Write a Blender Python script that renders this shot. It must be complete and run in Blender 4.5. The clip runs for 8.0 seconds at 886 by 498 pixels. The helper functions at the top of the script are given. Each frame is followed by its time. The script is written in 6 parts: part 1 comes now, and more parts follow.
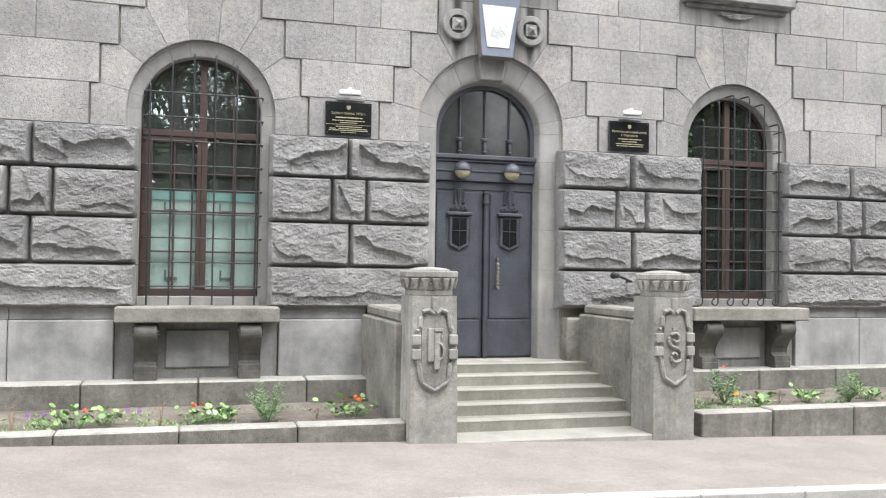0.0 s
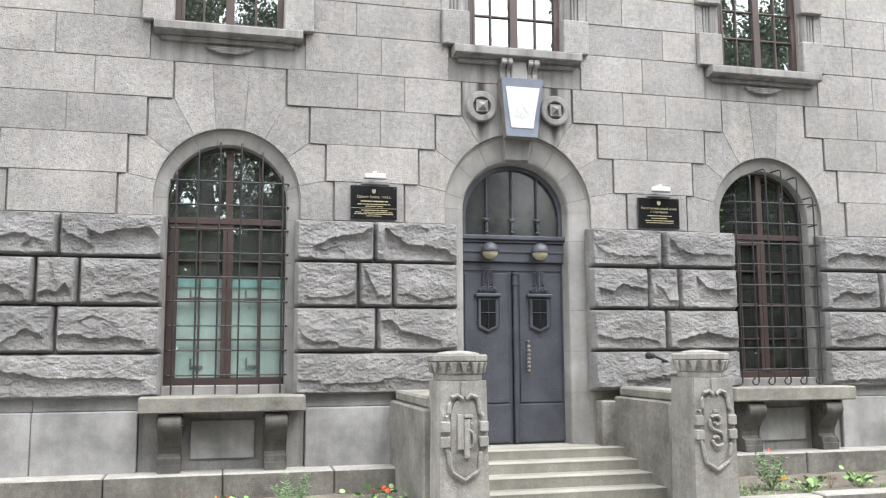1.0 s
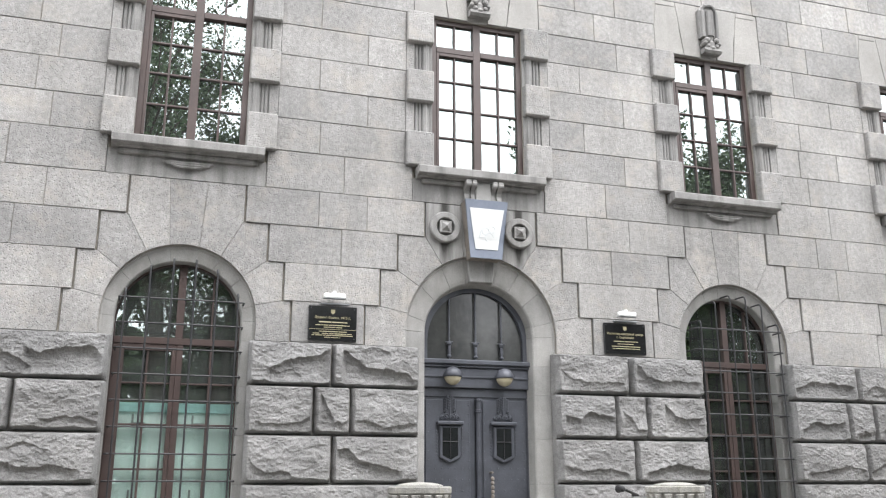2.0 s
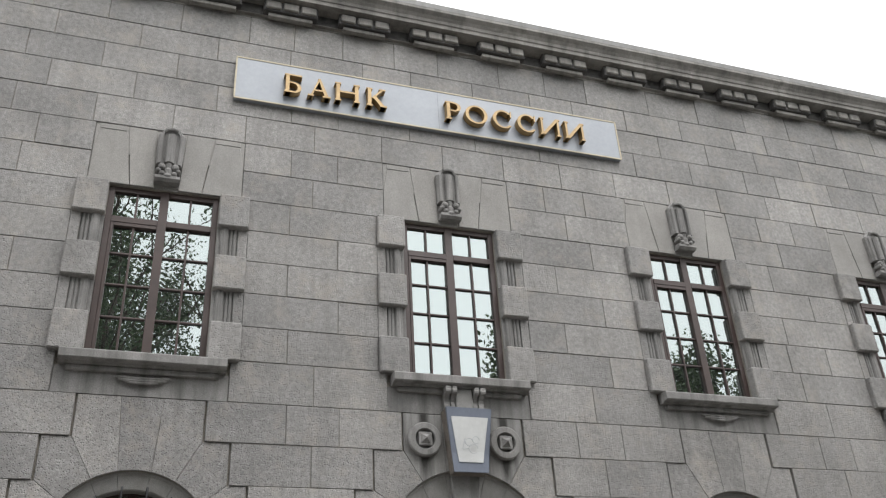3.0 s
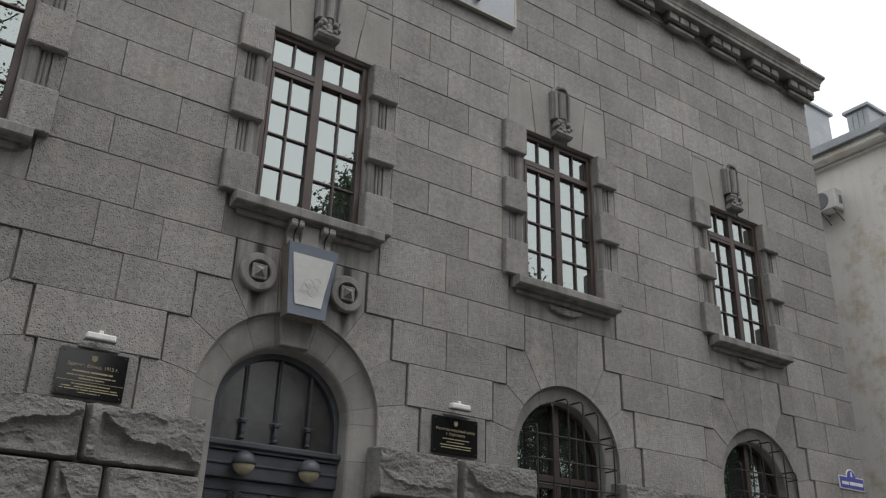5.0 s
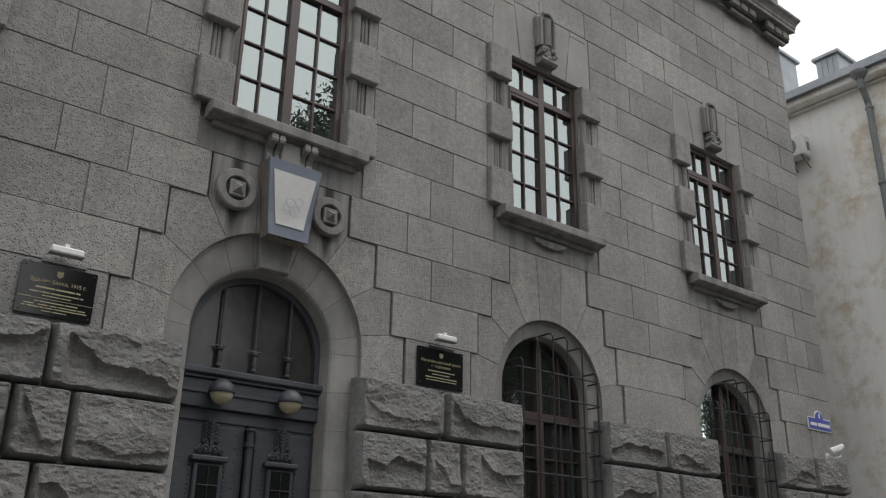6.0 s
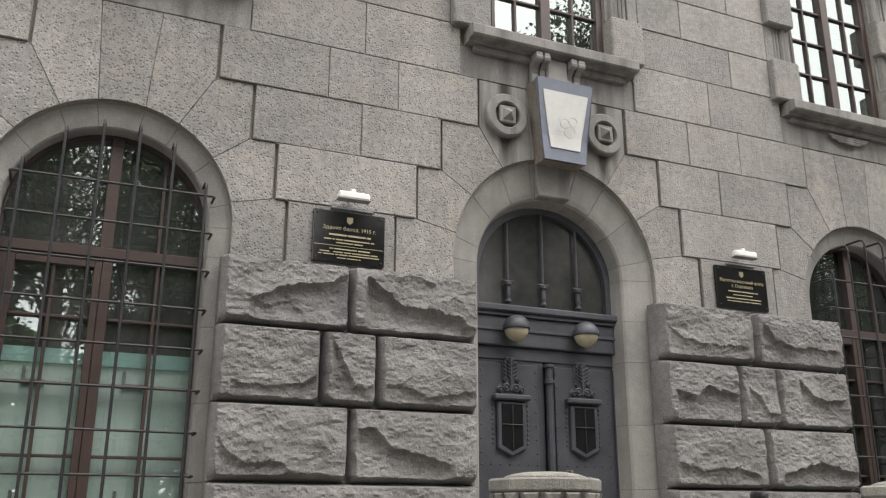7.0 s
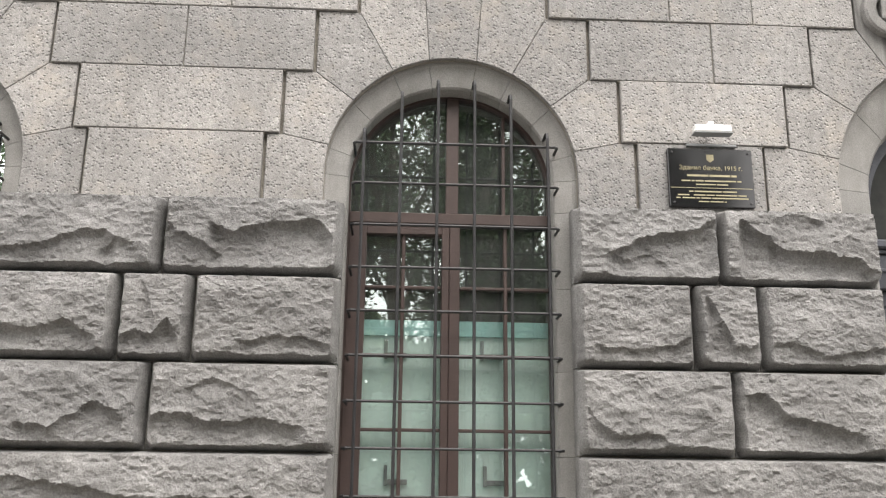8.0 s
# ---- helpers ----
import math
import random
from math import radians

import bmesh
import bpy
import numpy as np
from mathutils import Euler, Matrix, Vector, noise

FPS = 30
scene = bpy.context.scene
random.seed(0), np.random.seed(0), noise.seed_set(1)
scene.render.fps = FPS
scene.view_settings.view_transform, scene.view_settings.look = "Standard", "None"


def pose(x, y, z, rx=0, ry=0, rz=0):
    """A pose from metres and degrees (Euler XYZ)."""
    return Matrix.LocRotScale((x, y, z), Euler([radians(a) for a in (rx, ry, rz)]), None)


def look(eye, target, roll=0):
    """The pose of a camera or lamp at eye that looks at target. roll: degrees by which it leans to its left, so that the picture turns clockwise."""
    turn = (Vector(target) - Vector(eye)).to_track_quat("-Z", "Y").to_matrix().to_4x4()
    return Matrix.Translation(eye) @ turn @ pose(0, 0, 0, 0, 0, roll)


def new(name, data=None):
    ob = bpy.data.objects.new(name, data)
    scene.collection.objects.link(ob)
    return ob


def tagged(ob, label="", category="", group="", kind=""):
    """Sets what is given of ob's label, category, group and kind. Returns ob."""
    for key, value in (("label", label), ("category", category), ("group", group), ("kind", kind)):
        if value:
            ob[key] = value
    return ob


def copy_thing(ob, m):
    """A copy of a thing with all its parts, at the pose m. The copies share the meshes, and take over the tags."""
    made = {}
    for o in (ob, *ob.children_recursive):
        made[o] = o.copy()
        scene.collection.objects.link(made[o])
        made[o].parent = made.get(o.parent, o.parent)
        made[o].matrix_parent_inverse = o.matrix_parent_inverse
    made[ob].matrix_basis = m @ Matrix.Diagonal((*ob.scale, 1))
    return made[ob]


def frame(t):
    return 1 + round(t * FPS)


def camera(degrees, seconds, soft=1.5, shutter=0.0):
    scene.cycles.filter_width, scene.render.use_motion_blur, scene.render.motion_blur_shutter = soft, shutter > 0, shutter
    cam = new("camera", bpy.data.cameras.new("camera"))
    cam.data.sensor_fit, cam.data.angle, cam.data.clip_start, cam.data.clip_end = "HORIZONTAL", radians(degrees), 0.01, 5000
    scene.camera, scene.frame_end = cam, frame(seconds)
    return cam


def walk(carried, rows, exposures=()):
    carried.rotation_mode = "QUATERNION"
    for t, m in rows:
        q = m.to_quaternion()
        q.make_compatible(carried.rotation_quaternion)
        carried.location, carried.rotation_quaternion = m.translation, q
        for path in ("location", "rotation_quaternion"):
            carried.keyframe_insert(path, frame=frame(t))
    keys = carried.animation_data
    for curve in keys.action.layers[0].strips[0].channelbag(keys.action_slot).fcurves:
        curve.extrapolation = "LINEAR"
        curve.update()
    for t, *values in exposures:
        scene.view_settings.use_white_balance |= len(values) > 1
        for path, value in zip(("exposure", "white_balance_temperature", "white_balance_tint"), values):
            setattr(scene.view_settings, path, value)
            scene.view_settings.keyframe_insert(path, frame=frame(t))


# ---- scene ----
cam = camera(53.5, 8.0, soft=1.2)
PATH = [
    (0, (-4.027, -11.486, 1.849), (-3.47, -9.566, 1.896), 0.8),
    (0.5, (-4.006, -11.408, 1.86), (-3.478, -9.484, 2.002), 0.1),
    (1, (-3.921, -11.31, 1.863), (-3.438, -9.383, 2.096), -0.3),
    (1.5, (-3.885, -11.197, 1.848), (-3.387, -9.282, 2.145), -0.0),
    (2, (-3.926, -10.895, 1.838), (-3.356, -9.05, 2.359), -0.1),
    (2.2, (-3.949, -10.721, 1.844), (-3.354, -8.925, 2.491), -1.0),
    (3.3, (-3.826, -9.89, 1.899), (-3.224, -8.295, 2.945), -3.8),
    (3.5, (-3.833, -9.755, 1.894), (-3.226, -8.176, 2.96), -3.2),
    (4, (-3.859, -9.301, 1.861), (-3.153, -7.725, 2.87), -1.6),
    (4.5, (-3.88, -8.833, 1.768), (-3.01, -7.26, 2.645), 0.2),
    (4.7, (-3.838, -8.638, 1.77), (-2.905, -7.08, 2.607), 1.1),
    (5.8, (-3.873, -7.686, 1.625), (-2.675, -6.26, 2.353), 1.1),
    (6, (-3.886, -7.52, 1.609), (-2.72, -6.058, 2.317), 1.0),
    (6.5, (-3.962, -7.084, 1.651), (-2.978, -5.476, 2.32), 0.6),
    (7, (-4.072, -6.675, 1.639), (-3.309, -4.919, 2.218), 0.1),
    (7.5, (-4.131, -6.295, 1.657), (-3.646, -4.414, 2.131), -0.0),
    (8, (-4.211, -5.894, 1.702), (-4.123, -3.962, 2.211), 0.7),
]
EXPOSURES = [(0, 2.05, 6350, 11), (0.5, 2.10, 6350, 11), (1.5, 2.06, 6350, 11), (2.2, 2.02, 6350, 11), (3.3, 0.57, 6500, 10), (3.6, 0.27, 6500, 10), (4.0, -0.18, 6500, 10), (4.5, -0.25, 6500, 10), (4.7, 0.01, 6500, 10), (5.8, 0.27, 6500, 10), (6.0, 0.22, 6500, 10), (6.6, 0.65, 6700, 11), (7.0, 1.29, 6850, 12), (7.5, 1.58, 6850, 12), (8.0, 1.93, 6850, 12)]
walk(cam, [(t, look(eye, target, roll)) for t, eye, target, roll in PATH], EXPOSURES)

# ---- light ----
world = bpy.data.worlds.new("overcast")
scene.world = world
world.use_nodes = True
wn, wl = world.node_tree.nodes, world.node_tree.links
sky = wn.new("ShaderNodeTexSky")
sky.sky_type, sky.sun_disc = "NISHITA", False
sky.sun_elevation, sky.sun_rotation = radians(64), radians(153)
sky.air_density, sky.dust_density, sky.ozone_density = 1.0, 6.0, 1.0
haze = wn.new("ShaderNodeHueSaturation")
haze.inputs["Saturation"].default_value = 0.12
wl.new(sky.outputs[0], haze.inputs["Color"])
cloud = wn.new("ShaderNodeMix")
cloud.data_type = "RGBA"
cloud.inputs[0].default_value = 0.8
cloud.inputs[7].default_value = (7.6, 7.7, 7.8, 1)
wl.new(haze.outputs[0], cloud.inputs[6])
wl.new(cloud.outputs[2], wn["Background"].inputs[0])
wn["Background"].inputs[1].default_value = 0.15

sun = new("sun", bpy.data.lights.new("sun", "SUN"))
sun.data.energy, sun.data.angle, sun.data.color = 1.0, radians(50), (1.0, 0.98, 0.95)
sun.matrix_world = look((3.5, -7, 19), (0, 0, 3))


# ---- materials ----
def material(name, base, rough=0.8, metal=0.0):
    m = bpy.data.materials.new(name)
    m.use_nodes = True
    b = m.node_tree.nodes["Principled BSDF"]
    b.inputs["Base Color"].default_value = (*base, 1)
    b.inputs["Roughness"].default_value, b.inputs["Metallic"].default_value = rough, metal
    return m


def node(m, kind, **values):
    n = m.node_tree.nodes.new(kind)
    for key, v in values.items():
        n.inputs[key].default_value = v
    return n


def ramp(m, fac, stops):
    r = m.node_tree.nodes.new("ShaderNodeValToRGB")
    while len(r.color_ramp.elements) < len(stops):
        r.color_ramp.elements.new(0.5)
    for e, (p, c) in zip(r.color_ramp.elements, stops):
        e.position, e.color = p, (*c, 1)
    m.node_tree.links.new(fac, r.inputs[0])
    return r.outputs[0]


def mix(m, fac, a, b, kind="MULTIPLY"):
    n = m.node_tree.nodes.new("ShaderNodeMix")
    n.data_type, n.blend_type = "RGBA", kind
    for sock, v in ((n.inputs[0], fac), (n.inputs[6], a), (n.inputs[7], b)):
        if isinstance(v, (int, float)):
            sock.default_value = v
        elif isinstance(v, tuple):
            sock.default_value = (*v, 1)
        else:
            m.node_tree.links.new(v, sock)
    return n.outputs[2]


def surface(name, dark, light, grain=60.0, blotch=1.2, rough=0.85, metal=0.0, pits=0.0, pit_size=45.0, bump=0.15, vary=0.0, streaks=0.0, streak_tint=(0.25, 0.24, 0.22), tint=None, gritty=0.55, mottle=0.0):
    """A worn surface: large blotches, fine grain, pits, rain streaks, and a shade of its own for each piece."""
    m = material(name, light, rough, metal)
    links, bsdf = m.node_tree.links, m.node_tree.nodes["Principled BSDF"]
    co = m.node_tree.nodes.new("ShaderNodeNewGeometry").outputs["Position"]
    big = node(m, "ShaderNodeTexNoise", Scale=blotch, Detail=6.0, Roughness=0.62)
    links.new(co, big.inputs["Vector"])
    fine = node(m, "ShaderNodeTexNoise", Scale=grain, Detail=4.0, Roughness=0.7)
    links.new(co, fine.inputs["Vector"])
    col = ramp(m, big.outputs["Fac"], [(0.3, dark), (0.7, light)])
    col = mix(m, gritty, col, ramp(m, fine.outputs["Fac"], [(0.3, (0.45, 0.45, 0.46)), (0.68, (1.25, 1.25, 1.24))]))
    if mottle:
        mt = node(m, "ShaderNodeTexNoise", Scale=17.0, Detail=7.0, Roughness=0.68)
        links.new(co, mt.inputs["Vector"])
        col = mix(m, mottle, col, ramp(m, mt.outputs["Fac"], [(0.34, (0.55, 0.55, 0.55)), (0.66, (1.3, 1.29, 1.28))]))
    if tint:
        tn = node(m, "ShaderNodeTexNoise", Scale=blotch * 2.7, Detail=8.0, Roughness=0.74)
        links.new(co, tn.inputs["Vector"])
        col = mix(m, ramp(m, tn.outputs["Fac"], [(0.51, (0, 0, 0)), (0.66, (0.75, 0.75, 0.75))]), col, tint, "MIX")
    if vary:
        own = m.node_tree.nodes.new("ShaderNodeObjectInfo").outputs["Random"]
        col = mix(m, 1.0, col, ramp(m, own, [(0.0, (1 - vary, 1 - vary, 1 - vary)), (0.55, (1, 0.993, 0.983)), (1.0, (1 + vary, 1 + vary * 0.93, 1 + vary * 0.84))]))
    if streaks:
        mp = node(m, "ShaderNodeMapping", Scale=(7.0, 7.0, 0.55))
        links.new(co, mp.inputs["Vector"])
        st = node(m, "ShaderNodeTexNoise", Scale=1.0, Detail=5.0, Roughness=0.6)
        links.new(mp.outputs[0], st.inputs["Vector"])
        col = mix(m, ramp(m, st.outputs["Fac"], [(0.46, (0, 0, 0)), (0.72, (streaks, streaks, streaks))]), col, streak_tint, "MIX")
    h = fine.outputs["Fac"]
    strength = bump
    if pits:
        # separate chisel dimples, wobbled by the grain; shade in them darkens the colour
        warp = node(m, "ShaderNodeTexNoise", Scale=pit_size * 0.8, Detail=2.0)
        links.new(co, warp.inputs["Vector"])
        mv = node(m, "ShaderNodeVectorMath")
        mv.operation = "MULTIPLY_ADD"
        links.new(warp.outputs["Color"], mv.inputs[0])
        mv.inputs[1].default_value = (0.008, 0.008, 0.007)
        links.new(co, mv.inputs[2])
        v = node(m, "ShaderNodeTexVoronoi", Scale=pit_size)
        links.new(mv.outputs[0], v.inputs["Vector"])
        hole = ramp(m, v.outputs["Distance"], [(0.06, (0, 0, 0)), (0.42, (1, 1, 1))])
        col = mix(m, pits, col, ramp(m, v.outputs["Distance"], [(0.05, (0.42, 0.42, 0.43)), (0.38, (1, 1, 1))]))
        h = mix(m, 0.22, hole, fine.outputs["Fac"], "MIX")
    links.new(col, bsdf.inputs["Base Color"])
    bn = node(m, "ShaderNodeBump", Strength=min(1.0, strength * 4), Distance=0.015 if pits else 0.011)
    links.new(h, bn.inputs["Height"])
    links.new(bn.outputs[0], bsdf.inputs["Normal"])
    return m


ASHLAR = surface("granite_ashlar", (0.225, 0.220, 0.215), (0.37, 0.361, 0.353), grain=95, blotch=0.9, pits=0.24, pit_size=38, bump=0.2, gritty=0.8, mottle=0.5, vary=0.14, streaks=0.35, streak_tint=(0.19, 0.183, 0.175), tint=(0.33, 0.305, 0.275))
FINE = surface("fine_dressed_ashlar", (0.225, 0.220, 0.215), (0.37, 0.361, 0.353), grain=85, blotch=0.9, pits=0.10, pit_size=52, bump=0.11, gritty=0.75, mottle=0.6, vary=0.14, streaks=0.4, streak_tint=(0.18, 0.173, 0.165), tint=(0.33, 0.305, 0.275))
SMOOTH = surface("granite_smooth", (0.215, 0.211, 0.205), (0.35, 0.344, 0.334), grain=120, blotch=1.3, bump=0.1, vary=0.09, streaks=0.55, streak_tint=(0.15, 0.147, 0.14))
PLINTH = surface("stained_plinth_granite", (0.17, 0.169, 0.168), (0.40, 0.395, 0.39), grain=120, blotch=1.7, bump=0.1, vary=0.06, streaks=0.35, streak_tint=(0.13, 0.13, 0.127))
ROCK = surface("granite_rock_face", (0.165, 0.163, 0.162), (0.29, 0.286, 0.283), grain=75, blotch=2.2, bump=0.3, gritty=0.75, mottle=0.35, vary=0.08, streaks=0.35, streak_tint=(0.14, 0.137, 0.132))
MOULD = surface("granite_moulding", (0.175, 0.171, 0.167), (0.31, 0.303, 0.294), grain=90, blotch=1.8, bump=0.15, vary=0.06, streaks=0.75, streak_tint=(0.085, 0.082, 0.077))
LINTEL = surface("warm_lintel_granite", (0.265, 0.256, 0.243), (0.375, 0.362, 0.345), grain=110, blotch=1.3, bump=0.12, gritty=0.65, vary=0.07, streaks=0.25, streak_tint=(0.19, 0.183, 0.172))
PORTAL = surface("rain_streaked_granite", (0.20, 0.196, 0.19), (0.34, 0.334, 0.324), grain=120, blotch=1.3, bump=0.1, vary=0.07, streaks=0.9, streak_tint=(0.075, 0.073, 0.069))
def drips(m, places, reach, z0, z1):
    """Dark rain drips running down below fixed ornaments, each round an x of its own."""
    links, bsdf = m.node_tree.links, m.node_tree.nodes["Principled BSDF"]
    old = bsdf.inputs["Base Color"].links[0].from_socket
    co = m.node_tree.nodes.new("ShaderNodeNewGeometry").outputs["Position"]
    axes = m.node_tree.nodes.new("ShaderNodeSeparateXYZ")
    links.new(co, axes.inputs[0])

    def calc(kind, a, b, clamp=False):
        n = m.node_tree.nodes.new("ShaderNodeMath")
        n.operation, n.use_clamp = kind, clamp
        for sock, v in zip(n.inputs, (a, b)):
            if isinstance(v, (int, float)):
                sock.default_value = v
            else:
                links.new(v, sock)
        return n.outputs[0]
    mp = node(m, "ShaderNodeMapping", Scale=(16.0, 1.0, 2.5))
    links.new(co, mp.inputs["Vector"])
    ns = node(m, "ShaderNodeTexNoise", Scale=1.0, Detail=5.0, Roughness=0.65)
    links.new(mp.outputs[0], ns.inputs["Vector"])
    shape = 0.0
    for x in places:
        off = calc("ABSOLUTE", calc("SUBTRACT", axes.outputs["X"], x), 0)
        shape = calc("MAXIMUM", shape, calc("SUBTRACT", 1.0, calc("DIVIDE", off, reach)), True)
    high = calc("DIVIDE", calc("SUBTRACT", axes.outputs["Z"], z0), z1 - z0, True)
    amount = calc("MULTIPLY", calc("MULTIPLY", shape, high), calc("MULTIPLY", ns.outputs["Fac"], 3.2), True)
    links.new(mix(m, amount, old, (0.035, 0.033, 0.03), "MIX"), bsdf.inputs["Base Color"])


drips(PORTAL, (-0.53, 0.545), 0.085, 4.66, 5.0)
RING = surface("granite_ring", (0.20, 0.196, 0.189), (0.35, 0.343, 0.331), grain=120, blotch=1.6, bump=0.07, vary=0.07, streaks=0.4, streak_tint=(0.14, 0.135, 0.128))
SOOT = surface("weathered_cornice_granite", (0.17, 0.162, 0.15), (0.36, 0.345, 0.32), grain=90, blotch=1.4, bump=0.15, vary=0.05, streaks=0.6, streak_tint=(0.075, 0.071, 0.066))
# soot, with the shade under the eaves put into the colour
BLACKENED = surface("soot_and_shade_granite", (0.035, 0.034, 0.034), (0.12, 0.115, 0.11), grain=70, blotch=2.5, bump=0.2, gritty=0.6)
MORTAR = surface("lime_mortar", (0.20, 0.186, 0.163), (0.33, 0.302, 0.26), grain=50, blotch=1.0, bump=0.2)
OLDSTONE = surface("weathered_step_stone", (0.125, 0.121, 0.106), (0.33, 0.320, 0.288), grain=80, blotch=2.1, bump=0.2, mottle=0.4, vary=0.08, streaks=0.3, streak_tint=(0.085, 0.082, 0.072), tint=(0.225, 0.215, 0.16))
PILLAR = surface("pale_weathered_pillar_stone", (0.19, 0.186, 0.172), (0.40, 0.392, 0.365), grain=85, blotch=2.0, bump=0.22, gritty=0.75, mottle=0.4, vary=0.06, streaks=0.45, streak_tint=(0.12, 0.116, 0.104), tint=(0.27, 0.26, 0.215))
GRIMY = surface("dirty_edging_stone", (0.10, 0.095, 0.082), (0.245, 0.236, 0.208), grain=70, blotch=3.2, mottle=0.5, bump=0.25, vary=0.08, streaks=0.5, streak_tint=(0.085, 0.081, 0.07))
# top faces only: cleaner stone, with the sky light they catch in its colour
TOPLIT = surface("pale_sky_lit_stone", (0.24, 0.234, 0.213), (0.38, 0.37, 0.34), grain=90, blotch=2.4, mottle=0.35, bump=0.15, vary=0.05)
CONSOLE = surface("dark_streaked_console_stone", (0.045, 0.043, 0.038), (0.15, 0.143, 0.127), grain=90, blotch=2.6, rough=0.6, bump=0.14, gritty=0.4, mottle=0.35, streaks=0.8, streak_tint=(0.035, 0.033, 0.03))
STEP = surface("worn_riser_stone", (0.185, 0.181, 0.152), (0.30, 0.293, 0.25), grain=80, blotch=2.1, bump=0.15, vary=0.05, streaks=0.4, streak_tint=(0.14, 0.135, 0.115))
TREAD = surface("pale_step_stone", (0.24, 0.235, 0.21), (0.35, 0.34, 0.31), grain=80, blotch=2.2, bump=0.1, vary=0.05, tint=(0.30, 0.29, 0.22))
PAVE = surface("pink_grey_asphalt", (0.205, 0.183, 0.167), (0.272, 0.244, 0.223), grain=110, blotch=1.4, bump=0.2, gritty=0.8, mottle=0.22)
ROAD = surface("grey_asphalt", (0.10, 0.10, 0.10), (0.16, 0.158, 0.155), grain=130, blotch=0.6, bump=0.15)
KERB = surface("pale_kerb_stone", (0.38, 0.37, 0.35), (0.5, 0.49, 0.47), grain=90, blotch=2.0, bump=0.12, vary=0.06)
SOIL = surface("dry_soil", (0.075, 0.064, 0.052), (0.20, 0.175, 0.145), grain=40, blotch=3.0, bump=0.9)
WOOD = surface("brown_window_paint", (0.045, 0.030, 0.027), (0.068, 0.045, 0.040), grain=50, blotch=3.0, rough=0.45, bump=0.05, gritty=0.12)
IRON = surface("black_wrought_iron", (0.018, 0.018, 0.02), (0.04, 0.04, 0.042), grain=80, blotch=4.0, rough=0.55, metal=0.3, bump=0.08)
DOORMETAL = surface("slate_blue_painted_iron", (0.044, 0.047, 0.057), (0.078, 0.083, 0.099), grain=60, blotch=2.6, rough=0.5, metal=0.2, bump=0.07, gritty=0.3)
PLASTER = surface("stained_white_plaster", (0.84, 0.825, 0.79), (0.92, 0.91, 0.88), grain=35, blotch=0.5, bump=0.1, tint=(0.56, 0.45, 0.31), streaks=0.15, streak_tint=(0.52, 0.46, 0.36), gritty=0.2)
ZINC = surface("zinc_sheet", (0.25, 0.27, 0.29), (0.36, 0.38, 0.40), grain=30, blotch=1.5, rough=0.5, metal=0.5, bump=0.03, gritty=0.3)
PIPE = surface("grey_painted_pipe", (0.16, 0.17, 0.175), (0.24, 0.25, 0.255), grain=30, blotch=2.0, rough=0.55, bump=0.03, gritty=0.12)
WHITE = surface("white_paint", (0.70, 0.70, 0.68), (0.80, 0.80, 0.78), grain=30, blotch=3.0, rough=0.5, bump=0.02, gritty=0.12)
BLACKGLOSS = material("polished_black_granite", (0.012, 0.012, 0.013), 0.08)
GOLD = surface("gold_paint", (0.30, 0.20, 0.09), (0.42, 0.295, 0.145), grain=20, blotch=3.0, rough=0.45, metal=0.35, bump=0.02, gritty=0.12)
TRIM = surface("pale_gilt_edge", (0.42, 0.36, 0.25), (0.52, 0.45, 0.33), grain=20, blotch=3.0, rough=0.5, bump=0.02, gritty=0.12)
BRONZE = surface("dark_gold_return", (0.16, 0.10, 0.045), (0.26, 0.17, 0.08), grain=20, blotch=3.0, rough=0.5, metal=0.3, bump=0.02)
SIGNFACE = surface("pale_blue_grey_sheet", (0.265, 0.285, 0.315), (0.32, 0.34, 0.37), grain=12, blotch=0.8, rough=0.4, metal=0.1, bump=0.01, gritty=0.12)
LANTERNBLUE = surface("slate_blue_sheet", (0.135, 0.155, 0.20), (0.175, 0.195, 0.24), grain=25, blotch=3.0, rough=0.45, metal=0.2, bump=0.02, gritty=0.12)
LANTERNSIDE = surface("rusty_dull_sheet", (0.17, 0.145, 0.12), (0.25, 0.225, 0.20), grain=25, blotch=4.0, rough=0.6, metal=0.2, bump=0.05)
MILK = surface("milk_white_panel", (0.54, 0.545, 0.54), (0.64, 0.645, 0.635), grain=15, blotch=2.0, rough=0.3, bump=0.01, gritty=0.12)
GLOBE = surface("yellowed_glass_globe", (0.36, 0.32, 0.22), (0.46, 0.42, 0.31), grain=12, blotch=6.0, rough=0.25, bump=0.01, gritty=0.12)
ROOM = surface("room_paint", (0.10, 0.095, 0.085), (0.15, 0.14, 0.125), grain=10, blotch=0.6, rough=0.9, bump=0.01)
FILM = surface("pale_green_film", (0.78, 0.94, 0.89), (0.83, 0.97, 0.93), grain=6, blotch=0.9, rough=0.4, bump=0.01, gritty=0.12)
FILMTOP = surface("turquoise_band", (0.40, 0.68, 0.66), (0.46, 0.75, 0.73), grain=6, blotch=1.5, rough=0.4, bump=0.01, gritty=0.12)
CURTAIN = surface("grey_green_curtain", (0.23, 0.27, 0.24), (0.34, 0.39, 0.35), grain=20, blotch=2.0, rough=0.9, bump=0.02)
BLIND = surface("grey_blind", (0.50, 0.53, 0.51), (0.60, 0.63, 0.60), grain=20, blotch=2.0, rough=0.6, bump=0.01)
SIGNBLUE = surface("blue_enamel", (0.05, 0.06, 0.33), (0.07, 0.09, 0.40), grain=15, blotch=3.0, rough=0.3, bump=0.01, gritty=0.12)
BARK = surface("bark", (0.05, 0.04, 0.03), (0.11, 0.09, 0.07), grain=30, blotch=5.0, bump=0.5)
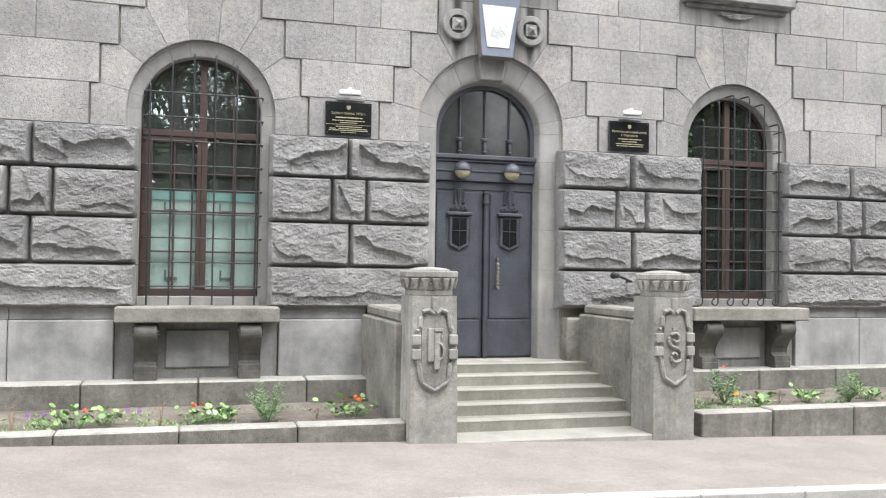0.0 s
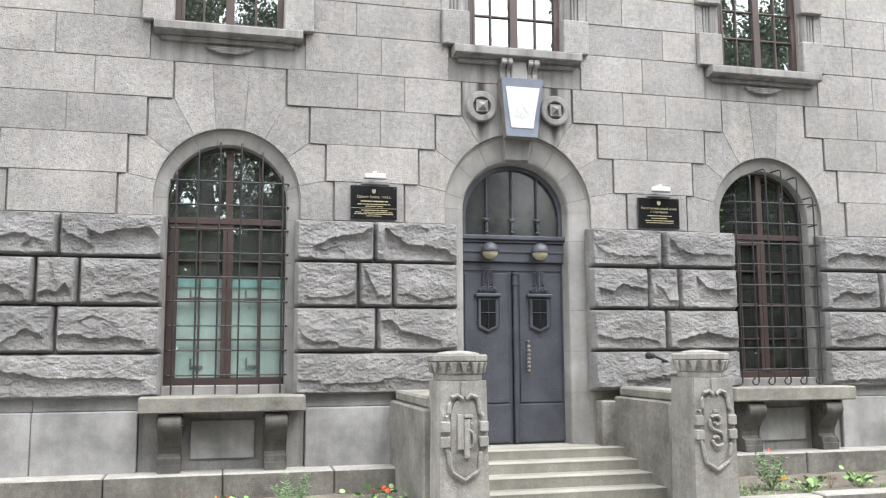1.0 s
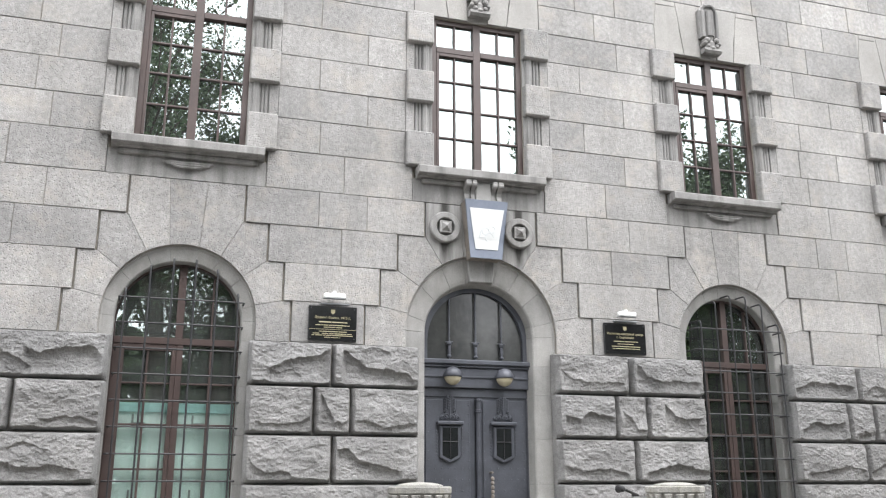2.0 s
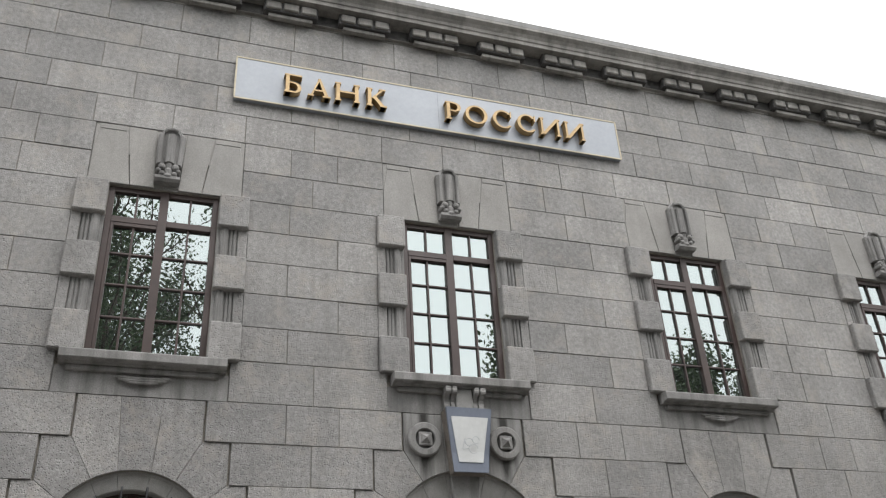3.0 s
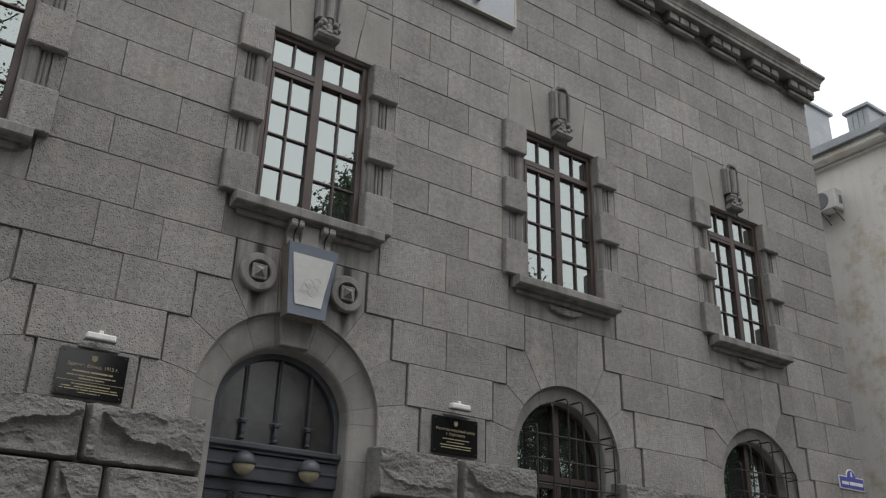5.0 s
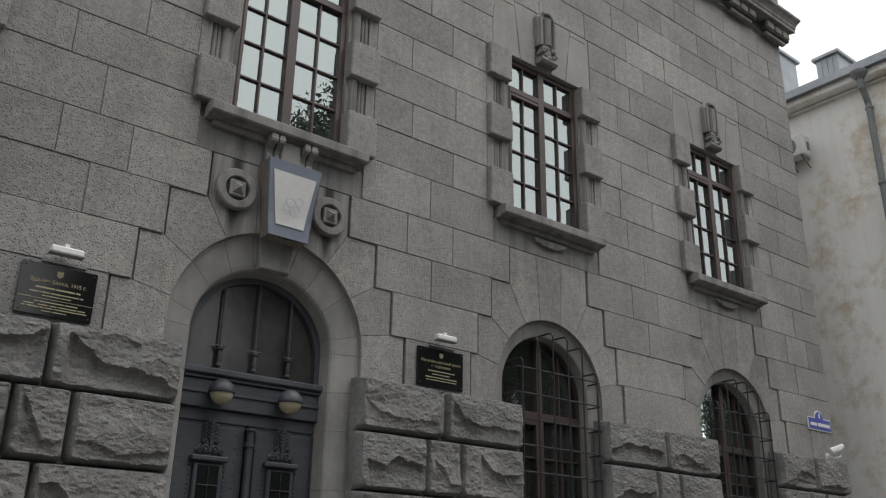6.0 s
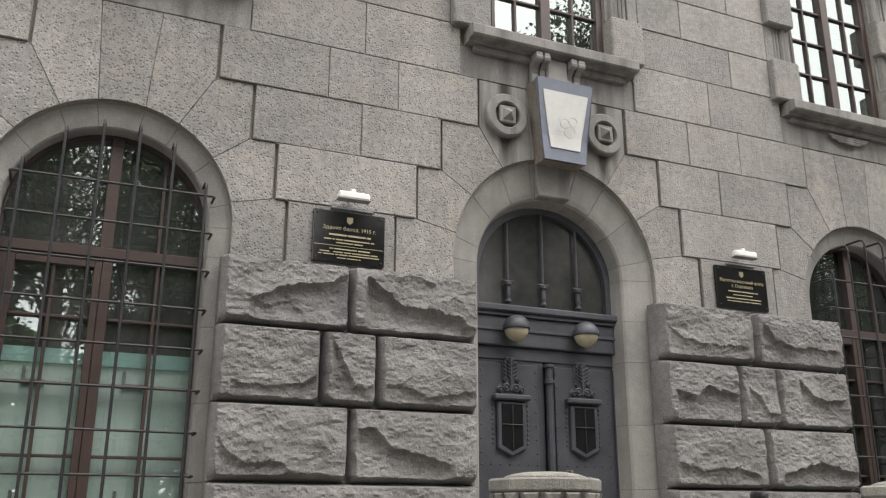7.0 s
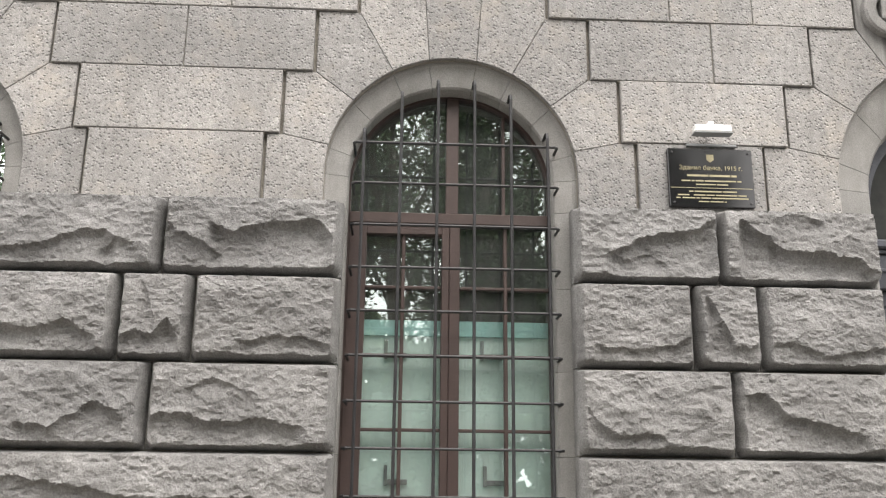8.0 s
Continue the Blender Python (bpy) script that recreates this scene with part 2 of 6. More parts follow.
LETTERGOLD = material("gilt_lettering", (0.36, 0.32, 0.20), 0.5, 0.15)
ETCH = material("grey_etched_line", (0.45, 0.47, 0.48), 0.5)


def leaf_material(name, dark, light):
    m = material(name, light, 0.6)
    own = m.node_tree.nodes.new("ShaderNodeNewGeometry").outputs["Random Per Island"]
    m.node_tree.links.new(ramp(m, own, [(0.0, dark), (1.0, light)]), m.node_tree.nodes["Principled BSDF"].inputs["Base Color"])
    return m


LEAF = leaf_material("tree_leaf", (0.032, 0.054, 0.024), (0.10, 0.145, 0.065))
GREEN = leaf_material("garden_leaf", (0.10, 0.20, 0.06), (0.27, 0.42, 0.15))
SEDUM = leaf_material("garden_fern_leaf", (0.08, 0.16, 0.06), (0.19, 0.30, 0.13))
DRY = leaf_material("dry_stalk", (0.16, 0.11, 0.06), (0.30, 0.20, 0.13))
ORANGE = material("orange_petal", (0.75, 0.10, 0.03), 0.6)
YELLOW = material("yellow_petal", (0.75, 0.42, 0.03), 0.6)
PALE = material("white_petal", (0.75, 0.75, 0.72), 0.6)
VIOLET = material("violet_petal", (0.22, 0.10, 0.35), 0.6)


def glass(name, tint, ior, veil=0.03):
    """Pane: Fresnel gloss over see-through glass, dusty film with veiling haze painted in."""
    m = bpy.data.materials.new(name)
    m.use_nodes = True
    nt = m.node_tree
    nt.nodes.remove(nt.nodes["Principled BSDF"])
    out = nt.nodes["Material Output"]
    gl = nt.nodes.new("ShaderNodeBsdfGlossy")
    gl.inputs["Roughness"].default_value = 0.0
    gl.inputs["Color"].default_value = (0.86, 0.95, 0.93, 1)
    tr = nt.nodes.new("ShaderNodeBsdfTransparent")
    tr.inputs["Color"].default_value = (*tint, 1)
    fr = nt.nodes.new("ShaderNodeFresnel")
    fr.inputs["IOR"].default_value = ior
    mx = nt.nodes.new("ShaderNodeMixShader")
    nt.links.new(fr.outputs[0], mx.inputs[0])
    film = nt.nodes.new("ShaderNodeBsdfDiffuse")
    film.inputs["Color"].default_value = (0.62, 0.66, 0.64, 1)
    veiled = nt.nodes.new("ShaderNodeMixShader")
    smear = node(m, "ShaderNodeTexNoise", Scale=3.5, Detail=5.0, Roughness=0.65)
    nt.links.new(nt.nodes.new("ShaderNodeNewGeometry").outputs["Position"], smear.inputs["Vector"])
    nt.links.new(ramp(m, smear.outputs["Fac"], [(0.25, (veil * 0.4,) * 3), (0.75, (veil * 1.6,) * 3)]), veiled.inputs[0])
    nt.links.new(tr.outputs[0], veiled.inputs[1])
    nt.links.new(film.outputs[0], veiled.inputs[2])
    nt.links.new(veiled.outputs[0], mx.inputs[1])
    nt.links.new(gl.outputs[0], mx.inputs[2])
    nt.links.new(mx.outputs[0], out.inputs["Surface"])
    wave = node(m, "ShaderNodeTexNoise", Scale=2.2, Detail=1.0)
    bn = node(m, "ShaderNodeBump", Strength=0.018, Distance=0.02)
    nt.links.new(wave.outputs["Fac"], bn.inputs["Height"])
    nt.links.new(bn.outputs[0], gl.inputs["Normal"])
    return m


GLASS = glass("coated_window_glass", (0.78, 0.86, 0.83), 4.2)
CLEAR = glass("clear_window_glass", (0.97, 0.99, 0.985), 2.35, 0.032)
DARKGLASS = surface("dull_fanlight_glass", (0.03, 0.031, 0.031), (0.062, 0.063, 0.061), grain=9, blotch=3.5, rough=0.12, bump=0.03, gritty=0.12)
DARKSPY = material("dark_spy_glass", (0.012, 0.013, 0.014), 0.12)


# ---- mesh helpers ----
def part(name, bm, mat, parent=None, label="", smooth=False):
    """Links a bmesh as one mesh object under a thing or a part."""
    me = bpy.data.meshes.new(name)
    bmesh.ops.recalc_face_normals(bm, faces=bm.faces)
    bm.to_mesh(me)
    bm.free()
    if smooth:
        me.polygons.foreach_set("use_smooth", [True] * len(me.polygons))
    me.materials.append(mat)
    ob = new(name, me)
    ob.parent = parent
    if label:
        tagged(ob, label)
    return ob


def piece(name, me, parent, at=(0, 0, 0)):
    """One more object on shared mesh data."""
    ob = new(name, me)
    ob.parent = parent
    ob.location = at
    return ob


def lit_top(ob):
    """Gives a stone paler upward faces: clean tops, sky light painted in."""
    ob.data.materials.append(TOPLIT)
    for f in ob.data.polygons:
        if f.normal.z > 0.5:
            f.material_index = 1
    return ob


def thing(name, label, category, at=(0, 0, 0), group="", kind=""):
    """An empty at a thing's base, whose parts are its children."""
    ob = new(name)
    ob.empty_display_size = 0.1
    ob.location = at
    return tagged(ob, label, category, group, kind)


def box(bm, x0, x1, y0, y1, z0, z1, bevel=0.0):
    vs = [bm.verts.new((x, y, z)) for z in (z0, z1) for y in (y0, y1) for x in (x0, x1)]
    fs = [bm.faces.new([vs[i] for i in f]) for f in ((0, 1, 3, 2), (4, 6, 7, 5), (0, 4, 5, 1), (2, 3, 7, 6), (0, 2, 6, 4), (1, 5, 7, 3))]
    if bevel:
        es = list({e for f in fs for e in f.edges})
        bmesh.ops.bevel(bm, geom=es, offset=bevel, segments=1, affect="EDGES", profile=0.5)
    return bm


def boxed(*args, **kw):
    return box(bmesh.new(), *args, **kw)


def inset(pts, d):
    """A polygon moved inwards by d (counter-clockwise points)."""
    n, out = len(pts), []
    for i in range(n):
        p, q, r = Vector(pts[i - 1]), Vector(pts[i]), Vector(pts[(i + 1) % n])
        a, b = (q - p).normalized(), (r - q).normalized()
        na, nb = Vector((-a.y, a.x)), Vector((-b.y, b.x))
        k = max(0.35, 1 + na.dot(nb))
        out.append(tuple(q + (na + nb) * (d / k)))
    return out


def slab(bm, pts, y0, y1, chamfer=0.0):
    """A plate with the outline pts (x, z), from its front y0 to its back y1."""
    area = sum(pts[i - 1][0] * pts[i][1] - pts[i][0] * pts[i - 1][1] for i in range(len(pts)))
    if area < 0:
        pts = pts[::-1]
    rings = [(inset(pts, chamfer), y0), (pts, y0 + chamfer), (pts, y1)] if chamfer else [(pts, y0), (pts, y1)]
    vs = [[bm.verts.new((x, y, z)) for x, z in ring] for ring, y in rings]
    n = len(pts)
    bm.faces.new(vs[0][::-1])
    bm.faces.new(vs[-1])
    for a, b in zip(vs, vs[1:]):
        for i in range(n):
            bm.faces.new((a[i], a[(i + 1) % n], b[(i + 1) % n], b[i]))
    return bm


def rod(bm, points, r, n=8, taper=None):
    """A round bar through points."""
    rings = []
    pts = [Vector(p) for p in points]
    for i, p in enumerate(pts):
        d = (pts[min(i + 1, len(pts) - 1)] - pts[max(i - 1, 0)]).normalized()
        side = d.orthogonal().normalized() if abs(d.z) > 0.9 else d.cross(Vector((0, 0, 1))).normalized()
        up = d.cross(side)
        rr = r if taper is None else r + (taper - r) * i / (len(pts) - 1)
        rings.append([bm.verts.new(p + (side * math.cos(a) + up * math.sin(a)) * rr) for a in (2 * math.pi * k / n for k in range(n))])
    for a, b in zip(rings, rings[1:]):
        for k in range(n):
            bm.faces.new((a[k], a[(k + 1) % n], b[(k + 1) % n], b[k]))
    bm.faces.new(rings[0][::-1])
    bm.faces.new(rings[-1])
    return bm


def lathe(bm, profile, centre=(0, 0, 0), n=20, axis="z", arc=(0, 2 * math.pi)):
    """Turns a profile of (radius, height) round an axis."""
    cx, cy, cz = centre
    full = abs(arc[1] - arc[0]) > 6.28
    m = n if full else n + 1
    rows = []
    for r, h in profile:
        row = []
        for k in range(m):
            a = arc[0] + (arc[1] - arc[0]) * k / n
            u, v = r * math.cos(a), r * math.sin(a)
            row.append(bm.verts.new((cx + u, cy + v, cz + h) if axis == "z" else (cx + u, cy + h, cz + v)))
        rows.append(row)
    for a, b in zip(rows, rows[1:]):
        for k in range(n):
            j = (k + 1) % m
            bm.faces.new((a[k], a[j], b[j], b[k]))
    if full:
        bm.faces.new(rows[0][::-1])
        bm.faces.new(rows[-1])
    return bm


def extrude_x(bm, pts, x0, x1):
    """A profile of (y, z) pulled along x."""
    a = [bm.verts.new((x0, y, z)) for y, z in pts]
    b = [bm.verts.new((x1, y, z)) for y, z in pts]
    n = len(pts)
    bm.faces.new(a[::-1])
    bm.faces.new(b)
    for i in range(n):
        bm.faces.new((a[i], a[(i + 1) % n], b[(i + 1) % n], b[i]))
    return bm


def arc_points(cx, cz, r, a0, a1, n):
    return [(cx + r * math.cos(radians(a0 + (a1 - a0) * k / n)), cz + r * math.sin(radians(a0 + (a1 - a0) * k / n))) for k in range(n + 1)]


# ---- plan of the facade: it stands in the plane y = 0, the door's axis at x = 0 ----
AXES = (-7.80, -3.885, 3.89, 7.80)      # lower windows
UPPER = (-7.80, -3.915, -0.02, 3.88, 7.81)
ENDX = 10.56
COURSES = (3.57, 4.085, 4.575, 5.068, 5.555, 6.08, 6.54, 7.0, 7.46, 7.92, 8.385, 8.845, 9.31, 9.78, 10.245, 10.695, 11.13, 11.66)
WR, WRI, WCZ = 0.905, 0.74, 3.81      # window arch: outer and inner radius, centre height
DR, DRI, DCZ = 1.06, 0.77, 3.80         # door arch
SILLZ = 0.604                           # door sill
HALF, HEADZ, FOOTZ = 0.685, 8.385, 6.045   # upper windows


def ground_z(x):
    return -0.045 - 0.028 * x


# ---- wall core with its openings ----
def wall_core():
    bm = bmesh.new()

    def quad(x0, x1, z00, z01, z10, z11):
        bm.faces.new([bm.verts.new((x, 0.048, z)) for x, z in ((x0, z00), (x1, z10), (x1, z11), (x0, z01))])

    cuts = sorted([(c - WR, c + WR, c, WR, WCZ, 1.3) for c in AXES] + [(-DR, DR, 0.0, DR, DCZ, 0.2)])
    x = -ENDX + 0.02
    split = 5.5
    for x0, x1, c, r, cz, foot in cuts:
        quad(x, x0, -0.6, split, -0.6, split)
        quad(x0, x1, -0.6, foot, -0.6, foot)
        p = arc_points(c, cz, r, 180, 0, 32)
        for (ax, az), (bx, bz) in zip(p, p[1:]):
            quad(ax, bx, az, split, bz, split)
        x = x1
    quad(x, ENDX - 0.02, -0.6, split, -0.6, split)
    x = -ENDX + 0.02
    for c in UPPER:
        quad(x, c - HALF, split, 11.68, split, 11.68)
        quad(c - HALF, c + HALF, split, FOOTZ - 0.03, split, FOOTZ - 0.03)
        quad(c - HALF, c + HALF, HEADZ, 11.68, HEADZ, 11.68)
        x = c + HALF
    quad(x, ENDX - 0.02, split, 11.68, split, 11.68)
    bmesh.ops.remove_doubles(bm, verts=bm.verts, dist=0.0005)
    ext = bmesh.ops.extrude_face_region(bm, geom=bm.faces[:])
    bmesh.ops.translate(bm, verts=[v for v in ext["geom"] if isinstance(v, bmesh.types.BMVert)], vec=(0, 0.524, 0))
    return part("wall_south", bm, MORTAR)


wall_south = tagged(wall_core(), "grey granite bank facade of ashlar and rock-faced blocks", "wall", kind="structure")

# the rest of the shell, unseen, closing the rooms behind the windows to daylight
for nm, args in (("wall_east", (ENDX - 0.5, ENDX, 0.58, 14, -0.6, 11.6)), ("wall_west", (-ENDX, -ENDX + 0.5, 0.58, 14, -0.6, 11.6)), ("wall_north", (-ENDX + 0.5, ENDX - 0.5, 13.5, 14, -0.6, 11.6))):
    tagged(part(nm, boxed(*args), SMOOTH), "plain grey granite outer wall of the bank", "wall", kind="structure")
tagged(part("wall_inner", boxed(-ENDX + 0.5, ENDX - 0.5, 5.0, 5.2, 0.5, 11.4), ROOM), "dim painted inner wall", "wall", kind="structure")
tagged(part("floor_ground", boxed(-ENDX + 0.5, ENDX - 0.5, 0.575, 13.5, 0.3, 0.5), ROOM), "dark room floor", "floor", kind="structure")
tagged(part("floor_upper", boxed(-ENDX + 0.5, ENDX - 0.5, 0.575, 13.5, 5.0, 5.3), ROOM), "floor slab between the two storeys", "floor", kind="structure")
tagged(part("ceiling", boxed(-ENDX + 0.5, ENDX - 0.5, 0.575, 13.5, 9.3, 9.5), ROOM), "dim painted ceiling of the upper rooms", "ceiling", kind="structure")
tagged(part("roof", boxed(-ENDX - 0.02, ENDX + 0.02, 0.10, 14.1, 11.70, 12.3, bevel=0.05), ZINC), "flat grey sheet metal roof", "roof", kind="structure")


# ---- ashlar, course by course ----
def stone(name, pts, mat, y0=0.0, y1=0.05, gap=0.002, chamfer=0.004, parent=None):
    area = sum(pts[i - 1][0] * pts[i][1] - pts[i][0] * pts[i - 1][1] for i in range(len(pts)))
    if area < 0:
        pts = pts[::-1]
    return part(name, slab(bmesh.new(), inset(pts, gap), y0, y1, chamfer), mat, parent or wall_south)


def blocked(i):
    """What takes the place of plain ashlar in course i, as stretches of x."""
    win, door = (1.325, 1.215, 1.0, 0.695)[min(i, 3)], (1.60, 1.405, 1.175, 0.80)[min(i, 3)]
    if i < 4:
        return sorted([(c - win, c + win) for c in AXES] + [(-door, door)])
    half = 0.97 if i == 4 else 1.075 if i < 10 else 0.965
    return [(c - half, c + half) for c in UPPER] if i < 12 else []


JOINTS = {
    0: (9.85,),
    2: (-5.84, -1.94, 1.95, 5.83),
    3: (-5.53, -2.25, -1.61, 1.59, 2.26, 5.52, 6.08, 9.44, 10.07),
    4: (-1.93, 1.91, 5.83, 9.78),
    5: (-5.57, -2.27, 2.25, 5.50, 10.11),
    6: (-1.63, 1.61, 5.38, 6.11, 9.27),
    7: (-5.56, -2.30, 2.28, 5.44),
    8: (-1.64, 1.58, 6.09),
    9: (-2.30, 2.22, 5.43),
    10: (-2.00, 1.86, 5.75),
    11: (-5.57, -2.31, -1.65, 1.55, 2.23, 5.44, 6.13, 10.06),
    12: (-5.92, -4.93, -3.93, -2.96, -1.99, -1.00, -0.06, 0.92, 1.88, 2.83, 3.82, 4.78, 5.75, 6.71, 7.71, 8.79, 9.71),
    13: (-5.57, -4.48, -3.38, -2.33, -1.65, -0.56, 0.49, 1.57, 3.29, 4.35, 5.43, 6.08, 7.20, 8.22, 9.39),
    14: (-5.91, -4.95, -3.96, 3.84, 4.77, 5.76, 6.72, 7.73, 8.76, 10.27),
    15: (-5.61, -4.50, -3.43, 3.27, 4.34, 5.42, 6.09, 7.13, 8.22, 9.38, 10.04),
    16: (-5.95, -4.97, -3.98, -3.00, -2.33, 3.78, 4.77, 5.75, 6.69, 7.75),
}
rng = random.Random(7)
mortar, below = bmesh.new(), []
for i in range(len(COURSES) - 1):
    z0, z1 = COURSES[i], COURSES[i + 1]
    x, runs = -ENDX, []
    for a, b in blocked(i):
        runs.append((x, a))
        x = b
    runs.append((x, ENDX))
    for a, b in runs:
        for c, d in below:
            if min(b, d) - max(a, c) > 0.05:
                box(mortar, max(a, c) + 0.004, min(b, d) - 0.004, 0.014, 0.034, z0 - 0.0045, z0 + 0.0045)
    below = runs
    marks = JOINTS.get(i, ())
    for a, b in runs:
        inner = [j for j in marks if a + 0.18 < j < b - 0.18]
        edges = [a]
        for stop in inner + [b]:
            while stop - edges[-1] > (1.75 if inner or i == 1 else 1.3):
                edges.append(edges[-1] + min(rng.uniform(0.7, 1.15), stop - edges[-1] - 0.45))
            edges.append(stop)
        for l, r in zip(edges, edges[1:]):
            if r < b - 0.01:
                box(mortar, r - 0.0045, r + 0.0045, 0.0145, 0.034, z0 + 0.0045, z1 - 0.0045)
            if r - l > 0.05:
                # a wider groove where the course meets an arch or a window surround
                l += 0.019 if i < 4 and l == a and a > -ENDX else 0.0
                r -= 0.019 if i < 4 and r == b and b < ENDX else 0.0
                stone("ashlar_block", [(l, z0), (r, z0), (r, z1), (l, z1)], FINE if i > 8 or (i > 4 and rng.random() < 0.55) else ASHLAR, y0=rng.uniform(-0.004, 0.004), gap=0.0042 if i > 3 else 0.0036, chamfer=0.005)


tagged(part("mortar_joint", mortar, MORTAR, wall_south, "pale sandy mortar between the ashlar blocks"), kind="stuff")


def radial(cx, cz, x, z):
    return math.degrees(math.atan2(z - cz, x - cx))


def surround(cx, r, cz, halves, keys):
    """Stepped voussoirs over an arch; halves: half widths of the courses from below."""
    h0, h1, h2, h3 = halves
    z0, z1, z2, z3, z4 = COURSES[:5]
    for s in (-1, 1):
        def at(pts):
            return [(cx + s * px, pz) for px, pz in pts]

        def arc(a0, a1):
            return arc_points(0, cz, r, a0, a1, max(3, round(abs(a1 - a0) / 5)))
        t1, t2, t3 = (radial(0, cz, h, z) for h, z in ((h1, z1), (h2, z2), (h3, z3)))
        stone("voussoir_block", at([(h1, z1), (h0, z1), (h0, z0), (r, z0)] + arc(0, t1)), ASHLAR, 0.018, 0.07)
        stone("voussoir_block", at([(h2, z2), (h1, z2), (h1, z1)] + arc(t1, t2)), ASHLAR, 0.018, 0.07)
        stone("voussoir_block", at([(h3, z3), (h2, z3), (h2, z2)] + arc(t2, t3)), ASHLAR, 0.018, 0.07)
        k = keys[0]
        ak = math.degrees(math.acos(keys[1] / r))
        stone("voussoir_block", at([(k, z4), (h3, z4), (h3, z3)] + arc(t3, ak)), keys[2], 0.018, 0.07)
    ak = math.degrees(math.acos(keys[1] / r))
    stone("keystone", [(cx - keys[0], z4), (cx + keys[0], z4)] + arc_points(cx, cz, r, ak, 180 - ak, 6), keys[2], 0.018, 0.07)
    return t1, t2, t3, ak


def sweep(bm, profile, cx, cz, a0, a1, n, drop=0.0):
    """A closed profile of (radius, y) swept along an arc over the facade."""
    rows = []
    big, small = max(r for r, y in profile), min(r for r, y in profile)
    for k in range(n + 1):
        a = radians(a0 + (a1 - a0) * k / n)
        rows.append([bm.verts.new((cx + r * math.cos(a), y, cz + r * math.sin(a) - drop * math.sin(a) * (big - r) / (big - small))) for r, y in profile])
    m = len(profile)
    for p, q in zip(rows, rows[1:]):
        for i in range(m):
            bm.faces.new((p[i], p[(i + 1) % m], q[(i + 1) % m], q[i]))
    bm.faces.new(rows[0][::-1])
    bm.faces.new(rows[-1])
    return bm


def leg(bm, profile, cx, side, z0, z1):
    a = [bm.verts.new((cx + side * r, y, z0)) for r, y in profile]
    b = [bm.verts.new((cx + side * r, y, z1)) for r, y in profile]
    m = len(profile)
    bm.faces.new(a[::-1])
    bm.faces.new(b)
    for i in range(m):
        bm.faces.new((a[i], a[(i + 1) % m], b[(i + 1) % m], b[i]))
    return bm


def ring(cx, cz, profile, angles, legs, drop=0.0):
    for a0, a1 in zip(angles, angles[1:]):
        part("ring_stone", sweep(bmesh.new(), profile, cx, cz, a0 + 0.12, a1 - 0.12, max(2, round((a1 - a0) / 5)), drop), RING, wall_south)
    for side in (-1, 1):
        for z0, z1 in zip(legs, legs[1:]):
            part("jamb_stone", leg(bmesh.new(), profile, cx, side, z0 + 0.0015, z1 - 0.0015), RING, wall_south)


WPROF = [(WR + 0.06, 0.075), (WR - 0.012, 0.075), (WR - 0.03, 0.088), (WRI + 0.045, 0.112), (WRI + 0.012, 0.122), (WRI, 0.137), (WRI, 0.42), (WR + 0.06, 0.42)]
DPROF = [(DR + 0.06, 0.07), (DR - 0.012, 0.07), (DR - 0.03, 0.085), (DRI + 0.05, 0.135), (DRI + 0.012, 0.15), (DRI - 0.005, 0.17), (DRI - 0.035, 0.335), (DRI - 0.035, 0.50), (DR + 0.06, 0.50)]
for c in AXES:
    t1, t2, t3, ak = surround(c, WR, WCZ, (1.325, 1.215, 1.0, 0.695), (0.235, 0.175, ASHLAR))
    ring(c, WCZ, WPROF, (0, t1, t2, t3, ak, 180 - ak, 180 - t3, 180 - t2, 180 - t1, 180), (1.3, 1.86, 2.43, 3.01, 3.57, WCZ), 0.028)
t1, t2, t3, ak = surround(0.0, DR, DCZ, (1.60, 1.405, 1.175, 0.80), (0.30, 0.26, PORTAL))
ring(0.0, DCZ, DPROF, (0, t1, 36, t3, ak, 180 - ak, 180 - t3, 144, 180 - t1, 180), (SILLZ - 0.4, 1.32, 1.86, 2.43, 3.01, 3.40, DCZ), 0.07)


# ---- rock-faced blocks of the ground storey ----
def lattice(u, v, size, stretch, seed):
    """Smooth value noise from -1 to 1 over arrays of places; stretch draws its grains out sideways."""
    x, y = u / (size * stretch) + 31.7, v / size + 17.3
    i, j = np.floor(x).astype(int), np.floor(y).astype(int)
    fx, fy = x - i, y - j
    fx, fy = fx * fx * (3 - 2 * fx), fy * fy * (3 - 2 * fy)
    table = np.random.RandomState(seed).uniform(-1, 1, (256, 256))

    def at(p, q):
        return table[p % 256, q % 256]
    return (at(i, j) * (1 - fx) + at(i + 1, j) * fx) * (1 - fy) + (at(i, j + 1) * (1 - fx) + at(i + 1, j + 1) * fx) * fy


def scallop(d, u, v, w, h, crest, deep, seed):
    """Strikes a flake off below a crest line, given in shares of the block's width and height."""
    cu, cv = np.array([p[0] for p in crest]) * w, np.array([p[1] for p in crest]) * h
    line = np.interp(u, cu, cv) + 0.016 * lattice(u, v, 0.07, 1.0, seed) + 0.007 * lattice(u, v, 0.022, 1.0, seed + 1)
    s = line - v
    ends = np.clip(np.minimum((u - cu[0]) / 0.05, (cu[-1] - u) / 0.07), 0, 1) ** 0.7
    reach = np.maximum(line, 0.10) * 1.12
    below = np.maximum(s, 0)
    fall = (0.35 * (1 - np.exp(-below / 0.010)) + 0.65 * (1 - np.exp(-below / 0.07))) * np.clip(1 - (below / reach) ** 2.2, 0, 1)
    return d - np.where(s > 0, deep * ends * fall, 0.0) + np.where(s <= 0, 0.10 * deep * ends * np.exp(s / 0.03), 0.0)


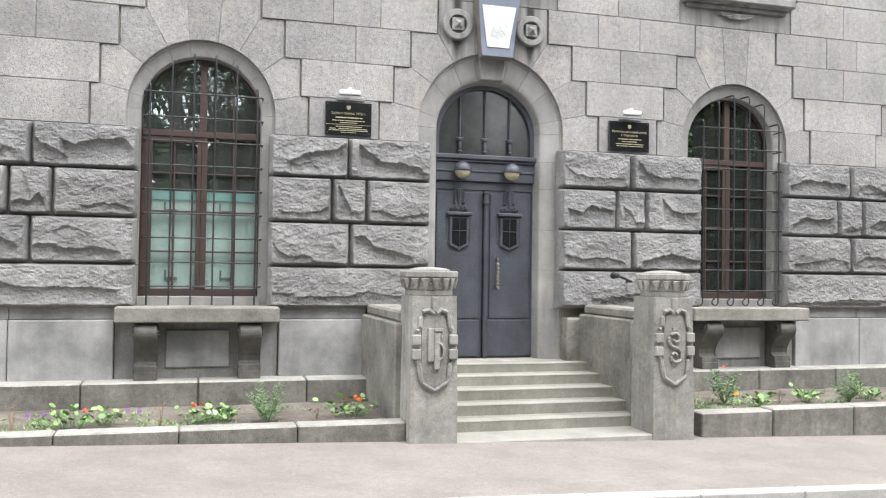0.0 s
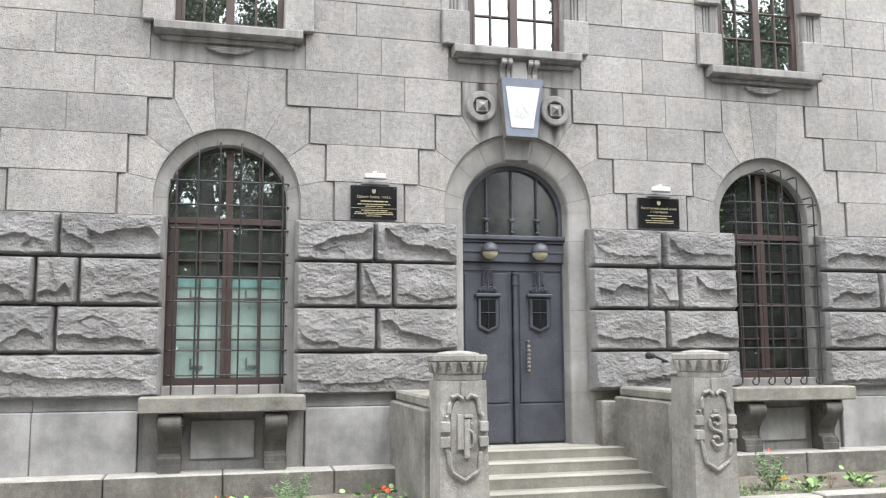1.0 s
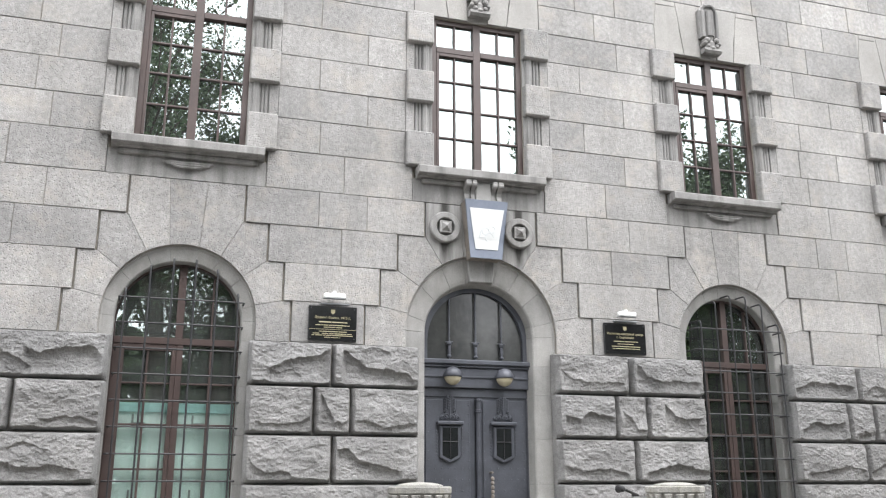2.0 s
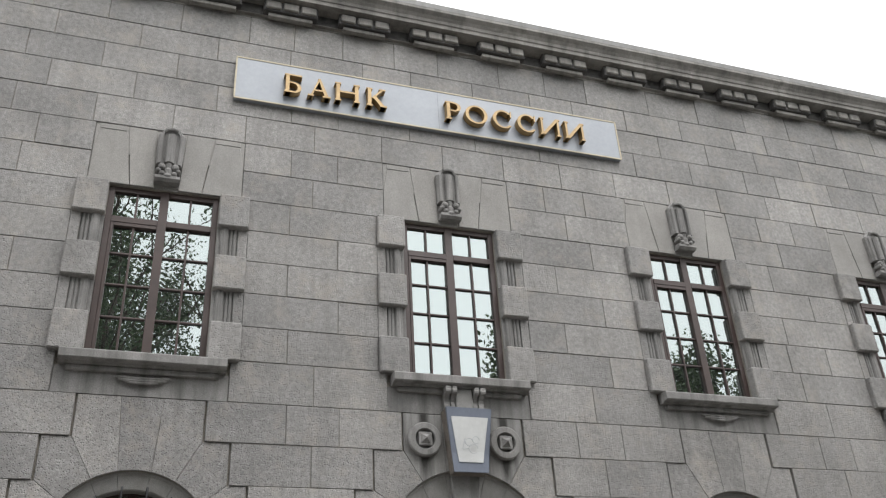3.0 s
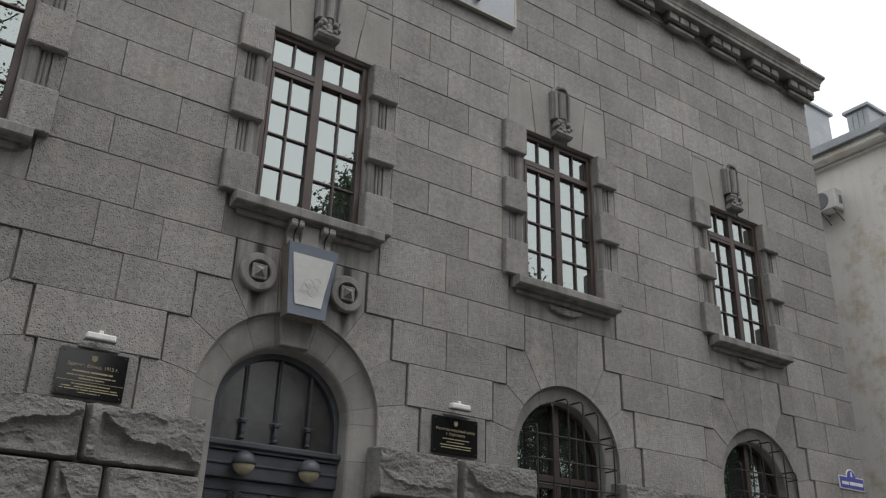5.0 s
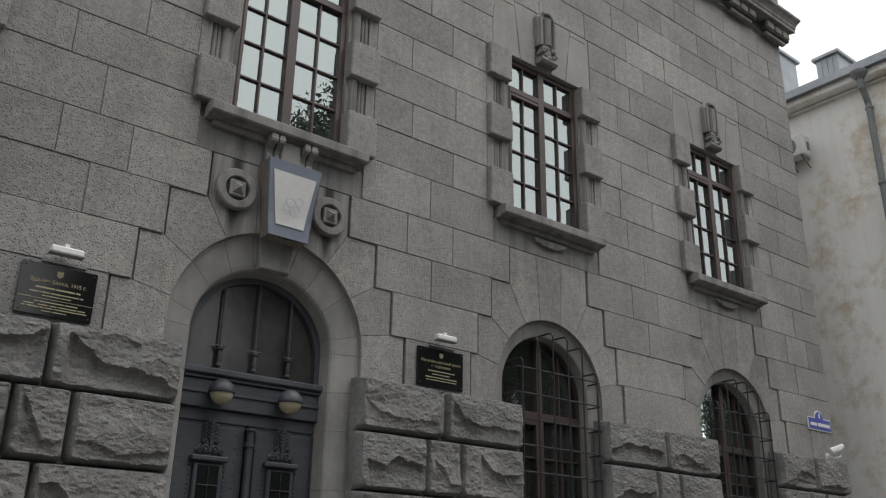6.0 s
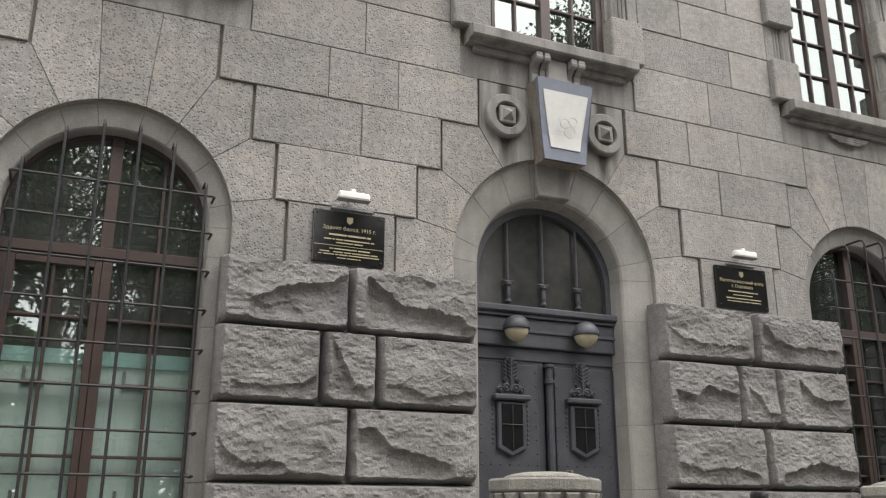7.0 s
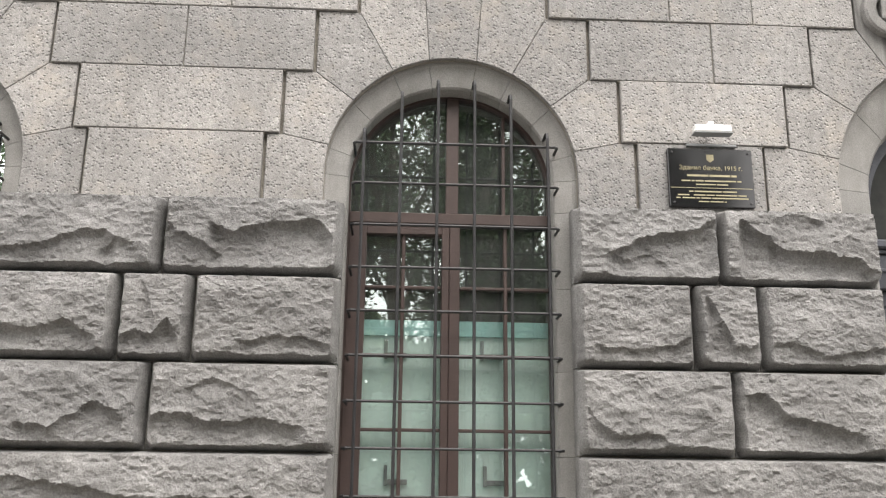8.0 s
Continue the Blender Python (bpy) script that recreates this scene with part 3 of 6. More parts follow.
def rock(name, x0, x1, z0, z1, seed, flakes=()):
    """A pitched block: drafted bevels round a nearly flat, laminated face from which a few flakes are struck off."""
    r = random.Random(seed)
    w, h = x1 - x0, z1 - z0
    nx, nz = max(8, round(w / 0.0105)), max(8, round(h / 0.0105))
    jit = np.random.RandomState(seed)
    u, v = np.meshgrid(np.linspace(0, w, nx + 1), np.linspace(0, h, nz + 1))
    inner = (u > 0.012) & (u < w - 0.012) & (v > 0.012) & (v < h - 0.012)
    u = u + np.where(inner, jit.uniform(-0.0035, 0.0035, u.shape), 0)
    v = v + np.where(inner, jit.uniform(-0.0035, 0.0035, u.shape), 0)
    lens = (1 - (2 * u / w - 1) ** 2) * (1 - (2 * v / h - 1) ** 2)
    big, mid = lattice(u, v, 0.16, 1.7, seed), lattice(u, v, 0.06, 1.8, seed + 1)
    d = 0.172 + r.uniform(0.014, 0.03) * lens ** 0.5 + r.uniform(-0.02, 0.02) * (u / w - 0.5) - r.uniform(0.0, 0.025) * (v / h - 0.5) + 0.012 * big + 0.008 * mid
    # laminations: shallow ledges that break off along the bed of the stone
    bed = v / 0.06 + 2.2 * big + 1.3 * lattice(u, v, 0.045, 1.3, seed + 2) + 0.35 * u / w
    saw = bed - np.floor(bed)
    d += 0.0065 * (0.5 + 0.5 * lattice(u, v, 0.13, 1.5, seed + 3)) * (np.minimum(saw * 1.2, (1 - saw) * 6.0) - 0.4)
    d += 0.0062 * lattice(u, v, 0.022, 1.7, seed + 4) + 0.0036 * lattice(u, v, 0.0105, 1.5, seed + 5)
    if not flakes:
        mid_u, half = r.uniform(0.3, 0.7), r.uniform(0.25, 0.42)
        base = r.uniform(0.22, 0.55)
        flakes = [([(mid_u - half, base * 0.6), (mid_u - half * 0.4, base + r.uniform(-0.1, 0.12)), (mid_u + half * 0.3, base + r.uniform(-0.1, 0.12)), (mid_u + half, base * 0.7)], r.uniform(0.022, 0.042))]
        flakes.append(([(r.uniform(0.0, 0.3), 0.2), (r.uniform(0.35, 0.6), r.uniform(0.2, 0.34)), (r.uniform(0.7, 0.98), 0.2)], r.uniform(0.018, 0.03)))
    for k, (crest, deep) in enumerate(flakes):
        d = scallop(d, u, v, w, h, crest, 1.7 * deep, seed + 10 + 3 * k)
    # drafted bevels, chipped along the arris
    edge = 0.008 * lattice(u, v, 0.06, 1.0, seed + 6) + 0.005 * lattice(u, v, 0.02, 1.0, seed + 7)
    ws, wb, wt = r.uniform(0.05, 0.062) + edge, r.uniform(0.058, 0.072) + edge, r.uniform(0.024, 0.034) + 0.5 * edge
    a = np.maximum(0, np.maximum(1 - u / ws, 1 - (w - u) / ws))
    b = np.maximum(0, np.maximum(1 - v / wb, 1 - (h - v) / wt))
    k = np.minimum(1, np.hypot(a, b))
    d = np.minimum(np.maximum(0.075, d), 0.05 + 0.17 * (1 - k) ** 0.75 + 0.002 * mid)
    face = np.stack([x0 + u, -d, z0 + v], 2).reshape(-1, 3)
    m = nx + 1
    rim = [i for i in range(m)] + [j * m + nx for j in range(1, nz + 1)] + [nz * m + i for i in range(nx - 1, -1, -1)] + [j * m for j in range(nz - 1, 0, -1)]
    back = face[rim].copy()
    back[:, 1] = 0.06
    count = len(face)
    q = (np.arange(nz)[:, None] * m + np.arange(nx)[None, :]).ravel()
    even = np.concatenate([np.stack([q, q + 1, q + m + 1], 1), np.stack([q, q + m + 1, q + m], 1)])
    odd = np.concatenate([np.stack([q, q + 1, q + m], 1), np.stack([q + 1, q + m + 1, q + m], 1)])
    pick = np.tile(jit.uniform(0, 1, len(q)) < 0.5, 2)[:, None]
    tris = np.where(pick, even, odd).tolist()
    n = len(rim)
    tris += [(rim[i], count + i, count + (i + 1) % n, rim[(i + 1) % n]) for i in range(n)]
    me = bpy.data.meshes.new(name)
    me.from_pydata(np.concatenate([face, back]).tolist(), [], tris)
    me.polygons.foreach_set("use_smooth", [True] * len(me.polygons))
    me.materials.append(ROCK)
    me.set_sharp_from_angle(angle=radians(24))
    ob = new(name, me)
    ob.parent = wall_south
    return ob


FLAKES = {}


def struck(pier, row, column, deep, *crest):
    """Notes a flake struck off one block: rows count from below, columns from the west."""
    FLAKES.setdefault((pier, row, column), []).append((crest, deep))


struck(1, 3, 0, 0.034, (0.0, 0.2), (0.18, 0.24), (0.36, 0.3), (0.52, 0.46), (0.68, 0.5), (0.76, 0.36))
struck(1, 3, 0, 0.026, (0.64, 0.22), (0.76, 0.38), (0.9, 0.3))
struck(1, 3, 1, 0.046, (0.26, 0.62), (0.40, 0.52), (0.6, 0.64), (0.86, 0.68), (0.95, 0.5))
struck(1, 3, 1, 0.035, (0.0, 0.7), (0.1, 0.5), (0.24, 0.36), (0.34, 0.2))
struck(1, 2, 0, 0.042, (0.0, 0.32), (0.24, 0.36), (0.46, 0.31), (0.66, 0.4), (0.9, 0.22))
struck(1, 2, 1, 0.04, (0.02, 0.2), (0.3, 0.32), (0.52, 0.26), (0.72, 0.45), (0.9, 0.2))
struck(1, 2, 1, 0.02, (0.3, 0.9), (0.42, 0.75), (0.5, 0.55), (0.56, 0.4))
struck(1, 2, 2, 0.03, (0.3, 0.2), (0.5, 0.26), (0.72, 0.28), (0.96, 0.2))
struck(1, 1, 0, 0.032, (0.3, 0.3), (0.5, 0.22), (0.72, 0.5), (0.9, 0.42))
struck(1, 1, 1, 0.036, (0.0, 0.36), (0.2, 0.42), (0.34, 0.3), (0.6, 0.36), (0.86, 0.24))
struck(1, 1, 1, 0.02, (0.2, 0.7), (0.35, 0.8), (0.6, 0.62))
struck(1, 0, 0, 0.034, (0.1, 0.72), (0.32, 0.6), (0.5, 0.45), (0.75, 0.5), (0.93, 0.4))
struck(2, 3, 0, 0.046, (0.2, 0.3), (0.42, 0.54), (0.62, 0.64), (0.84, 0.7), (0.97, 0.86))
struck(2, 3, 0, 0.02, (0.28, 0.24), (0.5, 0.34), (0.64, 0.24))
struck(2, 3, 1, 0.05, (0.1, 0.86), (0.24, 0.62), (0.38, 0.46), (0.6, 0.42), (0.84, 0.3), (0.96, 0.16))
struck(2, 3, 1, 0.018, (0.3, 0.8), (0.45, 0.92), (0.64, 0.84))
struck(2, 2, 0, 0.028, (0.12, 0.28), (0.38, 0.2), (0.6, 0.2), (0.8, 0.24), (0.98, 0.42))
struck(2, 2, 1, 0.036, (0.12, 0.9), (0.38, 0.52), (0.54, 0.26), (0.76, 0.22), (0.97, 0.36))
struck(2, 2, 2, 0.026, (0.04, 0.32), (0.3, 0.26), (0.44, 0.18), (0.7, 0.2), (0.95, 0.3))
struck(2, 1, 0, 0.028, (0.04, 0.56), (0.12, 0.36), (0.24, 0.22), (0.4, 0.26), (0.55, 0.16))
struck(2, 1, 1, 0.048, (0.03, 0.72), (0.16, 0.74), (0.3, 0.46), (0.5, 0.4), (0.78, 0.24))
struck(2, 0, 0, 0.026, (0.02, 0.4), (0.2, 0.3), (0.45, 0.28), (0.6, 0.4), (0.8, 0.3), (0.96, 0.4))
struck(3, 3, 0, 0.024, (0.05, 0.6), (0.2, 0.35), (0.5, 0.28), (0.9, 0.3))
struck(3, 3, 1, 0.034, (0.06, 0.8), (0.2, 0.5), (0.4, 0.34), (0.66, 0.4), (0.95, 0.34))
struck(3, 2, 0, 0.042, (0.1, 0.5), (0.34, 0.42), (0.52, 0.62), (0.76, 0.5), (0.97, 0.5))
struck(3, 2, 1, 0.03, (0.15, 0.66), (0.4, 0.5), (0.6, 0.24), (0.95, 0.2))
struck(3, 2, 2, 0.042, (0.26, 0.84), (0.44, 0.56), (0.6, 0.46), (0.92, 0.52))
struck(3, 1, 1, 0.044, (0.1, 0.26), (0.3, 0.34), (0.5, 0.44), (0.76, 0.36), (0.97, 0.28))
struck(3, 1, 0, 0.026, (0.04, 0.4), (0.3, 0.26), (0.6, 0.34), (0.9, 0.2))
struck(4, 3, 0, 0.04, (0.04, 0.3), (0.3, 0.52), (0.6, 0.46), (0.95, 0.4))
struck(4, 2, 0, 0.044, (0.1, 0.3), (0.36, 0.5), (0.6, 0.42), (0.9, 0.5))
struck(4, 1, 0, 0.03, (0.1, 0.24), (0.4, 0.3), (0.7, 0.42), (0.95, 0.3))

ROWS_Z = (1.325, 1.865, 2.435, 3.02, 3.56)
PIERS = (
    (-ENDX - 0.08, -8.6, -9.56, (-9.8, -9.33), -9.57),
    (-6.99, -4.625, -5.84, (-6.08, -5.60), -5.84),
    (-3.055, -0.895, -2.03, (-2.24, -1.785), -2.0),
    (0.965, 3.235, 2.07, (1.835, 2.305), 2.095),
    (4.65, 7.03, 5.85, (5.62, 6.08), 5.87),
    (8.6, ENDX + 0.08, 9.57, (9.33, 9.80), 9.56),
)
seed = 11
joints = bmesh.new()
for pier, (l, r, m1, (m2, m3), m4) in enumerate(PIERS):
    # mortar bed that fills the joints between the blocks to just behind their arrises
    box(joints, l + 0.02, r - 0.02, -0.030, 0.045, ROWS_Z[0] + 0.01, ROWS_Z[-1] - 0.01)
    for row, cuts in ((0, ()), (1, (m4,)), (2, (m2, m3)), (3, (m1,))):
        xs = [l, *cuts, r]
        for column, (a, b) in enumerate(zip(xs, xs[1:])):
            rock("rock_faced_block", a + (0.005 if a > l else 0.012), b - (0.005 if b < r else 0.012), ROWS_Z[row] + 0.005, ROWS_Z[row + 1] - 0.005, seed, FLAKES.get((pier, row, column), ()))
            seed += 20
tagged(part("rock_joint", joints, MORTAR, wall_south, "grey mortar in the joints of the rock-faced blocks"), kind="stuff")
# end returns of the corner piers, smooth backing
for s in (-1, 1):
    part("corner_backing", boxed(*sorted((s * (ENDX - 0.02), s * (ENDX + 0.05))), 0.02, 0.6, -0.6, 3.57), SMOOTH, wall_south)

# ---- plinth ----
bounds = [-ENDX - 0.06, -8.2, -6.05, -4.87, -2.90, -1.75]
for side in (-1, 1):
    for a, b in zip(bounds, bounds[1:]):
        if abs((a + b) / 2 + 3.885) < 0.3:
            continue
        x0, x1 = sorted((-side * a, -side * b))
        part("plinth_slab", boxed(x0 + 0.004, x1 - 0.004, -0.115, 0.05, 0.40, 1.183, bevel=0.012), PLINTH, wall_south)
        part("plinth_band", boxed(x0 + 0.003, x1 - 0.003, -0.045, 0.05, 1.186, 1.34, bevel=0.008), PLINTH, wall_south)
for c in (-3.885, 3.885):
    part("apron_slab", boxed(c - 0.981, c + 0.981, -0.06, 0.05, 0.40, 1.20, bevel=0.006), MOULD, wall_south)
    part("apron_panel", boxed(c - 0.385, c + 0.385, -0.095, -0.05, 0.59, 1.058, bevel=0.012), PLINTH, wall_south)
# stepped ledge over the flower beds
for side in (-1, 1):
    xs = [1.80, 2.57, 3.877, 5.20, 6.53, 7.86, 9.2, ENDX + 0.2] if side < 0 else [1.80, 2.66, 3.985, 5.31, 6.63, 7.95, 9.3, ENDX + 0.2]
    for a, b in zip(xs, xs[1:]):
        x0, x1 = sorted((side * a, side * b))
        lit_top(part("ledge_stone", boxed(x0 + 0.006, x1 - 0.006, -0.47, 0.0, -0.4, 0.462, bevel=0.016), GRIMY, wall_south))


# ---- sills and consoles of the lower windows ----
def console(cx, parent):
    roll = [(-0.325 + 0.125 * math.cos(radians(t)), 1.045 + 0.118 * math.sin(radians(t))) for t in range(90, 226, 15)]
    neck = [(-0.36, 0.915), (-0.305, 0.87), (-0.25, 0.81), (-0.215, 0.745), (-0.205, 0.68), (-0.22, 0.645)]
    pts = [(-0.05, 1.163)] + roll + neck + [(-0.285, 0.64), (-0.295, 0.63), (-0.295, 0.56), (-0.315, 0.555), (-0.315, 0.464), (-0.05, 0.464)]
    bm = extrude_x(bmesh.new(), pts, cx - 0.135, cx + 0.135)
    bmesh.ops.bevel(bm, geom=[e for e in bm.edges if abs(e.verts[0].co.x - e.verts[1].co.x) < 1e-4], offset=0.012, segments=1, affect="EDGES")
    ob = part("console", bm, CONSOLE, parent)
    bm = bmesh.new()
    for s in (-1, 1):
        rod(bm, [(cx + s * 0.142, -0.325 + 0.085 * (1 - k / 16) * math.cos(k * 0.6), 1.045 + 0.085 * (1 - k / 16) * math.sin(k * 0.6)) for k in range(15)], 0.014, 6)
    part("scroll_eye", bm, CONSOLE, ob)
    return ob


for c in (-3.885, 3.885):
    sill = thing("window_sill", "heavy grey granite window sill on two scrolled consoles", "window sill", (c, 0, 1.2), kind="structure")
    sill.location = (0, 0, 0)
    part("sill_slab", boxed(c - 0.965, c + 0.965, -0.47, 0.12, 1.165, 1.355, bevel=0.016), OLDSTONE, sill)
    part("sub_sill", boxed(c - 0.75, c + 0.75, 0.05, 0.42, 1.30, 1.465, bevel=0.01), SMOOTH, sill)
    console(c - 0.61, sill)
    console(c + 0.62, sill)


# ---- upper window surrounds ----
def upper_surround(c, central):
    grp = thing("window_surround", "grey granite window surround with projecting quoins and carved keystone", "window surround", (c, 0, FOOTZ), "upper window surrounds", "structure")
    grp.location = (0, 0, 0)
    for s in (-1, 1):
        for z0, z1 in ((6.05, 6.545), (7.0, 7.47), (7.905, 8.385)):
            x0, x1 = sorted((c + s * (HALF + 0.003), c + s * 1.075))
            part("quoin_block", boxed(x0, x1, -0.085, 0.30, z0, z1, bevel=0.014), ASHLAR, grp)
        for z0, z1 in ((6.545, 7.0), (7.47, 7.905)):
            x0, x1 = sorted((c + s * HALF, c + s * 0.955))
            bm = boxed(x0 + 0.003, x1, 0.03, 0.30, z0, z1)
            for a, r in ((0.10, 0.055), (0.185, 0.022), (0.235, 0.026)):
                rod(bm, [(c + s * (HALF + a), 0.03, z0), (c + s * (HALF + a), 0.03, z1)], r, 10)
            part("fluted_strip", bm, MOULD, grp)
            x0, x1 = sorted((c + s * 0.955, c + s * 1.075))
            part("ashlar_filler", boxed(x0, x1, 0.0, 0.05, z0, z1, bevel=0.005), ASHLAR, grp)
    # lintel of wedge-shaped stones
    for s in (-1, 1):
        for wedge in ([(0.965, 8.39), (0.965, 8.845), (0.91, 9.21), (0.56, 9.225), (0.45, 8.39)], [(0.45, 8.39), (0.56, 9.31), (0.19, 9.31), (0.15, 8.39)]):
            stone("lintel_wedge", [(c + s * x, z) for x, z in wedge], LINTEL, 0.004, 0.4, 0.004, 0.005, grp)
        x0, x1 = sorted((c + s * 0.57, c + s * 0.91))
        part("lintel_filler", boxed(x0, x1, 0.002, 0.06, 9.225, 9.305, bevel=0.004), LINTEL, grp)
    part("lintel_backing", boxed(c - 0.962, c + 0.962, 0.012, 0.055, 8.86, 9.304), LINTEL, grp)
    part("lintel_core", boxed(c - 0.15, c + 0.15, 0.03, 0.4, 8.39, 9.31), LINTEL, grp)
    # carved keystone: hooded niche above a tassel of scrolls
    bm = bmesh.new()
    slab(bm, [(c - 0.165, 8.72), (c + 0.165, 8.72), (c + 0.175, 9.20), (c + 0.10, 9.30), (c - 0.10, 9.30), (c - 0.175, 9.20)], -0.075, 0.05, 0.02)
    for s in (-1, 1):
        rod(bm, [(c + s * 0.125, -0.085, 8.72), (c + s * 0.13, -0.09, 9.17), (c + s * 0.07, -0.09, 9.27), (c, -0.09, 9.29)], 0.028, 8)
    rod(bm, [(c, -0.075, 8.74), (c, -0.085, 9.18)], 0.062, 12)
    keystone = part("carved_keystone", bm, MOULD, grp)
    bm = bmesh.new()
    for s in (-1, 1):
        for cx, cz, r in ((0.085, 8.66, 0.048), (0.075, 8.555, 0.040), (0.125, 8.60, 0.034)):
            lathe(bm, [(0.001, -0.15), (r * 0.55, -0.145), (r, -0.12), (r, -0.02)], (c + s * cx, 0, cz), 12, "y")
    lathe(bm, [(0.02, 0.78), (0.045, 0.72), (0.035, 0.66), (0.06, 0.62), (0.055, 0.56), (0.075, 0.52), (0.05, 0.47)], (c, -0.075, 8.0), 14)
    extrude_x(bm, [(0.0, 8.44), (-0.10, 8.44), (-0.135, 8.475), (-0.13, 8.52), (0.0, 8.53)], c - 0.155, c + 0.155)
    part("scroll_tassel", bm, MOULD, keystone)
    # sill and apron
    bm = extrude_x(bmesh.new(), [(0.26, 5.885), (-0.08, 5.885), (-0.09, 5.905), (-0.165, 5.91), (-0.18, 5.925), (-0.18, 6.015), (-0.165, 6.03), (0.26, 6.045)], c - 0.925, c + 0.925)
    part("sill_slab", bm, MOULD, grp)
    part("apron_slab", boxed(c - 0.97, c + 0.97, 0.015, 0.05, 5.56, 5.885, bevel=0.004), MOULD, grp)
    part("sill_bed", boxed(c - 0.85, c + 0.85, -0.045, 0.03, 5.82, 5.885, bevel=0.012), MOULD, grp)
    if not central:
        bm = bmesh.new()
        for k, (hw, z) in enumerate(((0.30, 5.775), (0.26, 5.745), (0.17, 5.718))):
            pts = [(c + hw * (2 * t / 10 - 1), -0.02 - 0.02 * (1 - abs(2 * t / 10 - 1)), z - 0.018 * math.sin(math.pi * t / 10)) for t in range(11)]
            rod(bm, pts, 0.017, 6)
        part("carved_swag", bm, MOULD, grp)
    return grp


for c in UPPER:
    upper_surround(c, abs(c) < 0.1)

# ---- cornice ----
cornice = thing("cornice", "moulded grey granite cornice with grouped mutule blocks", "cornice", (0, 0, 0.08), kind="structure")
CP = [(0.05, 11.57), (-0.008, 11.57), (-0.012, 11.60), (-0.06, 11.61), (-0.06, 11.80), (-0.30, 11.815), (-0.30, 11.885), (-0.315, 11.895), (-0.325, 11.95), (-0.36, 12.0), (-0.40, 12.035), (-0.415, 12.05), (-0.415, 12.095), (0.05, 12.12)]


def mitred(bm, pts, ends):
    a = [bm.verts.new((-ENDX + 0.5 * y, y, z) if ends else (-ENDX, y, z)) for y, z in pts]
    b = [bm.verts.new((ENDX - 0.5 * y, y, z)) for y, z in pts]
    n = len(pts)
    bm.faces.new(a[::-1])
    bm.faces.new(b)
    for i in range(n):
        bm.faces.new((a[i], a[(i + 1) % n], b[(i + 1) % n], b[i]))
    return bm


part("cornice_moulding", mitred(bmesh.new(), CP, True), SOOT, cornice)
part("dark_bed", boxed(-ENDX, ENDX, -0.064, 0.0, 11.625, 11.80), BLACKENED, cornice, "bed between the blocks, dark with soot and painted-in shade")
part("cornice_return", extrude_x(bmesh.new(), [(0.05, 11.5), (6.0, 11.5), (6.0, 12.1), (0.05, 12.1)], ENDX + 0.02, ENDX + 0.10), SOOT, cornice)
tagged(part("roof_edge", boxed(-10.05, 10.05, -0.39, 0.12, 12.178, 12.34, bevel=0.03), SMOOTH), "grey stained stone parapet capping", "roof edge", kind="structure")
# block bodies as dark as the bed, shade round the tiles painted in
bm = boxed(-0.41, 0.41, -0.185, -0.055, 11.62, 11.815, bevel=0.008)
mut = part("mutule_block", bm, BLACKENED, cornice, "block dark with soot and painted-in shade")
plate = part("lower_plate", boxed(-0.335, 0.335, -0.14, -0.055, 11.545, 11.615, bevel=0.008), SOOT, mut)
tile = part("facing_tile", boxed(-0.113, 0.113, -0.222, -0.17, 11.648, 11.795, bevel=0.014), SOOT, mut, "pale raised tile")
for k in (-1, 1):
    piece("facing_tile", tile.data, mut, (k * 0.268, 0, 0))
MUT0, MUTP = -0.12, 1.151
mut.location.x = MUT0
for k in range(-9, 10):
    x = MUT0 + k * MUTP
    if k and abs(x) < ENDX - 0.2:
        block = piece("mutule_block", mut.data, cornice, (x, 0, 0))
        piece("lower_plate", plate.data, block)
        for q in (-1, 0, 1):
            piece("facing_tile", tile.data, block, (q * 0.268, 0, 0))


# ---- windows ----
def bar(name, x0, x1, y0, y1, z0, z1, mat, parent, bevel=0.004):
    return part(name, boxed(x0, x1, y0, y1, z0, z1, bevel=bevel), mat, parent)


def pane(x0, x1, z0, z1, y, parent, arch=None, mat=None):
    """A flat sheet of glass; arch: centre x, centre z and radius that cut its top."""
    bm = bmesh.new()
    n = 12 if arch else 1
    for k in range(n):
        a, b = x0 + (x1 - x0) * k / n, x0 + (x1 - x0) * (k + 1) / n
        top = [arch[1] + math.sqrt(max(0.0001, arch[2] ** 2 - (x - arch[0]) ** 2)) if arch else z1 for x in (a, b)]
        slab(bm, [(a, z0), (b, z0), (b, top[1]), (a, top[0])], y, y + 0.004)
    bmesh.ops.remove_doubles(bm, verts=bm.verts, dist=0.0002)
    ob = part("pane", bm, mat or GLASS, parent)
    ob.visible_shadow = False
    return ob


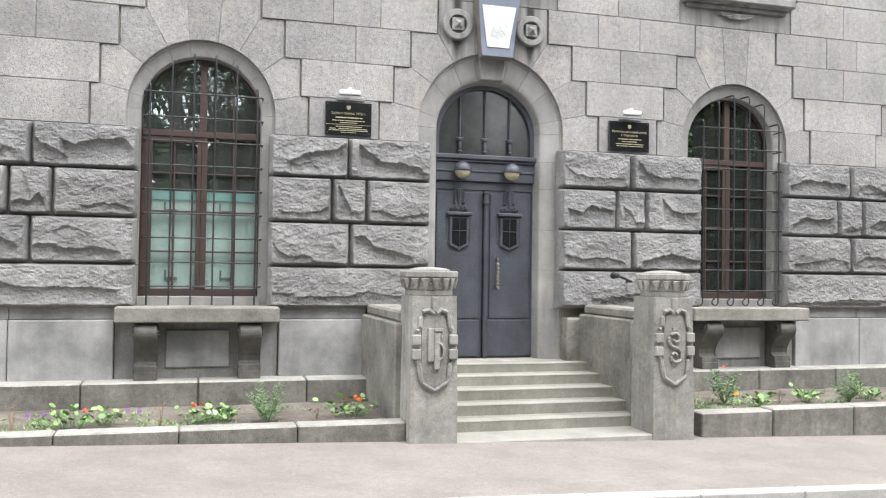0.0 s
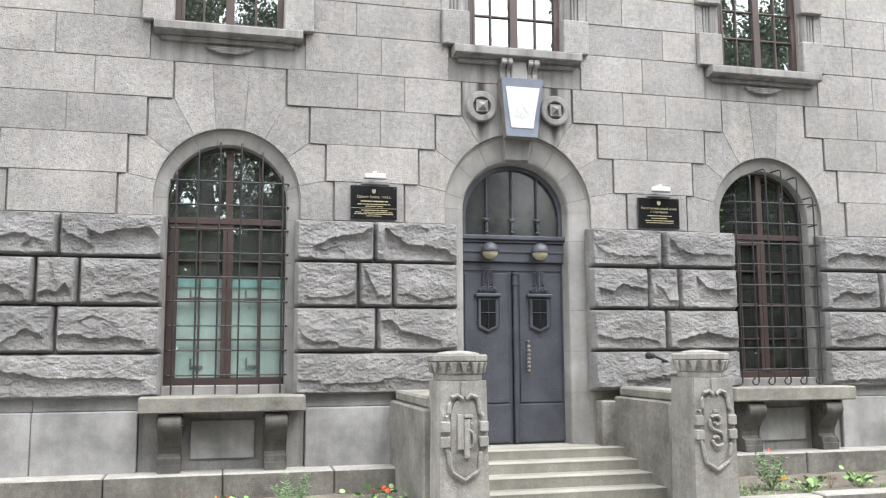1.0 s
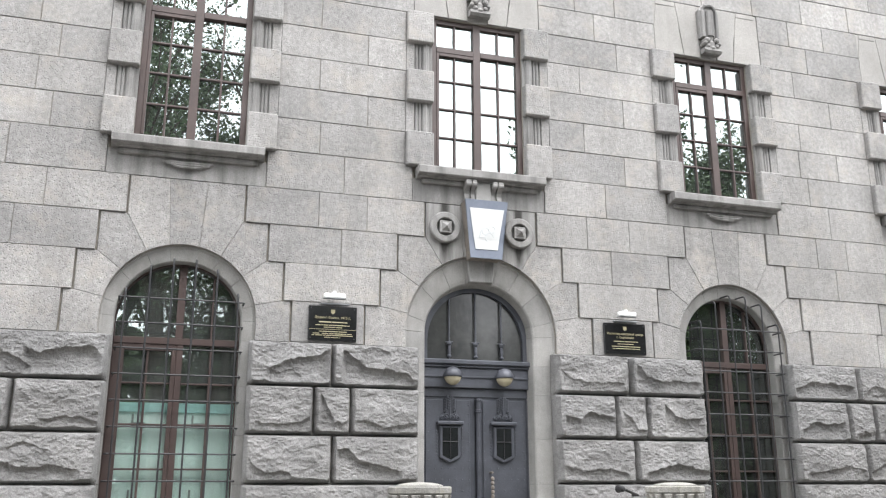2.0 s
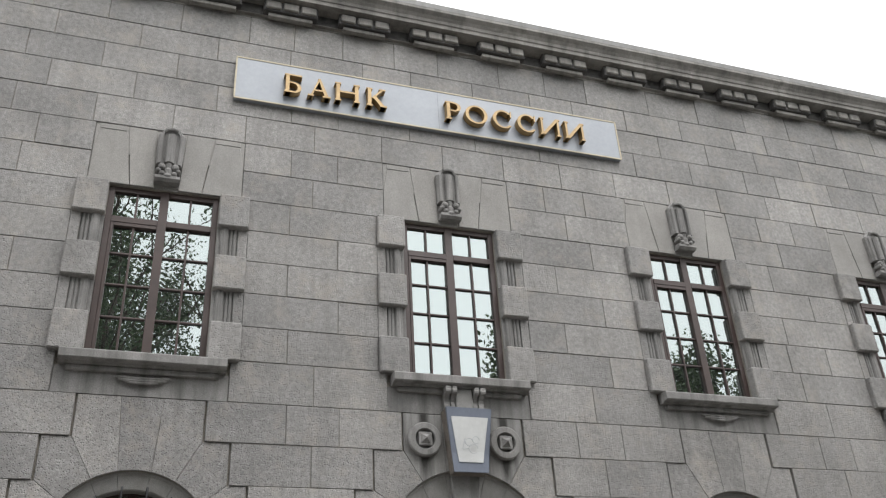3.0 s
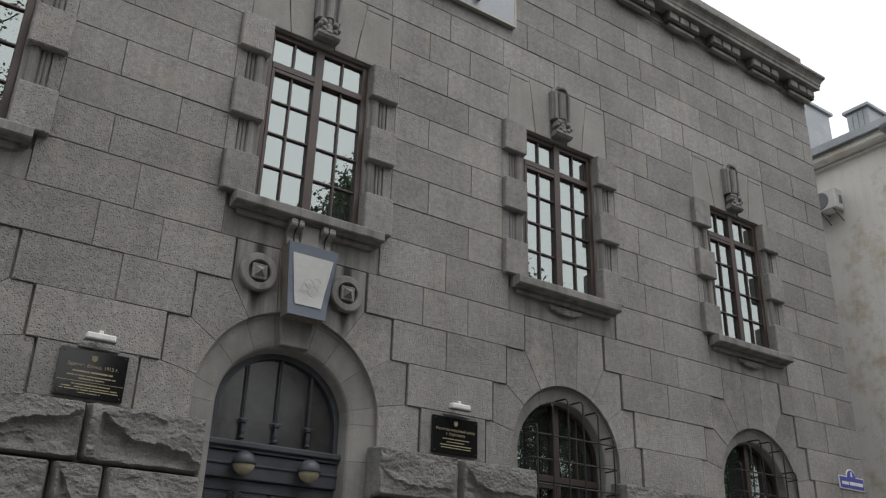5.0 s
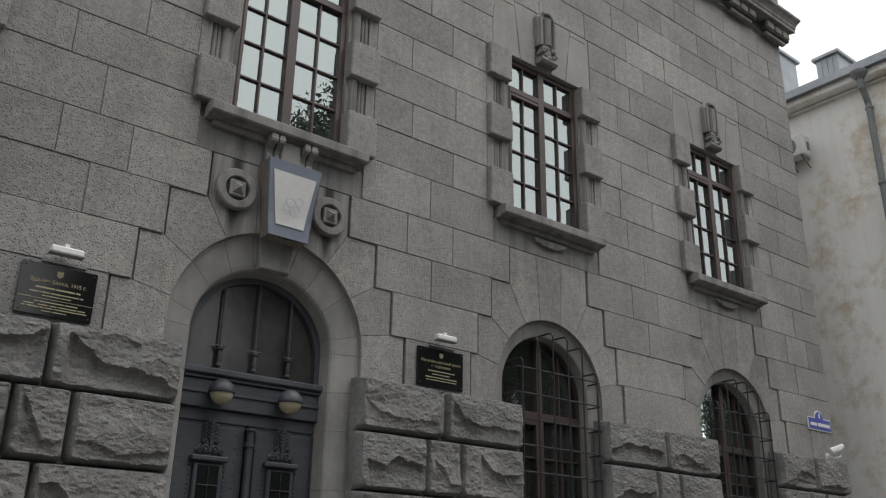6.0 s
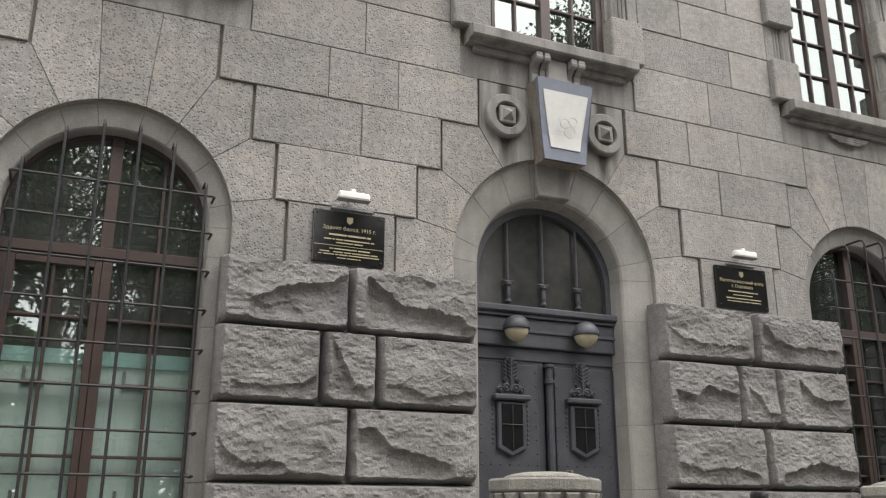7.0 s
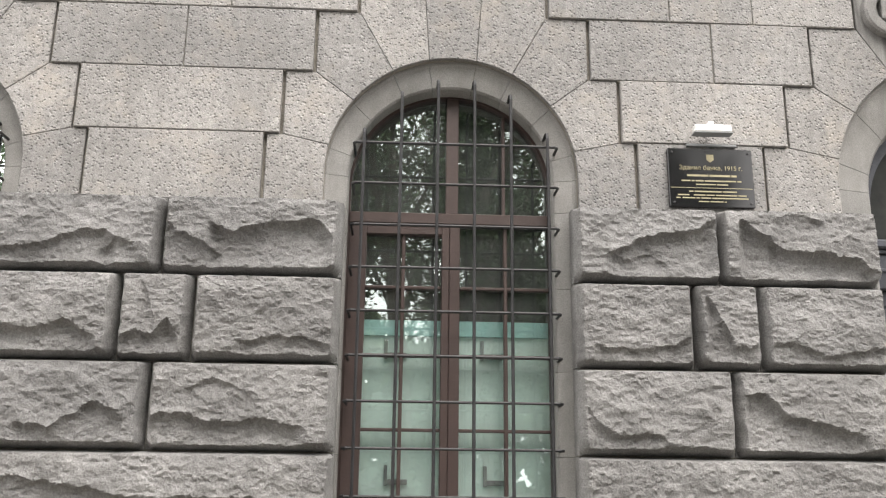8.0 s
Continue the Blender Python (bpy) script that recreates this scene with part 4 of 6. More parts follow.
def lower_window(index, c, lit):
    w = thing("window_%d" % index, "tall arched window with brown painted frame and small panes", "window", kind="structure")
    y0, y1 = 0.27, 0.36
    R, z0, F = WRI + 0.045, 1.467, 0.058
    bm = sweep(bmesh.new(), [(R, y0), (R - F, y0), (R - F, y1), (R, y1)], c, (WCZ - 0.03), 0, 180, 28)
    for s in (-1, 1):
        leg(bm, [(R, y0), (R - F, y0), (R - F, y1), (R, y1)], c, s, z0, (WCZ - 0.03))
    part("window_frame", bm, WOOD, w)
    e = R - F
    bar("bottom_rail", c - e, c + e, y0, y1, z0, 1.56, WOOD, w)
    bar("transom", c - e, c + e, y0 - 0.02, y1 - 0.002, 3.51, 3.59, WOOD, w)
    bar("mullion", c + 0.002, c + 0.077, y0 - 0.012, y1 - 0.004, 1.56, 3.51, WOOD, w)
    bar("mullion", c - 0.03, c + 0.062, y0 - 0.012, y1 - 0.004, 3.59, (WCZ - 0.03) + e - 0.005, WOOD, w)
    # the opening casement has a frame of its own
    sash = bar("sash", c - e, c - 0.60, y0 - 0.008, y1 - 0.01, 1.56, 3.508, WOOD, w)
    bar("stile", c - 0.053, c, y0 - 0.008, y1 - 0.01, 1.56, 3.508, WOOD, sash)
    bar("top_rail", c - 0.60, c - 0.053, y0 - 0.006, y1 - 0.012, 3.43, 3.508, WOOD, sash)
    for x in (c - 0.33, c + 0.41):
        bar("muntin", x - 0.013, x + 0.013, y0 + 0.015, y1 - 0.02, 1.56, 3.51, WOOD, w)
    bar("muntin", c + 0.388, c + 0.412, y0 + 0.015, y1 - 0.02, 3.59, (WCZ - 0.03) + 0.59, WOOD, w)
    for z in (2.035, 2.55, 3.04):
        bar("muntin", c - 0.60, c - 0.053, y0 + 0.017, y1 - 0.022, z - 0.011, z + 0.011, WOOD, w)
        bar("muntin", c + 0.077, c + e, y0 + 0.017, y1 - 0.022, z - 0.011, z + 0.011, WOOD, w)
    for x0, x1 in ((c - e, c - 0.02), (c + 0.05, c + e)):
        pane(x0, x1, 1.56, 3.515, 0.325, w, None, CLEAR)
        pane(x0, x1, 3.585, 0, 0.325, w, (c, (WCZ - 0.03), e + 0.004), CLEAR)
    if lit:
        film = thing("window_screen", "pale green translucent screen behind the lower panes", "screen")
        part("panel", boxed(c - 0.745, c + 0.745, 0.395, 0.405, 1.50, 2.70), FILM, film)
        part("top_band", boxed(c - 0.745, c + 0.745, 0.372, 0.41, 2.702, 2.815, bevel=0.004), FILMTOP, film, "darker turquoise top band")
        for dx, z in ((-0.42, 1.66), (0.27, 1.66), (-0.44, 2.535), (0.25, 2.535)):
            clip = part("clip", boxed(c + dx, c + dx + 0.15, 0.368, 0.394, z + 0.01, z + 0.045, bevel=0.004), PIPE, film, "small grey metal clip")
            part("clip_post", boxed(c + dx - 0.012, c + dx + 0.012, 0.372, 0.394, z, z + 0.14, bevel=0.003), PIPE, clip)
    else:
        for s in (-1, 1):
            bm = bmesh.new()
            n = 40
            x0, x1 = (c + s * (0.40 if s > 0 else 0.30), c + s * 0.82)
            for k in range(n):
                a, b = (x0 + (x1 - x0) * q / n for q in (k, k + 1))
                ya, yb = (0.62 + 0.03 * math.sin(q * 1.25) + 0.008 * math.sin(q * 2.9) for q in (k, k + 1))
                bm.faces.new([bm.verts.new(p) for p in ((a, ya, 0.55), (b, yb, 0.55), (b, yb, 4.6), (a, ya, 4.6))])
            bmesh.ops.remove_doubles(bm, verts=bm.verts, dist=0.0005)
            bmesh.ops.solidify(bm, geom=bm.faces[:], thickness=0.004)
            tagged(part("curtain", bm, CURTAIN, None, "grey-green curtain hanging in folds behind the window", True), category="curtain", group="curtains")
    return w


def grille(c, scrolls):
    g = thing("window_grille", "black wrought iron window grille of crossed bars" + (" with curled feet" if scrolls else ""), "grille", group="window grilles")
    y = -0.10 if scrolls else -0.035
    c += 0.026
    zs = [1.595 + 0.3027 * k for k in range(9)]
    for k, z in enumerate(zs):
        hw = 0.726
        if z > WCZ:
            hw = min(0.726, math.sqrt(max(0.01, 0.80 ** 2 - (z - WCZ) ** 2)))
        part("cross_bar", rod(bmesh.new(), [(c - hw, 0.24, z), (c - hw, y + 0.02, z), (c - hw + 0.02, y, z), (c + hw - 0.02, y, z), (c + hw, y + 0.02, z), (c + hw, 0.24, z)], 0.0105, 6), IRON, g)
    for x in (-0.653, -0.392, -0.131, 0.131, 0.392, 0.653):
        top = WCZ + math.sqrt((WRI - 0.012) ** 2 - x * x)
        foot = 1.425 if scrolls else 1.365
        pts = [(c + x, y - 0.012, foot), (c + x, y - 0.012, top - 0.05), (c + x, y + 0.008, top - 0.012), (c + x, y + 0.04, top), (c + x, 0.24, top)]
        b = part("upright_bar", rod(bmesh.new(), pts, 0.0115, 6), IRON, g)
        if scrolls:
            bm = bmesh.new()
            cur = [(c + x - 0.052 + 0.052 * math.cos(t), y - 0.014, 1.425 - 0.048 * math.sin(t)) for t in (k * 0.42 for k in range(12))]
            rod(bm, cur, 0.0115, 6)
            part("foot_scroll", bm, IRON, b)
    return g


for k, c in enumerate(AXES):
    lower_window(k + 1, c, c < 0)
    grille(c, c > 0)


def upper_window(index, c):
    w = thing("window_%d" % index, "tall two-casement window with brown painted frame and small panes", "window", kind="structure")
    y0, y1 = 0.075, 0.155
    z0, z1, zt = FOOTZ, HEADZ, 7.86
    h = HALF
    for s in (-1, 1):
        x0, x1 = sorted((c + s * h, c + s * (h - 0.075)))
        bar("frame_post", x0, x1, y0, y1, z0, z1, WOOD, w)
        x0, x1 = sorted((c + s * (h - 0.075), c + s * 0.055))
        bar("bottom_rail", x0, x1, y0 + 0.004, y1, z0, z0 + 0.085, WOOD, w)
        bar("head_rail", x0, x1, y0 + 0.004, y1, z1 - 0.07, z1, WOOD, w)
        bar("transom", x0, x1, y0 - 0.012, y1 - 0.004, zt, zt + 0.085, WOOD, w)
        xm = (x0 + x1) / 2
        bar("muntin", xm - 0.013, xm + 0.013, y0 + 0.015, y1 - 0.02, z0 + 0.085, zt, WOOD, w)
        bar("muntin", xm - 0.013, xm + 0.013, y0 + 0.015, y1 - 0.02, zt + 0.085, z1 - 0.07, WOOD, w)
        for k in (1, 2, 3):
            z = z0 + 0.085 + (zt - z0 - 0.085) * k / 4
            bar("muntin", x0 + 0.002, x1 - 0.002, y0 + 0.017, y1 - 0.022, z - 0.012, z + 0.012, WOOD, w)
        pane(x0, x1, z0 + 0.08, zt + 0.005, 0.123, w)
        pane(x0, x1, zt + 0.08, z1 - 0.065, 0.123, w)
        if s < 0:
            sash = bar("sash", x0, x0 + 0.04, y0 - 0.006, y1 - 0.01, z0 + 0.085, zt, WOOD, w)
            bar("top_rail", x0 + 0.04, x1, y0 - 0.006, y1 - 0.012, zt - 0.05, zt - 0.001, WOOD, sash)
    bar("mullion", c - 0.055, c + 0.055, y0 - 0.008, y1 - 0.002, z0, z1, WOOD, w)
    return w


for k, c in enumerate(UPPER):
    upper_window(k + 5, c)
# a lowered blind, and a pale potted cactus ball on the middle sill
blind = thing("venetian_blind", "grey half-lowered slatted blind behind the upper window", "blind")
bm = boxed(-4.58, -3.25, 0.26, 0.276, 6.32, 6.342)
slat = part("slat", bm, BLIND, blind)
for k in range(1, 48):
    piece("slat", slat.data, blind, (0, 0, k * 0.032))


def sheer(x0, x1, z0, z1, folds):
    bm = bmesh.new()
    n = 36
    for k in range(n):
        a, b = (x0 + (x1 - x0) * q / n for q in (k, k + 1))
        ya, yb = (0.44 + 0.022 * math.sin(q * folds) + 0.008 * math.sin(q * 2.9) for q in (k, k + 1))
        bm.faces.new([bm.verts.new(p) for p in ((a, ya, z0), (b, yb, z0), (b, yb, z1), (a, ya, z1))])
    bmesh.ops.remove_doubles(bm, verts=bm.verts, dist=0.0005)
    bmesh.ops.solidify(bm, geom=bm.faces[:], thickness=0.003)
    tagged(part("curtain", bm, BLIND, None, "pale grey-green sheer curtain behind the upper window", True), category="curtain", group="curtains")


sheer(3.93, 4.58, 5.85, 8.42, 1.3)

# ---- door ----
door = thing("door_1", "dark slate-blue riveted iron double door, closed", "door", kind="structure")
DY = 0.31
part("door_frame", boxed(-0.80, 0.80, DY + 0.02, 0.45, 2.98, 3.10, bevel=0.008), DOORMETAL, door)
part("lintel_beam", boxed(-0.80, 0.80, DY - 0.02, 0.45, 3.101, 3.37, bevel=0.01), DOORMETAL, door)
part("lintel_cap", boxed(-0.80, 0.80, DY - 0.075, 0.45, 3.405, 3.475, bevel=0.015), DOORMETAL, door)
part("lintel_cap", boxed(-0.80, 0.80, DY - 0.045, 0.45, 3.371, 3.404, bevel=0.006), DOORMETAL, door)
part("lintel_strip", boxed(-0.80, 0.80, DY - 0.035, DY, 3.235, 3.26, bevel=0.004), DOORMETAL, door)


def stud(bm, x, y, z, r=0.011):
    lathe(bm, [(0.001, -r * 0.75), (r * 0.7, -r * 0.5), (r, 0.0)], (x, y, z), 6, "y")


for s in (-1, 1):
    lf = thing("leaf", "", "")
    lf.parent = door
    x0, x1 = sorted((s * 0.015, s * 0.795))
    leafbody = part("leaf_plate", boxed(x0, x1, DY + 0.035, DY + 0.10, SILLZ + 0.006, 2.98), DOORMETAL, lf)
    xa, xb = sorted((s * 0.09, s * 0.70))
    part("raised_plate", boxed(xa, xb, DY + 0.018, DY + 0.04, 1.17, 2.945, bevel=0.005), DOORMETAL, lf)
    part("kick_plate", boxed(xa - 0.03, xb + 0.03, DY + 0.012, DY + 0.04, SILLZ + 0.03, 1.145, bevel=0.005), DOORMETAL, lf)
    part("hinge_strip", boxed(*sorted((s * 0.73, s * 0.785)), DY + 0.015, DY + 0.04, SILLZ + 0.02, 2.96, bevel=0.005), DOORMETAL, lf)
    bm = bmesh.new()
    xs = [s * (0.11 + 0.5525 * k / 6) for k in range(7)]
    for z in (0.66, 0.80, 0.95, 1.09):
        for x in xs[::2]:
            stud(bm, x, DY + 0.012, z)
    for z in (1.22, 1.36, 1.50, 1.64, 1.78, 1.92, 2.06):
        for x in xs:
            stud(bm, x, DY + 0.018, z)
    for z in [2.16 + 0.12 * k for k in range(7)]:
        for x in (xs[0], xs[-1]):
            stud(bm, x, DY + 0.018, z)
    part("rivets", bm, DOORMETAL, lf)
    # shield-shaped spy window under a carved crest
    cx = s * 0.375
    spy = part("spy_window_frame", slab(bmesh.new(), [(cx - 0.145, 2.60), (cx - 0.145, 2.20), (cx - 0.135, 2.19), (cx, 2.125), (cx + 0.135, 2.19), (cx + 0.145, 2.20), (cx + 0.145, 2.60)], DY - 0.02, DY + 0.03, 0.012), DOORMETAL, lf)
    part("spy_pane", slab(bmesh.new(), [(cx - 0.105, 2.58), (cx - 0.105, 2.225), (cx, 2.172), (cx + 0.105, 2.225), (cx + 0.105, 2.58)], DY - 0.023, DY - 0.015), DARKSPY, spy, "small dark glass pane")
    bm = rod(bmesh.new(), [(cx, DY - 0.028, 2.19), (cx, DY - 0.028, 2.57)], 0.006, 6)
    rod(bm, [(cx - 0.10, DY - 0.028, 2.40), (cx + 0.10, DY - 0.028, 2.40)], 0.006, 6)
    part("spy_bars", bm, IRON, spy)
    bm = boxed(cx - 0.185, cx + 0.185, DY - 0.05, DY + 0.03, 2.615, 2.665, bevel=0.012)
    part("spy_hood", bm, DOORMETAL, lf)
    bm = slab(bmesh.new(), [(cx - 0.145, 2.665), (cx + 0.145, 2.665), (cx + 0.14, 2.72), (cx + 0.10, 2.765), (cx + 0.085, 2.80), (cx + 0.085, 2.955), (cx + 0.05, 2.975), (cx + 0.045, 3.0), (cx - 0.045, 3.0), (cx - 0.05, 2.975), (cx - 0.085, 2.955), (cx - 0.085, 2.80), (cx - 0.10, 2.765), (cx - 0.14, 2.72)], DY + 0.002, DY + 0.03, 0.008)
    for t in (-1, 1):
        for ex, ez, r in ((0.048, 2.725, 0.040), (0.105, 2.705, 0.030), (0.065, 2.79, 0.022)):
            lathe(bm, [(0.001, -0.022), (r * 0.35, -0.02), (r * 0.5, -0.008), (r * 0.75, -0.02), (r, -0.012), (r, 0.02)], (cx + t * ex, DY, ez), 12, "y")
        for k in range(5):
            z = 2.815 + 0.034 * k
            rod(bm, [(cx + t * 0.006, DY - 0.004, z), (cx + t * 0.034, DY - 0.012, z + 0.024)], 0.012, 6, 0.008)
            rod(bm, [(cx + t * 0.048, DY - 0.002, z - 0.012), (cx + t * 0.074, DY - 0.010, z + 0.012)], 0.011, 6, 0.007)
    rod(bm, [(cx, DY - 0.008, 2.70), (cx, DY - 0.008, 2.99)], 0.011, 6)
    part("crest", bm, DOORMETAL, lf, "cast relief of wheat ears and scrolls")
    for t in (-1, 1):
        bm = bmesh.new()
        for k in range(9):
            stud(bm, cx + t * 0.175, DY + 0.018, 2.24 + 0.042 * k, 0.013)
        part("spy_studs", bm, DOORMETAL, lf)
part("astragal", rod(bmesh.new(), [(0.02, DY - 0.005, SILLZ + 0.03), (0.02, DY - 0.005, 2.96)], 0.035, 10), DOORMETAL, door)
bm = lathe(bmesh.new(), [(0.036, 2.93), (0.052, 2.935), (0.052, 2.955), (0.036, 2.96)], (0.02, DY - 0.005, 0), 12)
lathe(bm, [(0.036, 2.78), (0.05, 2.785), (0.05, 2.82), (0.036, 2.825)], (0.02, DY - 0.005, 0), 12)
part("astragal_collar", bm, DOORMETAL, door)
bm = bmesh.new()
for k in range(7):
    lathe(bm, [(0.004, -0.03), (0.022, -0.018), (0.026, 0), (0.022, 0.018), (0.004, 0.03)], (0.19, DY - 0.06, 1.60 + 0.055 * k), 10)
for z in (1.64, 2.01):
    rod(bm, [(0.19, DY + 0.02, z), (0.19, DY - 0.065, z)], 0.014, 8)
part("door_handle", bm, LANTERNSIDE, door, "dull knobbed metal pull handle")
# fanlight
R, FCZ = DRI, DCZ - 0.07
bm = sweep(bmesh.new(), [(R + 0.05, DY), (R - 0.085, DY), (R - 0.085, DY + 0.1), (R + 0.05, DY + 0.1)], 0, FCZ, 0, 180, 28)
for s in (-1, 1):
    leg(bm, [(R, DY), (R - 0.085, DY), (R - 0.085, DY + 0.1), (R, DY + 0.1)], 0, s, 3.475, FCZ)
fan = part("fanlight_frame", bm, DOORMETAL, door)
pane(-0.72, 0.72, 3.475, 0, DY + 0.06, fan, (0, FCZ, R - 0.08), DARKGLASS)
for x in (-0.375, 0.0, 0.375):
    top = FCZ + math.sqrt((R - 0.06) ** 2 - x * x)
    fb = part("fanlight_bar", rod(bmesh.new(), [(x, DY + 0.02, 3.47), (x, DY + 0.02, top)], 0.013, 8), DOORMETAL, fan)
    bm = lathe(bmesh.new(), [(0.015, 0.03), (0.03, 0.04), (0.03, 0.055), (0.018, 0.07), (0.024, 0.11), (0.02, 0.19), (0.036, 0.205), (0.036, 0.225), (0.014, 0.24)], (x, DY + 0.012, 3.475), 10)
    rod(bm, [(x - 0.055, DY + 0.012, 3.715), (x + 0.055, DY + 0.012, 3.715)], 0.009, 6)
    part("bar_finial", bm, DOORMETAL, fb)
part("door_sill", boxed(-0.86, 0.86, 0.05, 0.6, SILLZ - 0.2, SILLZ, bevel=0.006), TREAD, door, "pale worn stone threshold")
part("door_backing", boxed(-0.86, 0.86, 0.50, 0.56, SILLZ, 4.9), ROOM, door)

# globes of the door lamps
for x in (-0.375, 0.355):
    lamp = thing("wall_lamp", "round door lamp, yellowed glass globe under a grey metal hood", "lamp", group="door lamps")
    cy = 0.175
    part("globe", lathe(bmesh.new(), [(0.112 * math.cos(a), 0.112 * math.sin(a)) for a in [radians(-89 + 9.0 * k) for k in range(11)]], (x, cy, 3.235), 20), GLOBE, lamp, "", True)
    part("hood", lathe(bmesh.new(), [(0.121, -0.012), (0.124, 0.0)] + [(0.124 * math.cos(a), 0.124 * math.sin(a)) for a in [radians(9 * k) for k in range(1, 10)]] + [(0.004, 0.124)], (x, cy, 3.24), 20), DOORMETAL, lamp, "", True)
    part("stem", rod(bmesh.new(), [(x, cy, 3.30), (x, DY, 3.32)], 0.02, 8), DOORMETAL, lamp)

# ---- lantern over the door ----
lantern = thing("lantern", "wedge-shaped blue metal lantern with a white panel", "lantern")
YT, YB = -0.20, -0.13


def tapered(z0, z1, w0, w1, ya, yb, yback):
    bm = bmesh.new()
    v = [bm.verts.new(p) for p in ((-w0, ya, z0), (w0, ya, z0), (w0, yback, z0), (-w0, yback, z0), (-w1, yb, z1), (w1, yb, z1), (w1, yback, z1), (-w1, yback, z1))]
    for f in ((0, 1, 5, 4), (1, 2, 6, 5), (2, 3, 7, 6), (3, 0, 4, 7), (4, 5, 6, 7), (3, 2, 1, 0)):
        bm.faces.new([v[i] for i in f])
    return bm


lb = part("housing", tapered(4.785, 5.585, 0.218, 0.295, YB, YT, 0.02), LANTERNSIDE, lantern, "dull rusty sheet metal sides")
lf = part("front_frame", tapered(4.785, 5.585, 0.224, 0.302, YB - 0.02, YT - 0.02, YT + 0.03), LANTERNBLUE, lantern)
lp = part("panel", tapered(4.905, 5.465, 0.156, 0.245, YB - 0.038, YT - 0.020, YT + 0.02), MILK, lantern, "flat white panel with a faint grey monogram")
bm = bmesh.new()
for k, (ax, az, r) in enumerate(((0.02, 5.06, 0.06), (-0.03, 5.14, 0.05), (0.06, 5.17, 0.045))):
    rod(bm, [(ax + r * math.cos(t), YT - 0.028 + (5.2 - az - r * math.sin(t)) * 0.02, az + r * math.sin(t)) for t in (0.6 * q for q in range(10))], 0.004, 5)
rod(bm, [(-0.12, YT - 0.028, 5.05), (-0.08, YT - 0.028, 5.19)], 0.004, 5)
rod(bm, [(-0.12, YT - 0.028, 5.05), (-0.05, YT - 0.028, 5.06)], 0.004, 5)
part("monogram", bm, ETCH, lp)
# keystone and carved brackets round the lantern
part("portal_keystone", slab(bmesh.new(), [(-0.165, 4.50), (0.165, 4.50), (0.205, 4.87), (-0.205, 4.87)], 0.055, 0.3, 0.012), PORTAL, wall_south)
bm = bmesh.new()
tongue = [(0.0, 0), (-0.02, 0.0), (-0.05, 0.03), (-0.055, 0.08), (-0.04, 0.13), (-0.05, 0.17), (-0.09, 0.21), (-0.135, 0.245), (-0.15, 0.28), (-0.15, 0.305), (0.0, 0.305)]
for x, hw in ((-0.235, 0.034), (-0.15, 0.028), (0.15, 0.028), (0.235, 0.034)):
    extrude_x(bm, [(y - 0.01, 5.58 + z) for y, z in tongue], x - hw, x + hw)
    rod(bm, [(x - hw - 0.004, -0.125, 5.835), (x + hw + 0.004, -0.125, 5.835)], 0.04, 10)
box(bm, -0.25, 0.25, -0.03, 0.03, 5.57, 5.884, bevel=0.008)
box(bm, -0.115, 0.115, -0.09, -0.02, 5.575, 5.883, bevel=0.015)
part("carved_bracket", bm, RING, wall_south)
bead = part("bead", lathe(bmesh.new(), [(0.004, -0.026), (0.02, -0.018), (0.026, 0.0), (0.02, 0.018), (0.004, 0.026)], (0, -0.13, 5.595), 8), MOULD, wall_south)
bead.location.x = -0.21
for k in range(1, 10):
    piece("bead", bead.data, wall_south, (-0.21 + 0.0467 * k, 0, 0))
for x in (-0.537, 0.537):
    bm = lathe(bmesh.new(), [(0.215, 0.06), (0.215, -0.04), (0.20, -0.055), (0.135, -0.06), (0.125, -0.045), (0.12, 0.0), (0.01, 0.0)], (x, 0, 5.215), 32, "y")
    rosette = part("rosette", bm, MOULD, wall_south)
    bm = boxed(x - 0.085, x + 0.085, -0.06, 0.01, 5.13, 5.30, bevel=0.008)
    v = [bm.verts.new((x + a, -0.058, 5.215 + b)) for a, b in ((-0.06, -0.06), (0.06, -0.06), (0.06, 0.06), (-0.06, 0.06))]
    tip = bm.verts.new((x, -0.125, 5.215))
    for k in range(4):
        bm.faces.new((v[k], v[(k + 1) % 4], tip))
    part("rosette_boss", bm, MOULD, rosette)

fan_stand = thing("table_fan", "pale round table fan standing behind the upper window", "fan")
part("guard", rod(bmesh.new(), [(0.33 + 0.13 * math.cos(a), 0.40, 6.30 + 0.13 * math.sin(a)) for a in (0.262 * k for k in range(25))], 0.008, 6), WHITE, fan_stand)
part("hub", lathe(bmesh.new(), [(0.001, -0.03), (0.06, -0.02), (0.085, 0.01), (0.085, 0.03)], (0.33, 0.40, 6.30), 14, "y"), WHITE, fan_stand)
part("stem", rod(bmesh.new(), [(0.33, 0.43, 6.0), (0.33, 0.43, 6.30)], 0.02, 8), WHITE, fan_stand)
tagged(part("window_board", boxed(-0.72, 0.68, 0.29, 0.57, 5.96, 6.02, bevel=0.006), WHITE), "white inner window board", "window board", kind="structure")


# ---- name plates with their lamps ----
def text_mesh(body, size, mat, parent, at, depth=0.002, name="lettering", align="CENTER", squeeze=1.0):
    cu = bpy.data.curves.new(name, "FONT")
    cu.body, cu.size, cu.extrude, cu.align_x, cu.align_y = body, size, depth, align, "CENTER"
    tmp = bpy.data.objects.new(name, cu)
    me = bpy.data.meshes.new_from_object(tmp)
    bpy.data.objects.remove(tmp)
    me.materials.clear()
    me.materials.append(mat)
    ob = new(name, me)
    ob.parent = parent
    ob.rotation_euler = (radians(90), 0, 0)
    ob.scale = (squeeze, 1, 1)
    ob.location = at
    return tagged(ob, kind="stuff")


